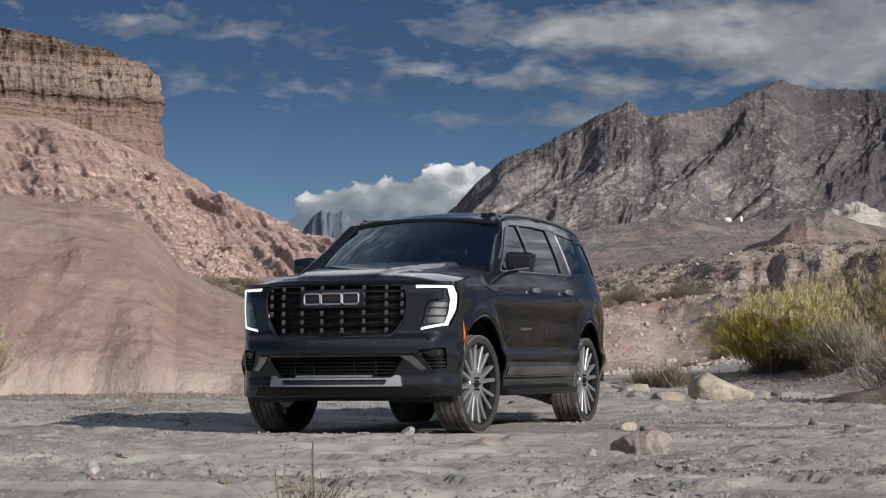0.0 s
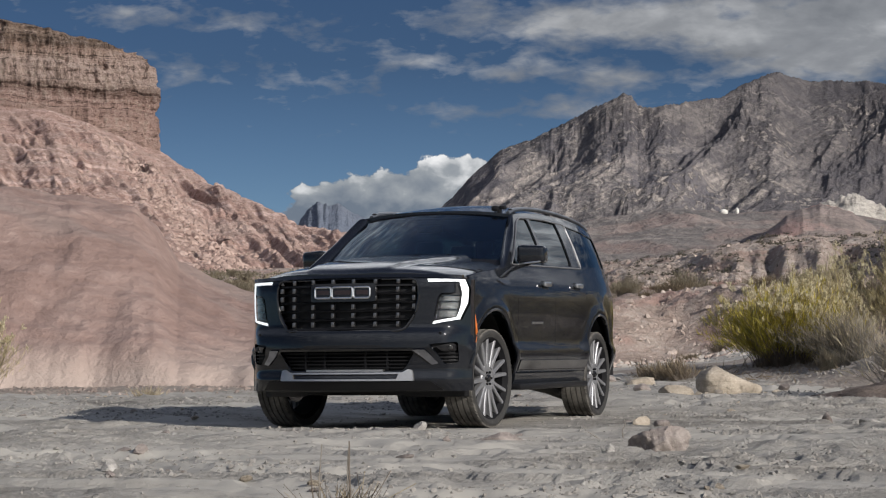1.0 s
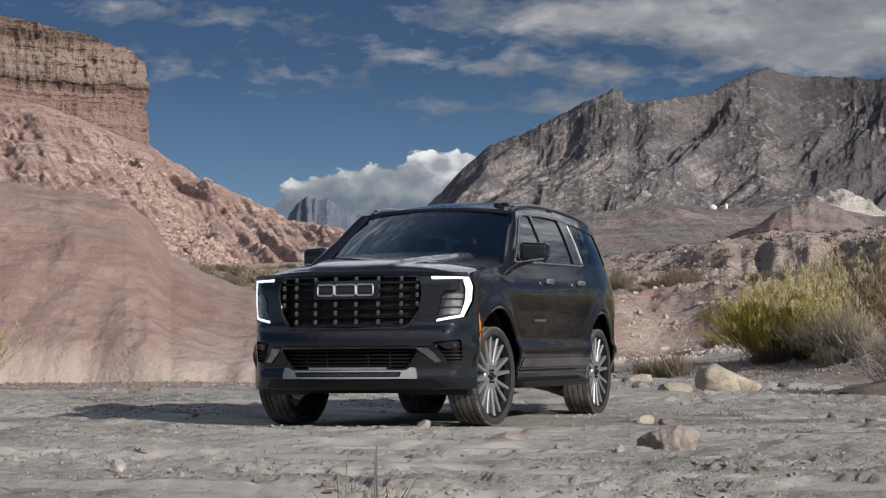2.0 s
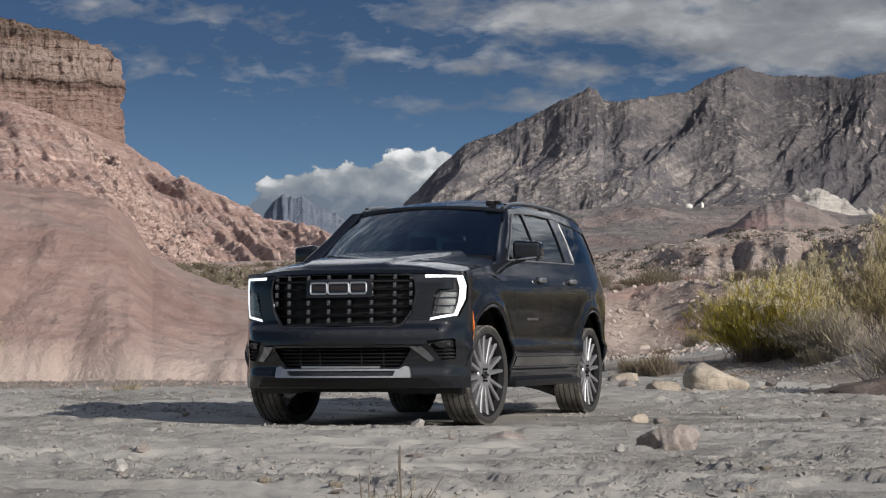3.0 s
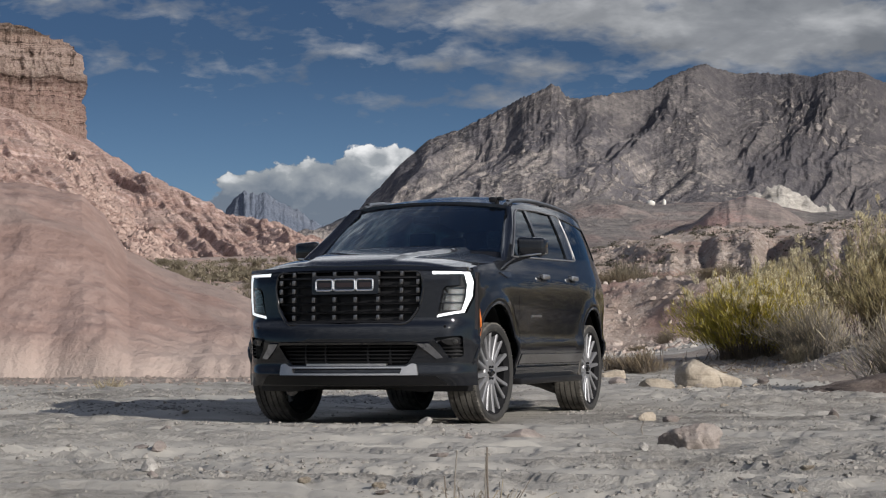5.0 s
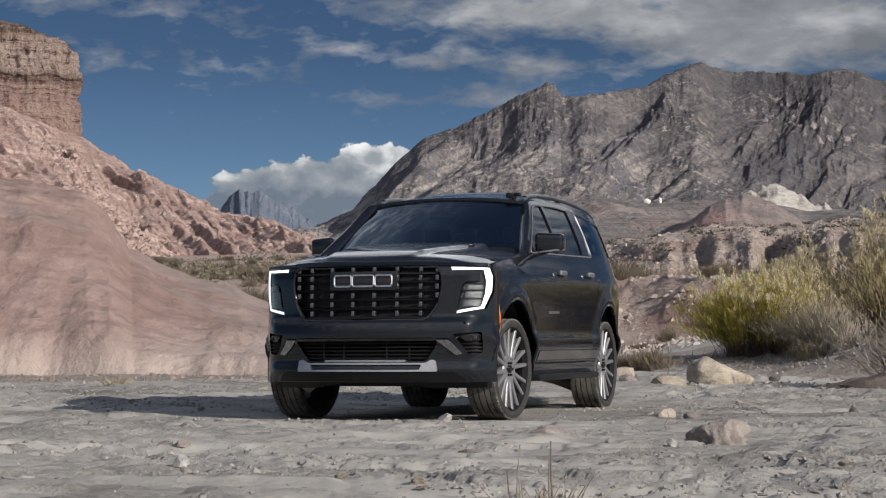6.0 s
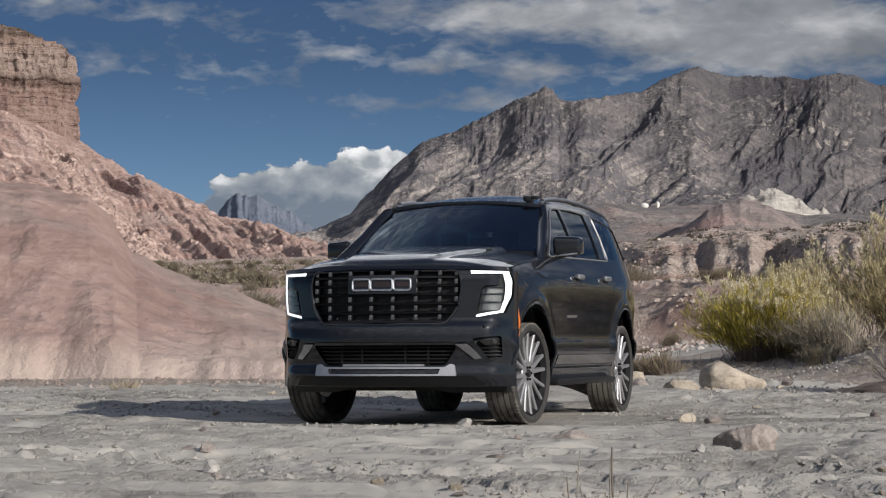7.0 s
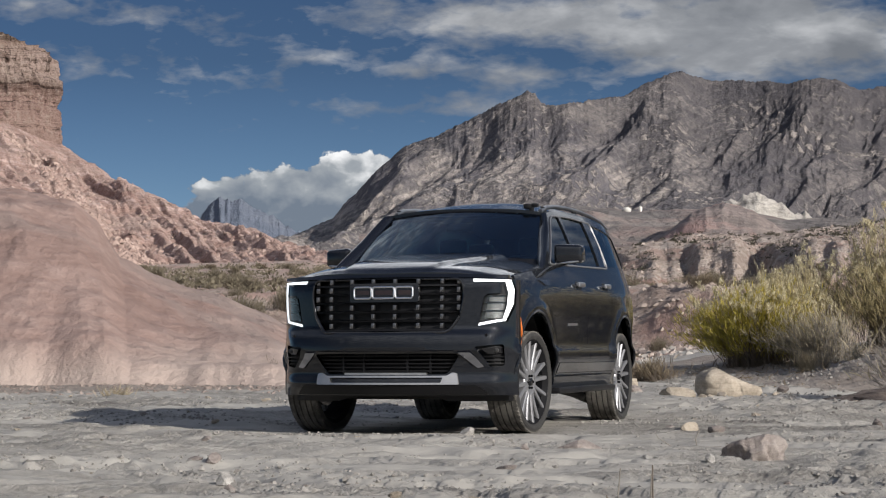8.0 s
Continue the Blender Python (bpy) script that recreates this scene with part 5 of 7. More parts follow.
        part("running_board", box((0.16, 1.98, 0.055), (sg * 0.965, 1.53, 0.318), 0.018), BLACK, car, "black running board")
        part("door_moulding", draped([(0.60, 0.470), (2.54, 0.470), (2.54, 0.548), (0.60, 0.548)], 0.010, -0.01, on_side, 0.15), MOULDING, car, "polished metal moulding along the doors")
        part("door_strip", draped([(0.60, 0.448), (2.54, 0.448), (2.54, 0.462), (0.60, 0.462)], 0.006, -0.01, on_side, 0.15), GALVANO, car, "dark metal strip along the doors")
        # arch lips and liners
        for c in (0.0, BASE):
            lip = [Vector((sg * (side_x(c + ARCH * math.cos(a), max(0.45, WHEEL_Z + ARCH * math.sin(a))) - 0.008), c + (ARCH + 0.004) * math.cos(a), WHEEL_Z + (ARCH + 0.004) * math.sin(a))) for a in steps(0.02, math.pi - 0.02, 30)]
            part("arch_lip", tube(lip, 0.014, 6), PAINT, car)
            part("arch_liner", plate(steps(-0.15, math.pi + 0.15, 28), [0.42, 0.70, 0.900], lambda a, q, c=c, sg=sg: Vector((sg * q, c + (ARCH + 0.012) * math.cos(a), WHEEL_Z + (ARCH + 0.012) * math.sin(a))), lambda a, q: Vector((0, 0.01 * math.cos(a), 0.01 * math.sin(a)))), DARK, car, "black wheel arch liner")
        part("side_marker", draped(rounded([(-0.432, 0.905), (-0.412, 0.905), (-0.395, 0.70), (-0.418, 0.69)], 0.006), 0.004, -0.02, lambda a, b, h, sg=sg: Vector((sg * (side_x(a, b) + h), a, b))), AMBER, car, "amber side marker")
        part("name_bar", draped([(1.00, 0.845), (1.30, 0.849), (1.30, 0.868), (1.00, 0.864)], 0.006, 0.0, on_side, 0.1), CHROME, door, "small chrome name bar")
        vent = part("fender_badge", draped(rounded([(0.13, 1.19), (0.44, 1.20), (0.44, 1.155), (0.30, 1.15)], 0.01), 0.010, 0.0, on_side, 0.1), GALVANO, car, "smoked chrome fender badge")
        # glasshouse
        def house_pt(u, v):
            y0, y1 = 0.44 + 0.80 * v, 4.16 - 0.20 * v**1.5
            y = y0 + (y1 - y0) * u
            z = belt(y) - 0.015 + (roof_edge(y) - belt(y) + 0.015) * v
            return Vector((sg * side_x(y, z), y, z))

        w1 = rounded([(0.70, 1.352), (1.575, 1.366), (1.575, 1.800), (1.36, 1.788), (1.25, 1.752)], 0.035)
        w2 = rounded([(1.665, 1.368), (2.43, 1.386), (2.43, 1.815), (1.665, 1.805)], 0.03)
        w3 = rounded([(2.78, 1.398), (3.93, 1.418), (3.86, 1.722), (2.72, 1.800)], 0.04)
        holes = [prism(w, 0.55, 1.2, lambda a, b, h, sg=sg: Vector((sg * h, a, b))) for w in (w1, w2, w3)]
        cab = carve(plate(steps(0, 1, 60), steps(0, 1, 18), house_pt, Vector((-sg * 0.045, 0, 0))), holes)
        part("pillar_frame", cab, PAINT, car, "dark blue roof pillars", 30)
        for nm, w, owner in (("window", w1, door), ("window", w2, rear), ("quarter_window", w3, car)):
            part(nm, draped(w, -0.010, -0.016, on_side, 0.12), TINT, owner, "dark tinted glass")
        part("black_pillar", draped([(1.583, 1.360), (1.657, 1.362), (1.657, 1.806), (1.583, 1.802)], 0.004, -0.01, on_side, 0.1), GLOSS_BLACK, car, "gloss black door pillar")
        part("black_pillar", draped([(2.440, 1.384), (2.66, 1.390), (2.70, 1.802), (2.440, 1.815)], 0.004, -0.01, on_side, 0.1), GLOSS_BLACK, car, "gloss black door pillar")
        trim = rounded([(0.655, 1.343), (2.74, 1.376), (2.70, 1.808), (2.0, 1.822), (1.36, 1.803), (1.22, 1.758)], 0.05, 6)
        long = []
        for p, q in zip(trim, trim[1:] + trim[:1]):
            n = max(1, int(math.hypot(q[0] - p[0], q[1] - p[1]) / 0.12))
            long += [(p[0] + (q[0] - p[0]) * k / n, p[1] + (q[1] - p[1]) * k / n) for k in range(n)]
        part("window_trim", tube([on_side(a, b, 0.004) for a, b in long], 0.0075, 6, closed=True), TRIM, car, "bright chrome window trim")
        # roof rail
        rail = [Vector((sg * 0.665, y, roof_edge(y) + h)) for y, h in ((1.34, 0.010), (1.50, 0.036), (1.8, 0.044), (2.2, 0.046), (2.7, 0.046), (3.1, 0.044), (3.5, 0.038), (3.75, 0.008))]
        rr = part("roof_rail", tube(rail, 0.020, 8), RAIL, car, "satin grey roof rail")
        for y in (1.45, 2.5, 3.6):
            part("rail_foot", box((0.03, 0.12, 0.06), (sg * 0.665, y, roof_edge(y) + 0.015), 0.01), BLACK, rr)
        # mirror
        body = box((0.235, 0.13, 0.178), (0, 0, 0), 0.035, segs=4)
        for v in body.verts:
            v.co.z *= 0.86 + 0.6 * (0.12 - v.co.x) * 0.9
            v.co.y += 0.25 * v.co.x
        bmesh.ops.transform(body, matrix=Matrix.Translation((sg * 1.040, 0.90, 1.436)) @ Matrix.Diagonal((sg, 1, 1, 1)), verts=body.verts)
        mir = part("side_mirror", body, PAINT, car, "dark blue door mirror", 40)
        part("mirror_glass", box((0.19, 0.006, 0.130), (sg * 1.040, 0.982, 1.436), 0.002), CHROME, mir, "mirror glass")
        part("mirror_arm", tube([(sg * 0.915, 0.84, 1.325), (sg * 0.96, 0.86, 1.340), (sg * 1.02, 0.89, 1.362)], 0.028, 8, flat=0.7), BLACK, mir, "black mirror arm")
        part("mirror_trim", tube([(sg * 0.935, 0.835, 1.352), (sg * 1.03, 0.838, 1.360), (sg * 1.12, 0.865, 1.372), (sg * 1.158, 0.92, 1.378)], 0.008, 6), CHROME, mir, "chrome strip under the mirror")
        part("turn_signal", box((0.012, 0.05, 0.05), (sg * 1.157, 0.93, 1.40), 0.004), LAMP_SEG, mir)
    # windscreen, pillars, roof
    def screen(u, v):
        w = 0.868 - 0.158 * v
        return Vector((u * w, 0.46 + 0.76 * v + (0.20 - 0.08 * v) * u * u, 1.395 + 0.462 * v - 0.030 * u * u - 0.010 * math.sin(v * math.pi) * -1))

    part("windscreen", plate(steps(-0.955, 0.955, 25), steps(0.03, 0.965, 13), screen, Vector((0, 0.004, -0.005))), CLEAR, car, "raked windscreen reflecting sky")
    part("screen_band", plate(steps(-0.955, 0.955, 25), [0.965, 0.985, 1.0], lambda u, v: screen(u, v) + Vector((0, -0.002, 0.002)), Vector((0, 0.006, -0.006))), GLOSS_BLACK, car, "black band along the glass")
    part("cowl", plate(steps(-1.0, 1.0, 21), [-0.10, -0.03, 0.05], lambda u, v: screen(u, v) + Vector((0, -0.004, -0.004)), Vector((0, 0.02, -0.02))), BLACK, car, "black cowl panel")
    for sg in (1, -1):
        def apillar(u, v):
            a = screen(sg * 0.945, u)
            vv = u * 0.985
            y = 0.44 + 0.80 * vv
            z = belt(y) - 0.015 + (roof_edge(y) - belt(y) + 0.015) * vv
            b = Vector((sg * side_x(y, z), y, z))
            p = a.lerp(b, v)
            return p + Vector((sg * 0.4, -1, 0.6)).normalized() * 0.020 * math.sin(v * math.pi) ** 0.7

        part("windscreen_pillar", plate(steps(-0.06, 1.0, 18), steps(0, 1, 9), apillar, Vector((-sg * 0.02, 0.035, -0.02))), PAINT, car, "dark blue windscreen pillar", 30)
        part("wiper", tube([screen(sg * 0.15 - 0.3, 0.045) + Vector((0, -0.02, 0.012)), screen(sg * 0.15 + 0.32, 0.06) + Vector((0, -0.02, 0.012))], 0.008, 6), BLACK, car, "black wiper arm")

    def roof(u, v):
        y = 1.215 + (4.10 - 1.215) * v + 0.09 * u * u * (1 - v)
        x = u * side_x(y, roof_edge(y))
        return Vector((x, y, roof_edge(y) + (0.060 + 0.050 * float(smooth(0, 0.35, v) * (1 - smooth(0.6, 1.0, v)))) * (1 - abs(u) ** 2.4) - 0.004))

    part("roof", plate(steps(-1, 1, 31), steps(0, 1, 34), roof, Vector((0, 0, -0.03))), PAINT, car, "dark blue roof")
    part("tailgate", plate(steps(-1, 1, 17), [0.45, 0.7, 1.0, 1.2, 1.36, 1.55, 1.74, 1.80], lambda u, z: Vector((u * (side_x(4.2, z) - 0.01), 4.20 + 0.10 * (1 - u * u) - 0.28 * float(smooth(1.3, 1.9, z)), z)), Vector((0, -0.04, 0))), PAINT, car, "dark blue tailgate")
    part("rear_bumper", plate(steps(-1, 1, 17), [0.38, 0.45, 0.60, 0.68], lambda u, z: Vector((u * 0.80, 4.22 + 0.10 * (1 - u * u), z)), Vector((0, -0.2, 0))), BLACK, car, "black rear bumper")
    sensor = part("roof_sensor", joined([box((0.065, 0.10, 0.050), (0.560, 1.32, 1.890), 0.016), box((0.055, 0.08, 0.035), (0.62, 1.34, 1.900), 0.012), box((0.03, 0.06, 0.05), (0.59, 1.33, 1.865), 0.006)]), BLACK, car, "small black roof sensor")
    part("roof_fin", plate(steps(0, 1, 8), steps(0, 1, 5), lambda u, v: Vector((0.022 * (1 - v), 3.55 + 0.22 * u + 0.08 * v * (1 - u), 1.895 + 0.075 * v * math.sin(math.pi * (0.25 + 0.6 * u)))), Vector((-0.04, 0, 0))), PAINT, car, "shark fin aerial")
    # underside
    part("underbody", box((1.70, 4.4, 0.20), (0, 1.75, 0.42), 0.04), DARK, car, "dusty black underbody")
    for sg in (1, -1):
        part("suspension_arm", joined([tube([(sg * 0.60, BASE - 1.00, 0.325), (sg * 0.64, BASE - 0.55, 0.275), (sg * 0.69, BASE - 0.08, 0.195)], 0.056, 10), box((0.10, 0.20, 0.12), (sg * 0.66, BASE - 0.16, 0.240), 0.03)]), DARK, car, "dusty rear suspension arm")
    part("rear_axle", joined([tube([(-0.8, BASE, 0.40), (0.8, BASE, 0.40)], 0.05, 10), box((0.3, 0.32, 0.30), (0.0, BASE, 0.40), 0.08)]), DARK, car, "dusty rear axle")
    part("trailing_arm", tube([(0.62, 2.15, 0.36), (0.66, 2.6, 0.30), (0.70, BASE, 0.33)], 0.035, 8), DARK, car)
    part("trailing_arm", tube([(-0.62, 2.15, 0.36), (-0.66, 2.6, 0.30), (-0.70, BASE, 0.33)], 0.035, 8), DARK, car)
    part("front_subframe", box((1.3, 0.5, 0.14), (0, 0.0, 0.33), 0.04), DARK, car, "dusty front subframe")
    # cabin
    part("dashboard", box((1.5, 0.35, 0.25), (0, 0.92, 1.20), 0.06), LEATHER, car, "dark dashboard")
    part("cabin_floor", box((1.6, 3.2, 0.10), (0, 2.4, 0.60)), LEATHER, car, "dark cabin floor")
    part("headliner", plate(steps(-0.62, 0.62, 7), steps(1.35, 3.9, 8), lambda u, y: Vector((u, y, roof_edge(y) - 0.02)), Vector((0, 0, -0.02))), LEATHER, car, "dark headliner")
    for y in (1.75, 2.65):
        for x in (-0.38, 0.38):
            seat = part("seat", joined([box((0.52, 0.52, 0.18), (x, y, 0.86), 0.06), box((0.50, 0.16, 0.62), (x, y + 0.30, 1.18), 0.06, Matrix.Rotation(radians(-12), 4, "X"))]), LEATHER, car, "dark leather seat")
            part("headrest", box((0.26, 0.10, 0.17), (x, y + 0.36, 1.565), 0.04), HEADREST, seat, "grey leather headrest")
    ring = [(0.38 + 0.19 * math.cos(a), 1.22 + 0.07 * math.sin(a), 1.22 + 0.17 * math.sin(a)) for a in steps(0, 2 * math.pi * 23 / 24, 24)]
    part("steering_wheel", tube(ring, 0.016, 6, closed=True), LEATHER, car, "dark steering wheel")
    part("rear_view_mirror", box((0.24, 0.04, 0.07), (0, 1.12, 1.70), 0.015), BLACK, car, "rear-view mirror")
    # the body stands a little taller and wider on its wheels than the drawn sections
    def stand(p):
        return Vector((p.x * 1.025, p.y, p.z + 0.017 + 0.055 * float(smooth(0.5, 1.2, p.z))))

    for ob in car.children_recursive:
        if ob.matrix_basis == Matrix.Identity(4):
            for v in ob.data.vertices:
                v.co = stand(v.co)
        else:
            ob.matrix_basis = Matrix.Translation(stand(ob.matrix_basis.translation) - ob.matrix_basis.translation) @ ob.matrix_basis
    # wheels
    for y, steer in ((0.0, radians(-5)), (BASE, 0.0)):
        for sg in (1, -1):
            build_wheel(car, sg * 0.868, y, sg, steer)
    return car


build_car()

# ---------------------------------------------------------------- stones
def ground_at(r, d):
    x, y = to_world(r, d)
    return Vector((float(x), float(y), float(ground_height(np.array([r]), np.array([d]))[0])))


def stone_bm(seed, size, subdiv=2, rough=0.22, cuts=5):
    """A weathered stone: a ball dented by noise and split by a few flat faces."""
    rnd = random.Random(seed)
    bm = bmesh.new()
    bmesh.ops.create_icosphere(bm, subdivisions=subdiv, radius=1.0)
    off = Vector((rnd.uniform(0, 90), rnd.uniform(0, 90), rnd.uniform(0, 90)))
    planes = [(Vector((rnd.uniform(-1, 1), rnd.uniform(-1, 1), rnd.uniform(-0.6, 1))).normalized(), rnd.uniform(0.42, 0.75)) for _ in range(cuts + 2)]
    for v in bm.verts:
        v.co *= 1 + rough * noise.noise(v.co * 1.3 + off) + rough * 0.5 * noise.noise(v.co * 3.5 + off) + rough * 0.2 * noise.noise(v.co * 9 + off)
        for n, h in planes:
            k = v.co.dot(n) - h
            if k > 0:
                v.co -= n * k * 0.96
        v.co = Vector((v.co.x * size[0], v.co.y * size[1], v.co.z * size[2]))
    return bm


def stone(name, seed, size, r, d, sink, turn, mat, label, category="rock", subdiv=3, group=""):
    ob = part(name, stone_bm(seed, size, subdiv), mat, None, label, 22)
    ob.matrix_basis = Matrix.Translation(ground_at(r, d) + Vector((0, 0, size[2] * (1 - sink)))) @ Matrix.Rotation(turn, 4, "Z")
    return tagged(ob, category=category, group=group)


def build_boulder():
    """The big tan boulder: steep on one side, falling away on the other."""
    bm = stone_bm(5, (0.43, 0.34, 0.235), 4, 0.16, -1)
    for v in bm.verts:
        if v.co.z > 0:
            v.co.z *= 1.06 - 0.78 * float(smooth(-0.16, 0.60, v.co.x))
            v.co.x -= 0.20 * v.co.z
        v.co.x *= 1.10 if v.co.x > 0 else 0.86
    ob = part("boulder", bm, MAT_STONE, None, "pale tan boulder half sunk in the sand", 50)
    ob.matrix_basis = Matrix.Translation(ground_at(3.19, 25.6) + Vector((0, 0, 0.13))) @ Matrix.Rotation(radians(17), 4, "Z")
    tagged(ob, category="boulder")


def build_sunken_rock():
    """A half-buried block with a broken, lumpy top and a split down its face."""
    bm = stone_bm(11, (0.235, 0.17, 0.24), 5, 0.30, 4)
    off = Vector((3, 8, 1))
    for v in bm.verts:
        n = v.co.normalized()
        v.co += n * (0.020 * noise.noise(v.co * 14 + off) + 0.010 * noise.noise(v.co * 34 + off))
        v.co -= n * 0.020 * math.exp(-(((v.co.x + 0.03 + 0.02 * noise.noise(v.co * 12)) / 0.010) ** 2))
        v.co.z *= 1.0 - 0.45 * float(smooth(-0.02, -0.24, v.co.x))
    ob = part("sunken_rock", bm, MAT_PINK_STONE, None, "pinkish half-buried rock with a cracked face", 60)
    ob.matrix_basis = Matrix.Translation(ground_at(1.36, 13.1) + Vector((0, 0, 0.02))) @ Matrix.Rotation(0.3, 4, "Z")
    tagged(ob, category="rock")


build_boulder()
build_sunken_rock()


FAR_WHITE = plain("far_white_surface", (0.56, 0.54, 0.50), 0.9, grain=0.12, size=1.0, spec=0.2)


def build_far_object(s, d, size, seed):
    """An unidentified white object out on the clay bench, shaped as a rounded block."""
    ob = part("boulder", stone_bm(seed, size, 3, 0.12, -2), FAR_WHITE, None, "small unidentified white object out on the grey clay bench", 40)
    x, y = to_world(s * d, d)
    ob.matrix_basis = Matrix.Translation((float(x), float(y), float(clay_height(np.array([s]), np.array([d]))[0]) + size[2] * 0.45))
    tagged(ob, category="boulder")


build_far_object(0.1105, 872.0, (2.0, 1.6, 1.3), 61)
build_far_object(0.1172, 878.0, (0.8, 0.9, 1.7), 62)
stone("sunken_rock", 12, (0.17, 0.12, 0.06), 0.39, 13.9, 0.80, 0.4, MAT_PINK_STONE, "low pinkish rock sunk in the sand")
for seed, r, d, size, mat in ((21, 1.48, 16.2, (0.085, 0.07, 0.065), 0), (22, 1.60, 15.6, (0.075, 0.06, 0.05), 1), (23, 1.40, 16.8, (0.06, 0.05, 0.05), 1), (24, 3.18, 15.6, (0.12, 0.09, 0.075), 2),
                              (25, 2.98, 16.4, (0.08, 0.06, 0.06), 1), (26, -1.55, 9.8, (0.055, 0.045, 0.045), 2), (27, -1.52, 9.62, (0.045, 0.035, 0.02), 1), (28, -1.17, 9.3, (0.05, 0.04, 0.04), 2),
                              (29, -1.08, 9.28, (0.08, 0.05, 0.012), 1), (30, -2.19, 9.35, (0.06, 0.045, 0.03), 2), (31, -2.02, 9.15, (0.05, 0.04, 0.035), 1), (32, -0.25, 15.55, (0.075, 0.06, 0.05), 2),
                              (33, -2.13, 15.0, (0.09, 0.06, 0.045), 1), (34, -2.05, 14.9, (0.06, 0.05, 0.03), 2), (35, -1.95, 12.3, (0.09, 0.06, 0.04), 1), (36, -1.83, 12.2, (0.06, 0.05, 0.045), 1),
                              (37, 2.52, 24.9, (0.24, 0.17, 0.10), 0), (38, 2.74, 24.4, (0.14, 0.10, 0.09), 0), (39, 2.90, 24.6, (0.10, 0.08, 0.08), 0), (40, 3.05, 24.9, (0.10, 0.06, 0.045), 0),
                              (41, 3.85, 25.6, (0.09, 0.07, 0.06), 0), (42, 3.98, 25.9, (0.10, 0.07, 0.06), 1), (43, 2.30, 27.5, (0.15, 0.10, 0.08), 1), (44, 2.42, 30.5, (0.34, 0.22, 0.16), 0),
                              (45, 2.0, 31.5, (0.22, 0.16, 0.12), 1), (46, 1.0, 12.0, (0.04, 0.03, 0.04), 2), (47, 0.02, 13.0, (0.045, 0.03, 0.035), 1)):
    near = 1.055 if d < 20 else 1.0
    stone("stone", seed, size, r * near, d * near, 0.72, seed * 1.7, (MAT_STONE, MAT_PINK_STONE, MAT_GREY_STONE)[mat], ("tan stone lying on the sand", "pinkish stone lying on the sand", "grey stone lying on the sand")[mat], "stone", 2, "stones on the wash floor")


def scatter_stones():
    """Loose stones of the wash floor, each its own object on one of a few meshes."""
    rnd = random.Random(77)
    kinds = []
    for k in range(6):
        me = part("stone", stone_bm(100 + k, (1.0, 0.8, 0.62), 2, 0.25, 6), (MAT_STONE, MAT_PINK_STONE, MAT_GREY_STONE)[k % 3], None, "", 20)
        kinds.append(me.data)
        bpy.data.objects.remove(me)
    words = ("small tan stone on the sand", "small pinkish stone on the sand", "small grey stone on the sand")
    n = 0
    while n < 230:
        d = 8.5 + 26 * rnd.random() ** 1.4
        r = rnd.uniform(-0.25, 0.25) * (d + 2)
        x, y = to_world(r, d)
        if abs(x) < 1.25 and -1.2 < y < 4.6:
            continue
        if rnd.random() > 0.25 + 0.75 * float(smooth(-0.1, 0.3, fbm(np.array([x * 0.5]), np.array([y * 0.8]), 3, 31))[0]):
            continue
        s = (0.012 + 0.035 * rnd.random() ** 2.2) * (1 + (d - 8) * 0.035)
        k = rnd.randrange(6)
        ob = new("stone", kinds[k])
        ob.matrix_basis = Matrix.Translation(ground_at(r, d) + Vector((0, 0, s * 0.2))) @ Euler((rnd.uniform(-0.3, 0.3), rnd.uniform(-0.3, 0.3), rnd.uniform(0, 6.3))).to_matrix().to_4x4() @ Matrix.Diagonal((s * rnd.uniform(0.8, 1.4), s, s * rnd.uniform(0.42, 0.8), 1))
        tagged(ob, words[k % 3], "stone", "stones on the wash floor")
        n += 1


scatter_stones()


def pebble_field(name, count, where, size, mat, label, seed, height=ground_height):
    """Gravel past counting: small cut stones in one mesh. where(rnd) gives r, d."""
    rnd = np.random.RandomState(seed)
    r, d = where(rnd, count)
    base = np.array([(1, 0, -0.3), (0.3, 0.9, -0.3), (-0.8, 0.5, -0.3), (-0.7, -0.7, -0.3), (0.5, -0.8, -0.3), (0.2, 0.1, 0.52), (-0.4, -0.1, 0.48), (0.6, 0.3, 0.34)], float)
    tri = np.array([(0, 1, 7), (1, 5, 7), (1, 2, 6), (1, 6, 5), (2, 3, 6), (3, 4, 6), (4, 5, 6), (4, 0, 7), (4, 7, 5)])
    s = size(rnd, count, d)
    x, y = to_world(r, d)
    z = height(r, d)
    a = rnd.uniform(0, 6.283, count)
    ca, sa = np.cos(a), np.sin(a)
    p = base[None] * (s[:, None] * rnd.uniform(0.7, 1.35, (count, 3)))[:, None, :] * rnd.uniform(0.75, 1.25, (count, 8, 1))
    px = p[..., 0] * ca[:, None] - p[..., 1] * sa[:, None] + x[:, None]
    py = p[..., 0] * sa[:, None] + p[..., 1] * ca[:, None] + y[:, None]
    pz = p[..., 2] + z[:, None]
    me = bpy.data.meshes.new(name)
    verts = np.stack([px, py, pz], -1).reshape(-1, 3)
    faces = (tri[None] + (np.arange(count) * 8)[:, None, None]).reshape(-1, 3)
    me.from_pydata(verts.tolist(), [], faces.tolist())
    me.materials.append(mat)
    return tagged(new(name, me), label, "gravel", kind="stuff")


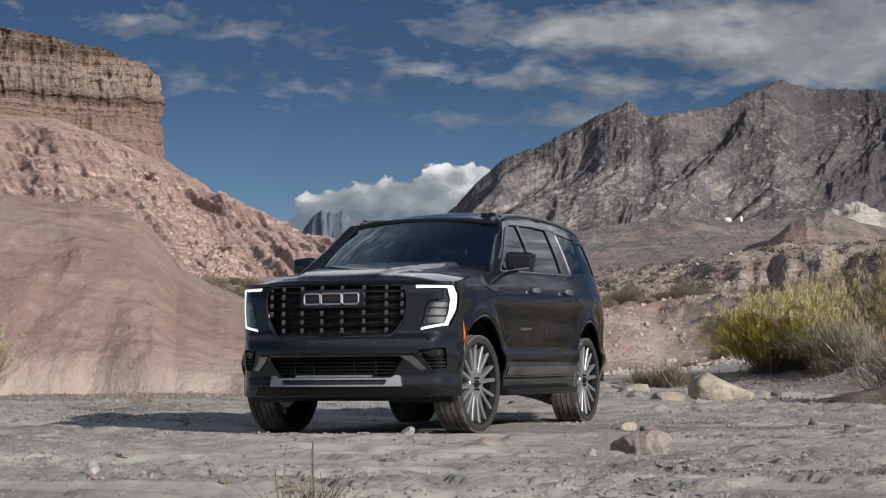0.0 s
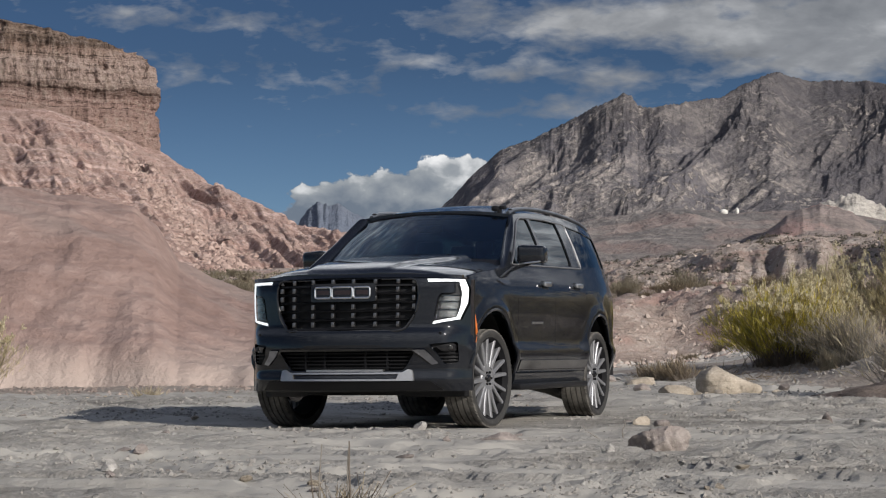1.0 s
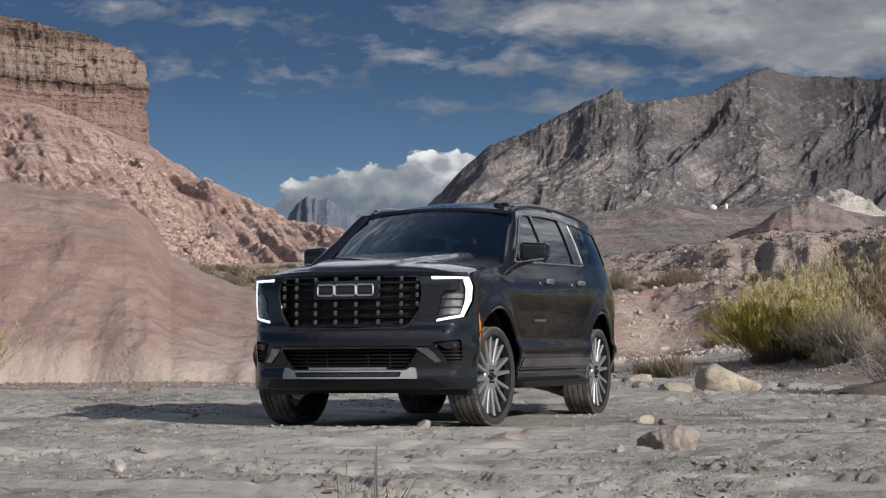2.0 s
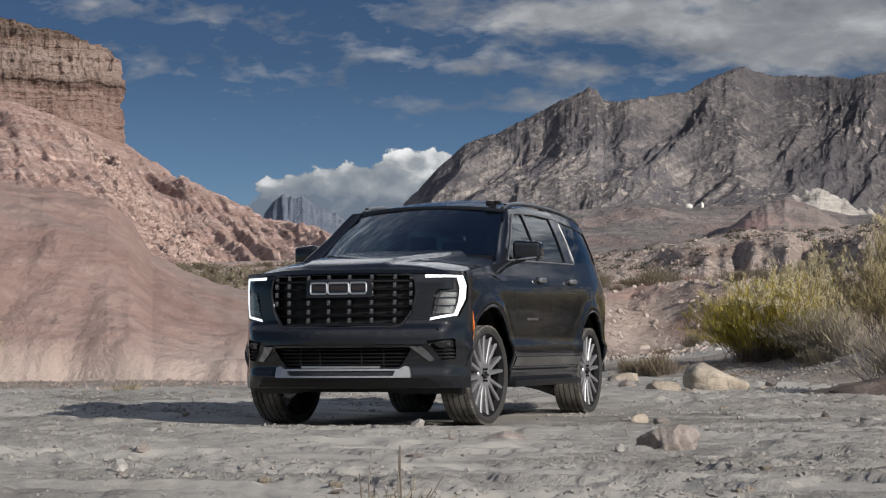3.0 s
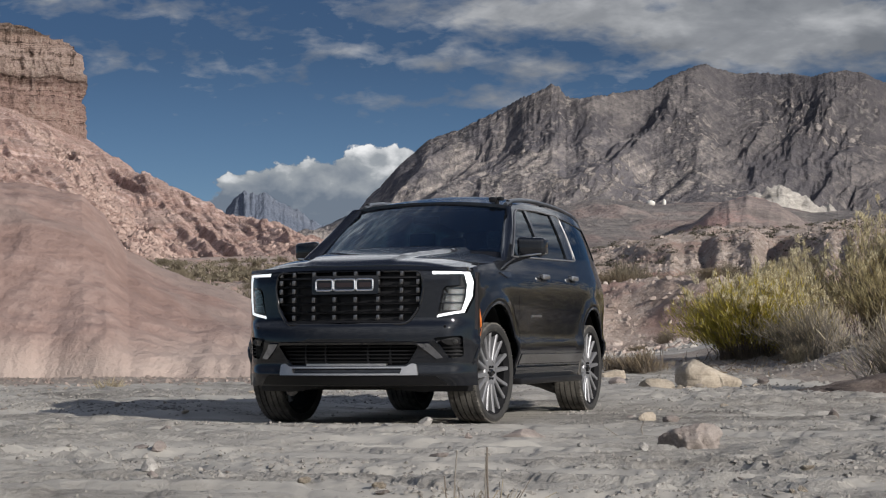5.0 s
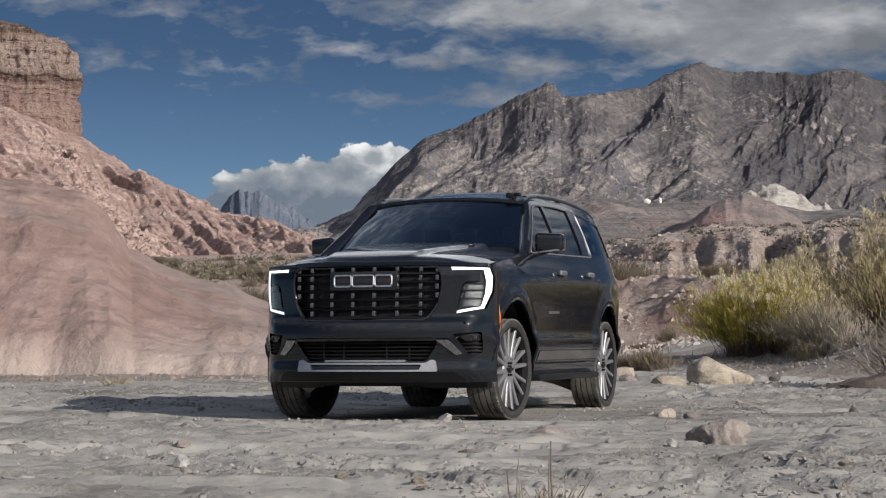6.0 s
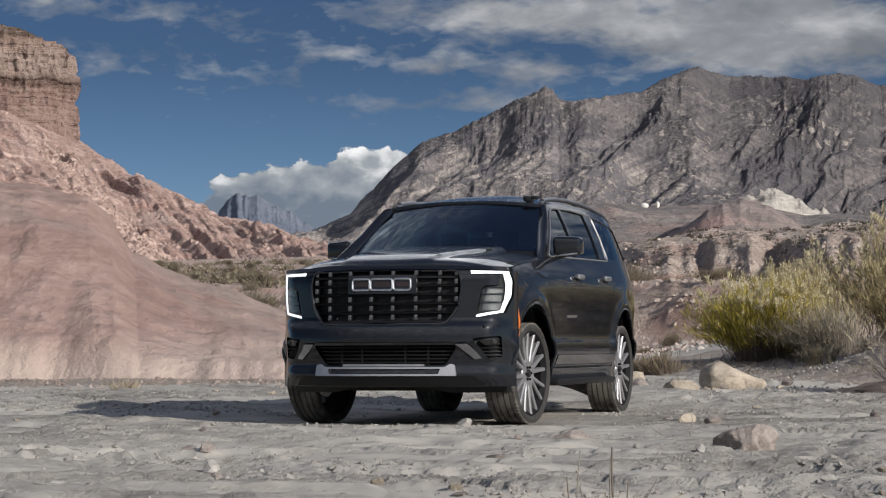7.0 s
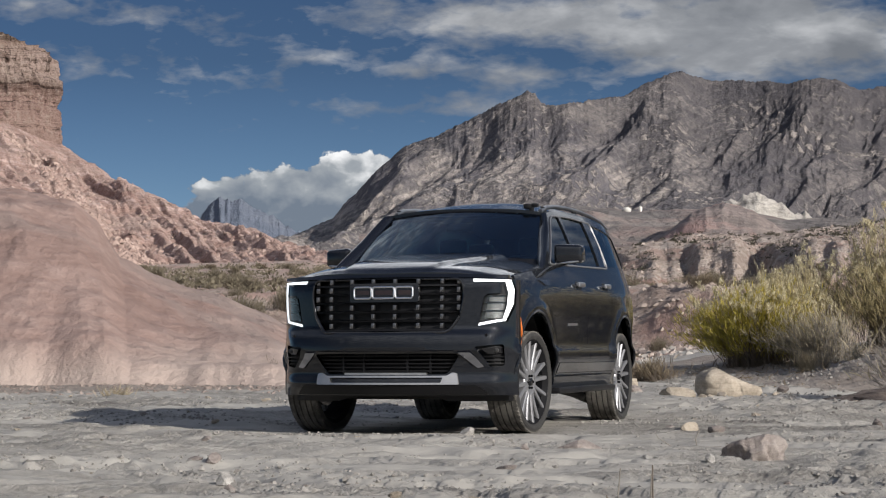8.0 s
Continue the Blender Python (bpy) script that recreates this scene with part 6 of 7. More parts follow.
def speckle_mat(name, dark, light):
    """Stones that differ one from another."""
    m, nt, b = material(name)
    geo = nt.nodes.new("ShaderNodeNewGeometry")
    col = ramp(nt, geo.outputs["Random Per Island"], [(0.0, dark), (0.6, tuple((p + q) / 2 for p, q in zip(dark, light))), (1.0, light)])
    n = noise_tex(nt, coords(nt), 40.0, 4.0, 0.7)
    link(nt, mix(nt, 0.35, col, ramp(nt, n, [(0.3, dark), (0.7, light)])), b.inputs["Base Color"])
    b.inputs["Roughness"].default_value, b.inputs["Specular IOR Level"].default_value = 0.95, 0.2
    return m


PALE_GRIT = speckle_mat("pale_rubble_stone", (0.17, 0.150, 0.134), (0.42, 0.39, 0.355))
TALUS_GRIT = speckle_mat("talus_blocks", (0.19, 0.130, 0.108), (0.47, 0.355, 0.305))
BROWN_GRIT = speckle_mat("brown_bank_rubble", (0.13, 0.10, 0.085), (0.31, 0.255, 0.225))
GRIT = speckle_mat("loose_grit", (0.13, 0.12, 0.108), (0.30, 0.28, 0.255))
PINK_GRIT = speckle_mat("pink_rubble", (0.20, 0.155, 0.13), (0.44, 0.37, 0.325))


def patchy(rnd, count, r_span, d_span, power=1.6, lo=-0.05, hi=0.25):
    """Places on the wash floor, thicker in the scuffed patches."""
    r, d = np.zeros(0), np.zeros(0)
    while len(r) < count:
        dd = d_span[0] + (d_span[1] - d_span[0]) * rnd.rand(count) ** power
        rr = (r_span[0] + (r_span[1] - r_span[0]) * rnd.rand(count)) * (dd + 3)
        x, y = to_world(rr, dd)
        keep = rnd.rand(count) < 0.06 + 0.94 * smooth(lo, hi, fbm(x * 0.5, y * 0.8, 3, 31) + 0.25 * fbm(x * 2.2, y * 3, 3, 33))
        r, d = np.concatenate([r, rr[keep]]), np.concatenate([d, dd[keep]])
    return r[:count], d[:count]


pebble_field("gravel", 17000, lambda g, n: patchy(g, n, (-0.25, 0.25), (7.5, 30)), lambda g, n, d: 0.004 + 0.016 * g.rand(n) ** 3 + 0.0006 * (d - 8), GRIT, "grey grit and pebbles strewn over the wash", 5)
pebble_field("bank_gravel", 3500, lambda g, n: ((-0.30 + 0.27 * g.rand(n)) * 38, 33 + 9 * g.rand(n) ** 0.7), lambda g, n, d: 0.015 + 0.05 * g.rand(n) ** 3.5, BROWN_GRIT, "pinkish brown gravel along the foot of the bank", 6)
pebble_field("rubble", 6500, lambda g, n: (1.5 + 22 * g.rand(n), 58 + 26 * g.rand(n) ** 1.3), lambda g, n, d: 0.025 + 0.16 * g.rand(n) ** 4, PINK_GRIT, "pale broken rubble on the cut bank", 7)
pebble_field("pale_rubble", 800, lambda g, n: (3.6 + 4.8 * g.rand(n) ** 0.9, 54.0 + 12.0 * g.rand(n)), lambda g, n, d: 0.02 + 0.13 * g.rand(n) ** 3.5, PALE_GRIT, "pale grey rubble heaped at the foot of the cut bank", 8)


def on_chute(rnd, n):
    """A stone chute that runs slantwise down the talus and spreads at its foot."""
    d = 770 - 420 * rnd.rand(n)
    s = -0.190 + (770 - d) / 290 * 0.051 + rnd.randn(n) * (0.004 + 0.006 * (770 - d) / 420)
    return s * d, d


def on_talus(rnd, n):
    s, d = -0.21 + 0.17 * rnd.rand(n), 380 + 430 * rnd.rand(n)
    return s * d, d


pebble_field("chute_rubble", 5500, on_chute, lambda g, n, d: 0.22 + 0.95 * g.rand(n) ** 4, TALUS_GRIT, "tan grey blocks in a stone chute on the talus", 9, lambda r, d: talus_height(r / d, d))
pebble_field("talus_rubble", 3000, on_talus, lambda g, n, d: 0.2 + 1.0 * g.rand(n) ** 5, TALUS_GRIT, "loose pinkish blocks strewn over the talus", 10, lambda r, d: talus_height(r / d, d))
pebble_field("hill_rubble", 7000, lambda g, n: (lambda s, d: (s * d, d))(0.02 + 0.22 * g.rand(n), 135 + 90 * g.rand(n) ** 1.3), lambda g, n, d: 0.05 + 0.24 * g.rand(n) ** 4, PINK_GRIT, "broken tan rubble over the badland hill", 11, lambda r, d: badland_height(r / d, d))

# ---------------------------------------------------------------- plants
def leaf_mat(name, dark, light, rough=0.75, tip=None):
    m, nt, b = material(name)
    geo = nt.nodes.new("ShaderNodeNewGeometry")
    col = ramp(nt, geo.outputs["Random Per Island"], [(0.0, dark), (1.0, light)])
    patch = noise_tex(nt, coords(nt), 2.4, 4.0, 0.6)
    col = mix(nt, calc(nt, "MULTIPLY", patch, 0.35), col, tuple(c * 0.75 for c in dark))
    link(nt, col, b.inputs["Base Color"])
    b.inputs["Roughness"].default_value, b.inputs["Specular IOR Level"].default_value = rough, 0.2
    if tip:
        # the ends have gone to seed and paled
        z = nt.nodes.new("ShaderNodeSeparateXYZ")
        link(nt, coords(nt), z.inputs[0])
        h = calc(nt, "MULTIPLY_ADD", patch, 0.7, z.outputs[2])
        col = mix(nt, ramp(nt, h, [(tip[1], (0, 0, 0)), (tip[1] + 0.5, (0.75, 0.75, 0.75))]), col, tip[0])
        link(nt, col, b.inputs["Base Color"])
    # thin leaves let light through
    glow = nt.nodes.new("ShaderNodeBsdfTranslucent")
    link(nt, col, glow.inputs[0])
    both = node(nt, "ShaderNodeMixShader", Fac=0.5)
    link(nt, b.outputs[0], both.inputs[1])
    link(nt, glow.outputs[0], both.inputs[2])
    link(nt, both.outputs[0], nt.nodes["Material Output"].inputs[0])
    return m


STEM = leaf_mat("grey_brown_stem", (0.15, 0.12, 0.095), (0.28, 0.235, 0.19))
PALE_STEM = leaf_mat("bleached_twig", (0.24, 0.21, 0.18), (0.42, 0.38, 0.33))
GREEN = leaf_mat("yellow_green_leaf", (0.33, 0.285, 0.045), (0.60, 0.49, 0.12), tip=((0.62, 0.50, 0.24), 1.40))
OLIVE = leaf_mat("olive_leaf", (0.34, 0.29, 0.15), (0.56, 0.475, 0.29), tip=((0.60, 0.52, 0.34), 1.0))
KHAKI = leaf_mat("khaki_leaf", (0.42, 0.36, 0.24), (0.62, 0.54, 0.39))
DARK_BRUSH = leaf_mat("dark_brush_leaf", (0.06, 0.055, 0.04), (0.13, 0.115, 0.085))
DUSKY = leaf_mat("dusky_sage_leaf", (0.17, 0.145, 0.10), (0.31, 0.27, 0.195))
RUST = leaf_mat("tan_brown_leaf", (0.15, 0.115, 0.078), (0.31, 0.25, 0.17))
FLUFF = leaf_mat("cream_seed_head", (0.46, 0.40, 0.25), (0.72, 0.65, 0.47))
STRAW = leaf_mat("dry_straw", (0.30, 0.25, 0.17), (0.54, 0.46, 0.33))


def strips(paths, width, taper=0.4):
    """Three-sided stems along many short paths at once: paths (n, k, 3)."""
    n, k, _ = paths.shape
    side = np.array([(math.cos(a), math.sin(a), 0) for a in (0, 2.094, 4.189)])
    w = width[:, None] * np.linspace(1, taper, k)[None]
    v = paths[:, :, None, :] + side[None, None] * w[:, :, None, None]
    base = (np.arange(n) * k * 3)[:, None, None]
    i, j = np.meshgrid(np.arange(k - 1), np.arange(3), indexing="ij")
    q = np.stack([i * 3 + j, i * 3 + (j + 1) % 3, (i + 1) * 3 + (j + 1) % 3, (i + 1) * 3 + j], -1).reshape(1, -1, 4)
    return v.reshape(-1, 3), (q + base).reshape(-1, 4)


def mesh_of(name, verts, faces, mat, parent, label=""):
    me = bpy.data.meshes.new(name)
    me.from_pydata(verts.tolist(), [], faces.tolist())
    me.materials.append(mat)
    ob = new(name, me)
    ob.parent = parent
    return tagged(ob, label)


def blades(points, dirs, length, width, rnd):
    """Small leaves: one narrow bent quad pair each."""
    n = len(points)
    up = dirs + rnd.normal(0, 0.45, (n, 3))
    up /= np.linalg.norm(up, axis=1)[:, None] + 1e-9
    side = np.cross(up, rnd.normal(0, 1, (n, 3)))
    side /= np.linalg.norm(side, axis=1)[:, None] + 1e-9
    a, b = points - side * width[:, None], points + side * width[:, None]
    m = points + up * length[:, None] * 0.55
    c, d = m + side * width[:, None] * 0.9, m - side * width[:, None] * 0.9
    e = points + up * length[:, None] + rnd.normal(0, 0.12, (n, 3)) * length[:, None]
    v = np.stack([a, b, c, d, e], 1).reshape(-1, 3)
    o = np.arange(n) * 5
    f = [(i, i + 1, i + 2, i + 3) for i in o] + [(i + 3, i + 2, i + 4) for i in o]
    return v, f


def build_bush(name, seed, radius, height, stems, leaf, leaf_n, label, category="bush", tips=None, tip_n=0, stem_mat=None, spread=1.0, leaf_from=0.25, lean=(0, 0), leaf_len=0.13):
    """A desert bush: many stems fanning from the crown, leaves along them, seed heads at the ends."""
    rnd = np.random.RandomState(seed)
    bush = tagged(new(name), label, category)
    k = 6
    # stems grow in clumps of uneven height
    clumps = max(7, stems // 38)
    own = rnd.randint(0, clumps, stems)
    az = rnd.uniform(0, 2 * math.pi, clumps)[own] + rnd.normal(0, 0.16, stems)
    out = np.clip(np.sqrt(rnd.rand(clumps))[own] + rnd.normal(0, 0.10, stems), 0, 1.1)
    tall = height * (1 - 0.45 * out**2) * rnd.uniform(0.74, 1.16, clumps)[own] * rnd.uniform(0.74, 1.06, stems)
    reach = radius * out * spread * rnd.uniform(0.8, 1.1, stems) * (1 + 0.22 * fbm(np.cos(az) * 2.2, np.sin(az) * 2.2 + 3, 3, seed + 9))
    t = np.linspace(0, 1, k)[None]
    root = 0.22 * radius * rnd.normal(0, 1, (stems, 2))
    hr = reach[:, None] * (0.35 * t + 0.65 * t**1.6)
    wob = np.cumsum(rnd.normal(0, 0.035 * height, (stems, k, 3)), axis=1) * t[..., None]
    p = np.stack([root[:, :1] + hr * np.cos(az)[:, None] + lean[0] * t**2, root[:, 1:] + hr * np.sin(az)[:, None] + lean[1] * t**2, -0.06 + tall[:, None] * t**0.85], -1) + wob
    v, f = strips(p, rnd.uniform(0.004, 0.010, stems), 0.35)
    tagged(mesh_of("branchwork", v, f, stem_mat or STEM, bush), kind="stuff")
    if leaf_n:
        i = rnd.randint(0, stems, leaf_n)
        u = leaf_from + (1 - leaf_from) * rnd.rand(leaf_n) ** 0.8
        j = np.minimum((u * (k - 1)).astype(int), k - 2)
        w = (u * (k - 1) - j)[:, None]
        a, b = p[i, j], p[i, j + 1]
        pts = a * (1 - w) + b * w + rnd.normal(0, 0.032, (leaf_n, 3))
        dirs = (b - a) / (np.linalg.norm(b - a, axis=1)[:, None] + 1e-9) + np.array([0, 0, 1.0])
        v, f = blades(pts, dirs, leaf_len * rnd.uniform(0.6, 1.5, leaf_n), rnd.uniform(0.0028, 0.0066, leaf_n), rnd)
        me = bpy.data.meshes.new("leaves")
        me.from_pydata(v.tolist(), [], f)
        me.materials.append(leaf)
        ob = tagged(new("foliage", me), kind="stuff")
        ob.parent = bush
    if tip_n:
        i = np.argsort(tall)[::-1][: max(8, stems // 2)][rnd.randint(0, max(8, stems // 2), tip_n)]
        ends = p[i, -1] + rnd.normal(0, 0.03, (tip_n, 3))
        many = 18
        pts = np.repeat(ends, many, 0) + rnd.normal(0, 1, (tip_n * many, 3)) * np.array([0.020, 0.020, 0.032])
        v, f = blades(pts, np.tile([0, 0, 1.0], (len(pts), 1)), rnd.uniform(0.03, 0.065, len(pts)), rnd.uniform(0.005, 0.010, len(pts)), rnd)
        me = bpy.data.meshes.new("seed_heads")
        me.from_pydata(v.tolist(), [], f)
        me.materials.append(tips)
        ob = tagged(new("bloom", me), kind="stuff")
        ob.parent = bush
        tagged(ob, "cream fluffy seed heads")
    return bush


def plant(bush, r, d, turn=0.0, scale=1.0, sink=0.0):
    bush.matrix_basis = Matrix.Translation(ground_at(r, d) - Vector((0, 0, sink))) @ Matrix.Rotation(turn, 4, "Z") @ Matrix.Scale(scale, 4)
    return bush


plant(build_bush("rabbitbrush", 1, 1.0, 1.40, 950, GREEN, 20000, "yellow-green rabbitbrush with cream seed heads", tips=FLUFF, tip_n=620), 5.40, 36.0)
plant(build_bush("rabbitbrush", 2, 0.80, 1.42, 700, OLIVE, 14000, "khaki rabbitbrush with cream seed heads", tips=FLUFF, tip_n=420), 6.05, 36.9)
plant(build_bush("rabbitbrush", 3, 0.95, 1.62, 800, KHAKI, 17000, "tall khaki rabbitbrush gone to seed", tips=FLUFF, tip_n=560), 6.55, 37.6)
plant(build_bush("rabbitbrush", 4, 1.35, 1.90, 1000, OLIVE, 24000, "large olive rabbitbrush with cream seed heads", tips=FLUFF, tip_n=560), 8.2, 37.0)
plant(build_bush("rabbitbrush", 5, 1.3, 1.8, 800, OLIVE, 7000, "large olive rabbitbrush with cream seed heads", tips=FLUFF, tip_n=480), 10.0, 38.0)
plant(build_bush("dry_bush", 6, 0.95, 0.85, 700, KHAKI, 1800, "grey-brown dry brush with drooping twigs", stem_mat=PALE_STEM, lean=(-0.2, 0.0)), 6.35, 34.8)
plant(build_bush("dry_bush", 7, 0.85, 0.95, 900, KHAKI, 900, "bare bleached desert shrub on a sand mound", stem_mat=PALE_STEM, spread=1.1), 5.45, 24.0)
plant(build_bush("dry_bush", 8, 0.9, 0.95, 600, KHAKI, 900, "bare bleached desert shrub on a sand mound", stem_mat=PALE_STEM), 8.3, 32.2)
plant(build_bush("dry_bush", 9, 0.50, 0.32, 260, RUST, 700, "low tan dry shrub beside a boulder", stem_mat=STEM), 3.20, 32.6)
plant(build_bush("dry_bush", 10, 0.30, 0.30, 160, RUST, 400, "low tan dry shrub beside a boulder", stem_mat=STEM), 2.80, 33.2)
plant(build_bush("grass_tuft", 11, 0.16, 0.36, 160, STRAW, 260, "pale straw-coloured grass tuft", "grass", stem_mat=STRAW, leaf_len=0.12), 5.63, 32.7)
for k, (r, d) in enumerate(((6.1, 31.6), (5.9, 32.6), (6.6, 33.4), (7.3, 30.2))):
    plant(build_bush("grass_tuft", 20 + k, 0.10, 0.26, 60, STRAW, 60, "thin dry grass tuft", "grass", stem_mat=PALE_STEM), r, d)
plant(build_bush("rabbitbrush", 12, 0.75, 1.55, 520, OLIVE, 5200, "yellowish rabbitbrush in front of a rock bank", tips=FLUFF, tip_n=240), -9.5, 38.0)
plant(build_bush("dry_bush", 13, 0.30, 0.08, 90, STRAW, 160, "low dry brush on gravel", stem_mat=STEM), -5.1, 31.5)


def build_mound(r, d, size, seed):
    """A low heap of brown earth caught among the roots of the brush."""
    bm = bmesh.new()
    bmesh.ops.create_icosphere(bm, subdivisions=5, radius=1.0)
    off = Vector((seed * 3.1, 2.0, 5.0))
    for v in bm.verts:
        v.co *= 1 + 0.22 * noise.noise(v.co * 1.6 + off) + 0.09 * noise.noise(v.co * 4 + off) + 0.05 * noise.noise(v.co * 11 + off) + 0.03 * noise.noise(v.co * 27 + off)
        v.co = Vector((v.co.x * size[0], v.co.y * size[1], v.co.z * size[2]))
        v.co.z *= 0.62 + 0.38 * float(smooth(-0.9, 0.3, v.co.x / size[0]))
    ob = part("earth_mound", bm, MAT_EARTH, None, "low brown earth mound under bare brush", 60)
    ob.matrix_basis = Matrix.Translation(ground_at(r, d) - Vector((0, 0, size[2] * 0.30)))
    tagged(ob, category="mound")


build_mound(5.05, 22.5, (1.45, 0.75, 0.36), 4)


# Brush out of view, added to shade the terrace and darken the door reflections.
UNSEEN_BRUSH = ((9.4, 27.6, 0.7), (10.8, 25.4, 5.5), (8.6, 30.4, 3.6), (12.0, 36.5, 4.0), (13.6, 38.5, 1.2), (14.8, 35.0, 2.2), (16.5, 37.5, 5.1), (18.4, 36.0, 3.3), (20.5, 38.5, 0.4), (22.5, 36.5, 2.9), (25.0, 38.0, 1.8))
unseen_bush = build_bush("rabbitbrush", 30, 1.4, 2.1, 700, OLIVE, 8000, "large olive rabbitbrush with cream seed heads", tips=FLUFF, tip_n=300)
for k, (r, d, turn) in enumerate(UNSEEN_BRUSH):
    plant(unseen_bush if not k else copy_thing(unseen_bush, Matrix.Identity(4)), r, d, turn, 1.0 + 0.08 * (k % 3))


def build_twig(name, pts, r0, label, mat=None):
    ob = part(name, tube(pts, r0, 6, taper=lambda t: 1 - 0.65 * t), mat or PALE_STEM, None, label, 60)
    return tagged(ob, category="twig")


def curl(r, d, steps_):
    """A pale root that lifts off the sand; steps in metres."""
    p = ground_at(r, d)
    pts = [p]
    for dx, dz in steps_:
        p = p + ACROSS * dx + Vector((0, 0, dz))
        pts.append(p)
    return pts


build_twig("dry_root", curl(1.10, 14.6, [(0.05, 0.01), (0.10, -0.005), (0.08, 0.0), (0.10, 0.004)]), 0.005, "pale dry root lying on sand")
build_twig("dry_root", curl(1.26, 14.6, [(-0.01, 0.06), (0.025, 0.05), (-0.01, 0.05)]), 0.005, "pale curled dry root sticking up")
build_twig("dry_root", curl(1.10, 14.6, [(-0.06, 0.04), (-0.05, 0.03), (-0.02, 0.05)]), 0.004, "pale curled dry root sticking up")
build_twig("dry_root", curl(5.6, 26.0, [(0.15, 0.04), (0.14, 0.03), (0.10, 0.0)]), 0.012, "pale dry stick beside a mound")


def build_stalks():
    """Broken dry stalks close to the track."""
    rnd = random.Random(9)
    plant_ob = tagged(new("dry_plant"), "broken reddish-brown dry stalks in the sand", "plant")
    p0 = ground_at(-0.13, 6.1)
    plant_ob.location = p0
    mats = (PALE_STEM, STEM, STRAW)
    for k in range(44):
        h = rnd.uniform(0.10, 0.245)
        a, lean = rnd.uniform(0, 6.28), rnd.uniform(0.02, 0.13)
        base = Vector((rnd.uniform(-0.07, 0.09), rnd.uniform(-0.03, 0.03), -0.01))
        pts = [base + Vector((math.cos(a) * lean * t * t + rnd.uniform(-0.004, 0.004), math.sin(a) * lean * t * t, h * t)) for t in (0, 0.3, 0.6, 1)]
        part("stalk", tube(pts, rnd.uniform(0.0016, 0.003), 5, taper=lambda t: 1 - 0.5 * t), mats[k % 3], plant_ob)
    for k in range(50):
        # a tangle of thin bent stems
        h = rnd.uniform(0.16, 0.24)
        base = Vector((rnd.gauss(0.03, 0.06), rnd.uniform(-0.03, 0.03), -0.01))
        out = Vector((rnd.gauss(0, 0.05), rnd.gauss(0, 0.03), 0))
        pts = [base + out * t * t + Vector((rnd.uniform(-0.008, 0.008), 0, h * (t - 0.12 * t**3))) for t in (0, 0.35, 0.6, 0.8, 1)]
        part("stalk", tube(pts, rnd.uniform(0.0015, 0.003), 5, taper=lambda t: 1 - 0.5 * t), mats[k % 3], plant_ob)
    for x, top, lean, w, m in ((0.035, 0.325, 0.002, 0.0034, STEM), (0.022, 0.30, 0.012, 0.0036, PALE_STEM), (-0.085, 0.315, 0.030, 0.0028, PALE_STEM), (-0.075, 0.24, -0.02, 0.003, STEM)):
        pts = [Vector((x + lean * t, 0, top * t)) for t in (-0.05, 0.25, 0.5, 0.75, 1)]
        pts[2].x += 0.004
        part("tall_stalk", tube(pts, w, 6, taper=lambda t: 1 - 0.4 * t), m, plant_ob)


build_stalks()


def litter_field():
    """Dead twigs and leaf litter under the brush."""
    rnd = np.random.RandomState(12)
    n = 2600
    d = 27.5 + 10 * rnd.rand(n)
    r = 3.6 + 7.5 * rnd.rand(n) + 0.1 * (d - 30)
    keep = rnd.rand(n) < 0.15 + 0.85 * smooth(-0.1, 0.3, fbm(r * 0.8, d * 0.8, 3, 55) + 0.04 * (d - 31))
    r, d = r[keep], d[keep]
    x, y = to_world(r, d)
    z = ground_height(r, d) + 0.005
    c = np.stack([x, y, z], -1)
    dirs = np.stack([rnd.normal(0, 1, len(c)), rnd.normal(0, 1, len(c)), np.abs(rnd.normal(0.25, 0.4, len(c)))], -1)
    v, f = blades(c, dirs, rnd.uniform(0.04, 0.20, len(c)), rnd.uniform(0.003, 0.009, len(c)), rnd)
    me = bpy.data.meshes.new("twig_litter")
    me.from_pydata(v.tolist(), [], f)
    me.materials.append(RUST)
    tagged(new("twig_litter", me), "brown dead twigs littering the sand under the brush", "twigs", kind="stuff")


litter_field()
pebble_field("terrace_gravel", 2500, lambda g, n: (3.0 + 7.5 * g.rand(n), 26 + 10 * g.rand(n)), lambda g, n, d: 0.008 + 0.035 * g.rand(n) ** 3, GRIT, "grey gravel on the brushy terrace", 15)


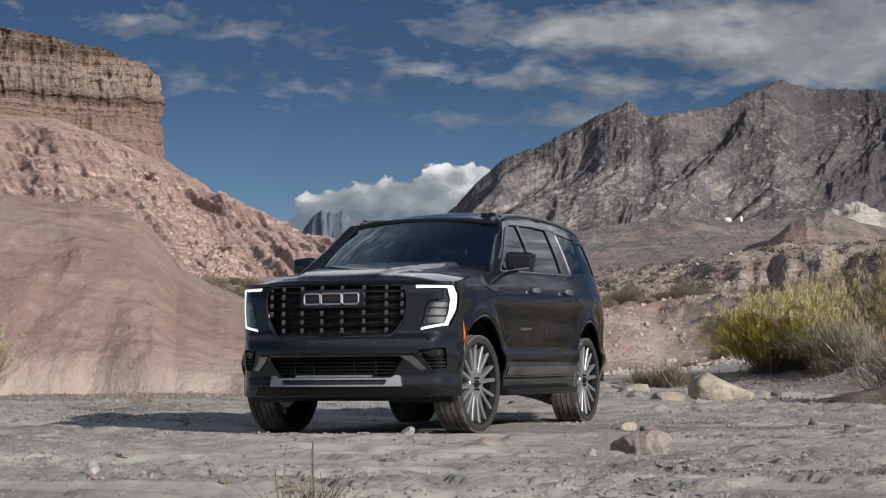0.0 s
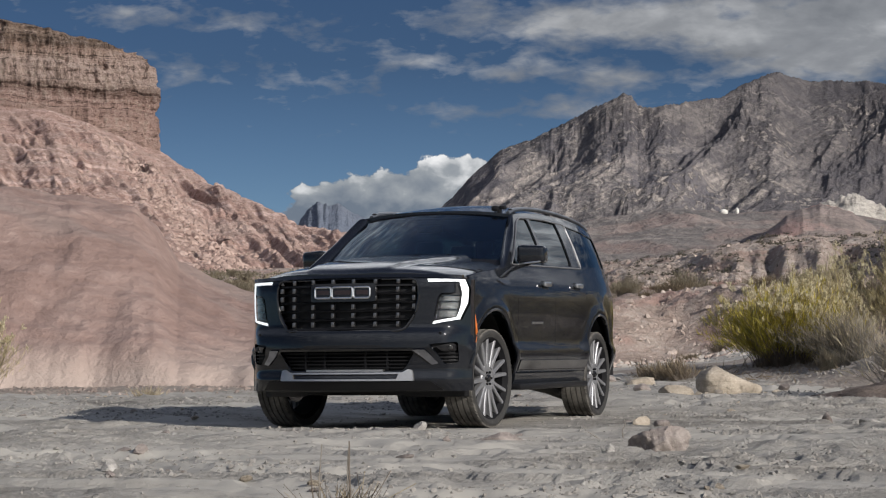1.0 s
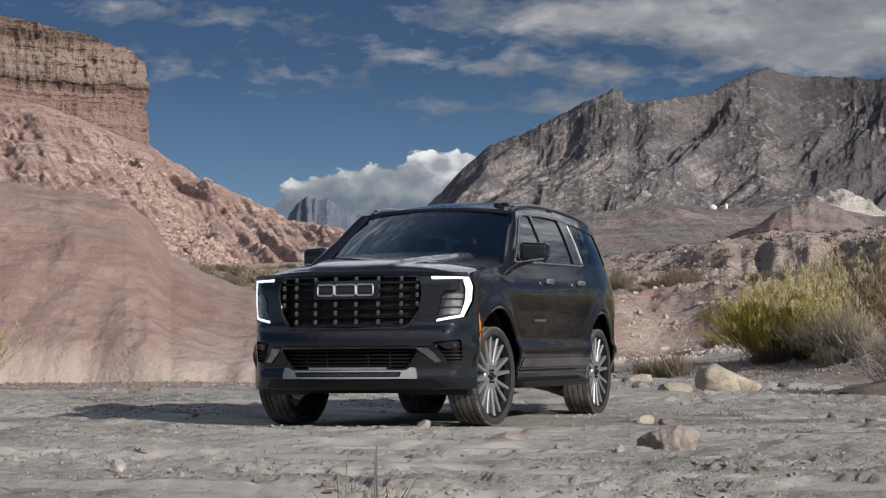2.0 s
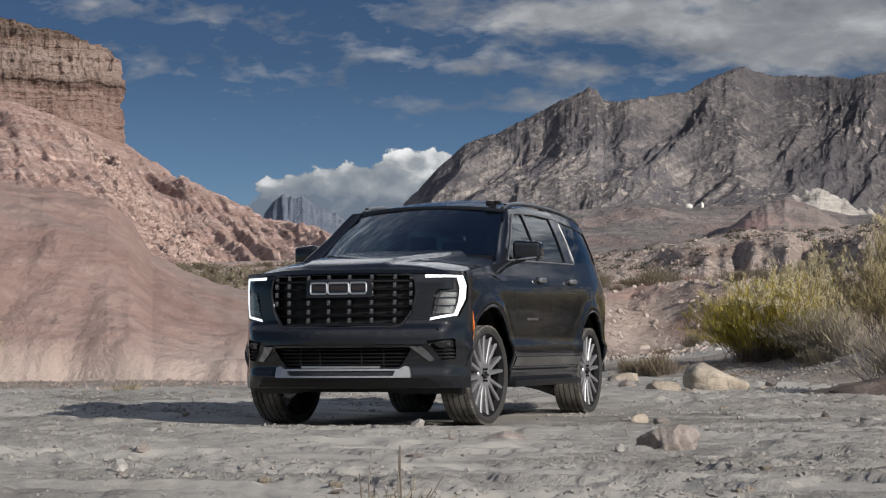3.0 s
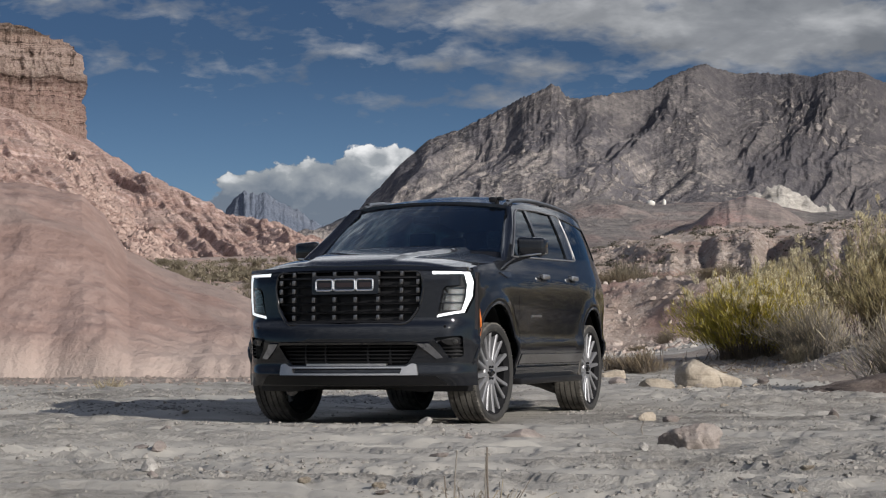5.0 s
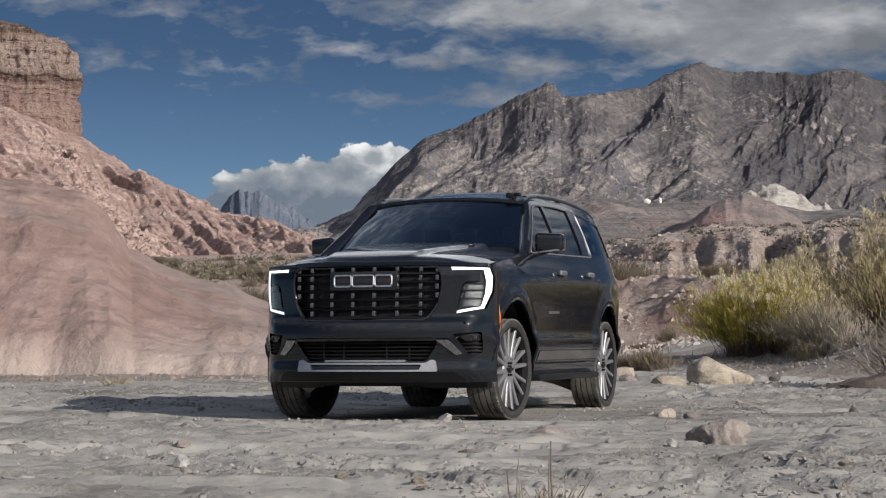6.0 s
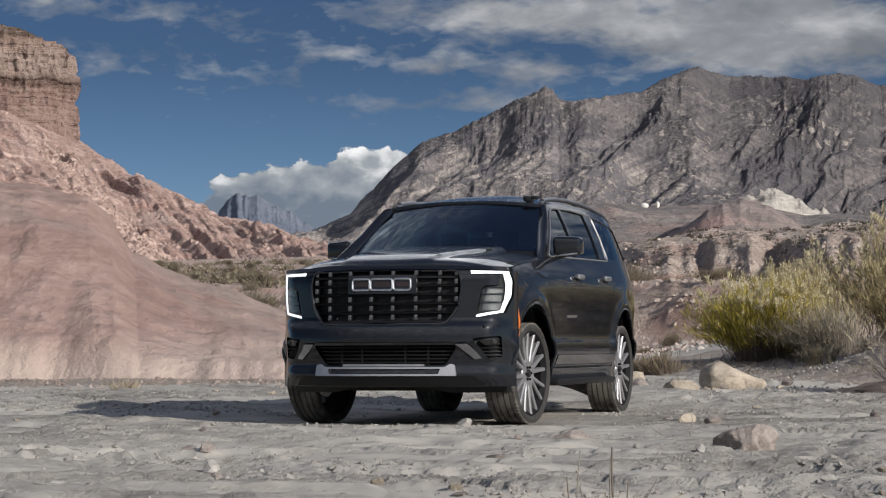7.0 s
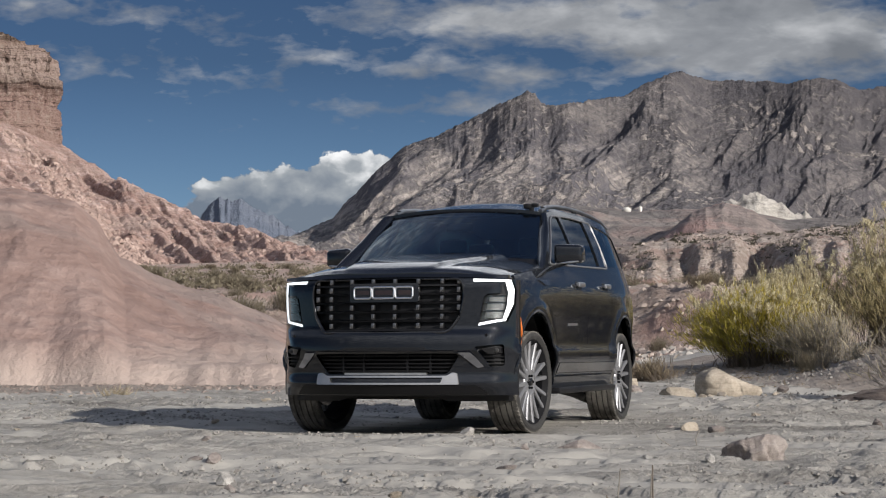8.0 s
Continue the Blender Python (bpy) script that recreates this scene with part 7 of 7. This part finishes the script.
def scatter_shrubs():
    """Sage and brush over the flats and the valley, copies of a few bushes."""
    kinds = [build_bush("sagebrush", 40, 0.55, 0.55, 220, DUSKY, 1500, "dusky sagebrush on the stony flats"), build_bush("sagebrush", 41, 0.6, 0.6, 220, RUST, 1300, "straw-coloured brush on the stony flats"),
             build_bush("sagebrush", 42, 0.6, 0.7, 240, DUSKY, 1600, "olive brush on the stony flats"), build_bush("sagebrush", 43, 0.6, 0.42, 220, DUSKY, 1100, "grey low brush on the stony flats", stem_mat=PALE_STEM)]
    used = [0] * 4
    rnd = random.Random(4)

    def put(k, r, d, s):
        at = Matrix.Translation(ground_at(r, d) - Vector((0, 0, 0.05))) @ Matrix.Rotation(rnd.uniform(0, 6.28), 4, "Z")
        ob = kinds[k] if not used[k] else copy_thing(kinds[k], Matrix.Identity(4))
        ob.matrix_basis = at @ Matrix.Scale(s, 4)
        tagged(ob, group="brush on the flats")
        used[k] += 1

    for _ in range(90):
        d = rnd.uniform(74, 150)
        put(rnd.choice((0, 1, 1, 3, 2)), rnd.uniform(0.03, 0.24) * d, d, rnd.uniform(0.7, 1.7))
    for _ in range(70):
        d = rnd.uniform(70, 250)
        put(rnd.choice((0, 0, 2, 2, 3, 1)), rnd.uniform(-0.17, -0.035) * d, d, rnd.uniform(0.7, 1.8))
    for r, d, k, s in ((7.2, 63.5, 2, 0.7), (9.3, 70.0, 1, 0.9), (5.9, 60.5, 1, 0.5), (-3.4, 44.5, 1, 1.1), (-3.0, 47, 3, 1.3), (-3.9, 50, 1, 1.4), (-2.2, 46, 1, 0.8), (-4.2, 56, 3, 1.5), (-2.8, 54, 1, 1.3)):
        put(k, r, d, s)


scatter_shrubs()


def brush_field(name, count, where, height, mat, label, seed):
    """Far brush past counting, as small tufts of blades."""
    rnd = np.random.RandomState(seed)
    x, y, z, s = where(rnd, count)
    many = 28
    c = np.repeat(np.stack([x, y, z], -1), many, 0)
    ss = np.repeat(s, many)
    o = rnd.normal(0, 0.40, (count * many, 3)) * ss[:, None]
    o[:, 2] = np.abs(o[:, 2]) * 0.6
    v, f = blades(c + o, o / (ss[:, None] + 1e-9) + np.array([0, 0, 0.5]), ss * 0.25, ss * 0.09, rnd)
    me = bpy.data.meshes.new(name)
    me.from_pydata(v.tolist(), [], f)
    me.materials.append(mat)
    return tagged(new(name, me), label, "brush", kind="stuff")


def on_badland(rnd, n):
    s, d = rnd.uniform(0.03, 0.32, n), rnd.uniform(150, 245, n)
    x, y = to_world(s * d, d)
    return x, y, badland_height(s, d) + 0.05, 0.18 + 0.42 * rnd.rand(n) ** 2.5


def on_valley(rnd, n):
    s, d = rnd.uniform(-0.19, -0.02, n), rnd.uniform(110, 330, n)
    x, y = to_world(s * d, d)
    return x, y, np.maximum(ground_height(s * d, d), talus_height(s, d) * (d > 272)) + 0.1, 0.35 + 0.8 * rnd.rand(n) ** 1.5


brush_field("badland_brush", 1900, on_badland, 1.0, DARK_BRUSH, "sparse dark brush dotted over the badland hills", 3)
brush_field("valley_brush", 360, on_valley, 1.0, DUSKY, "band of dusky olive brush in the valley", 8)
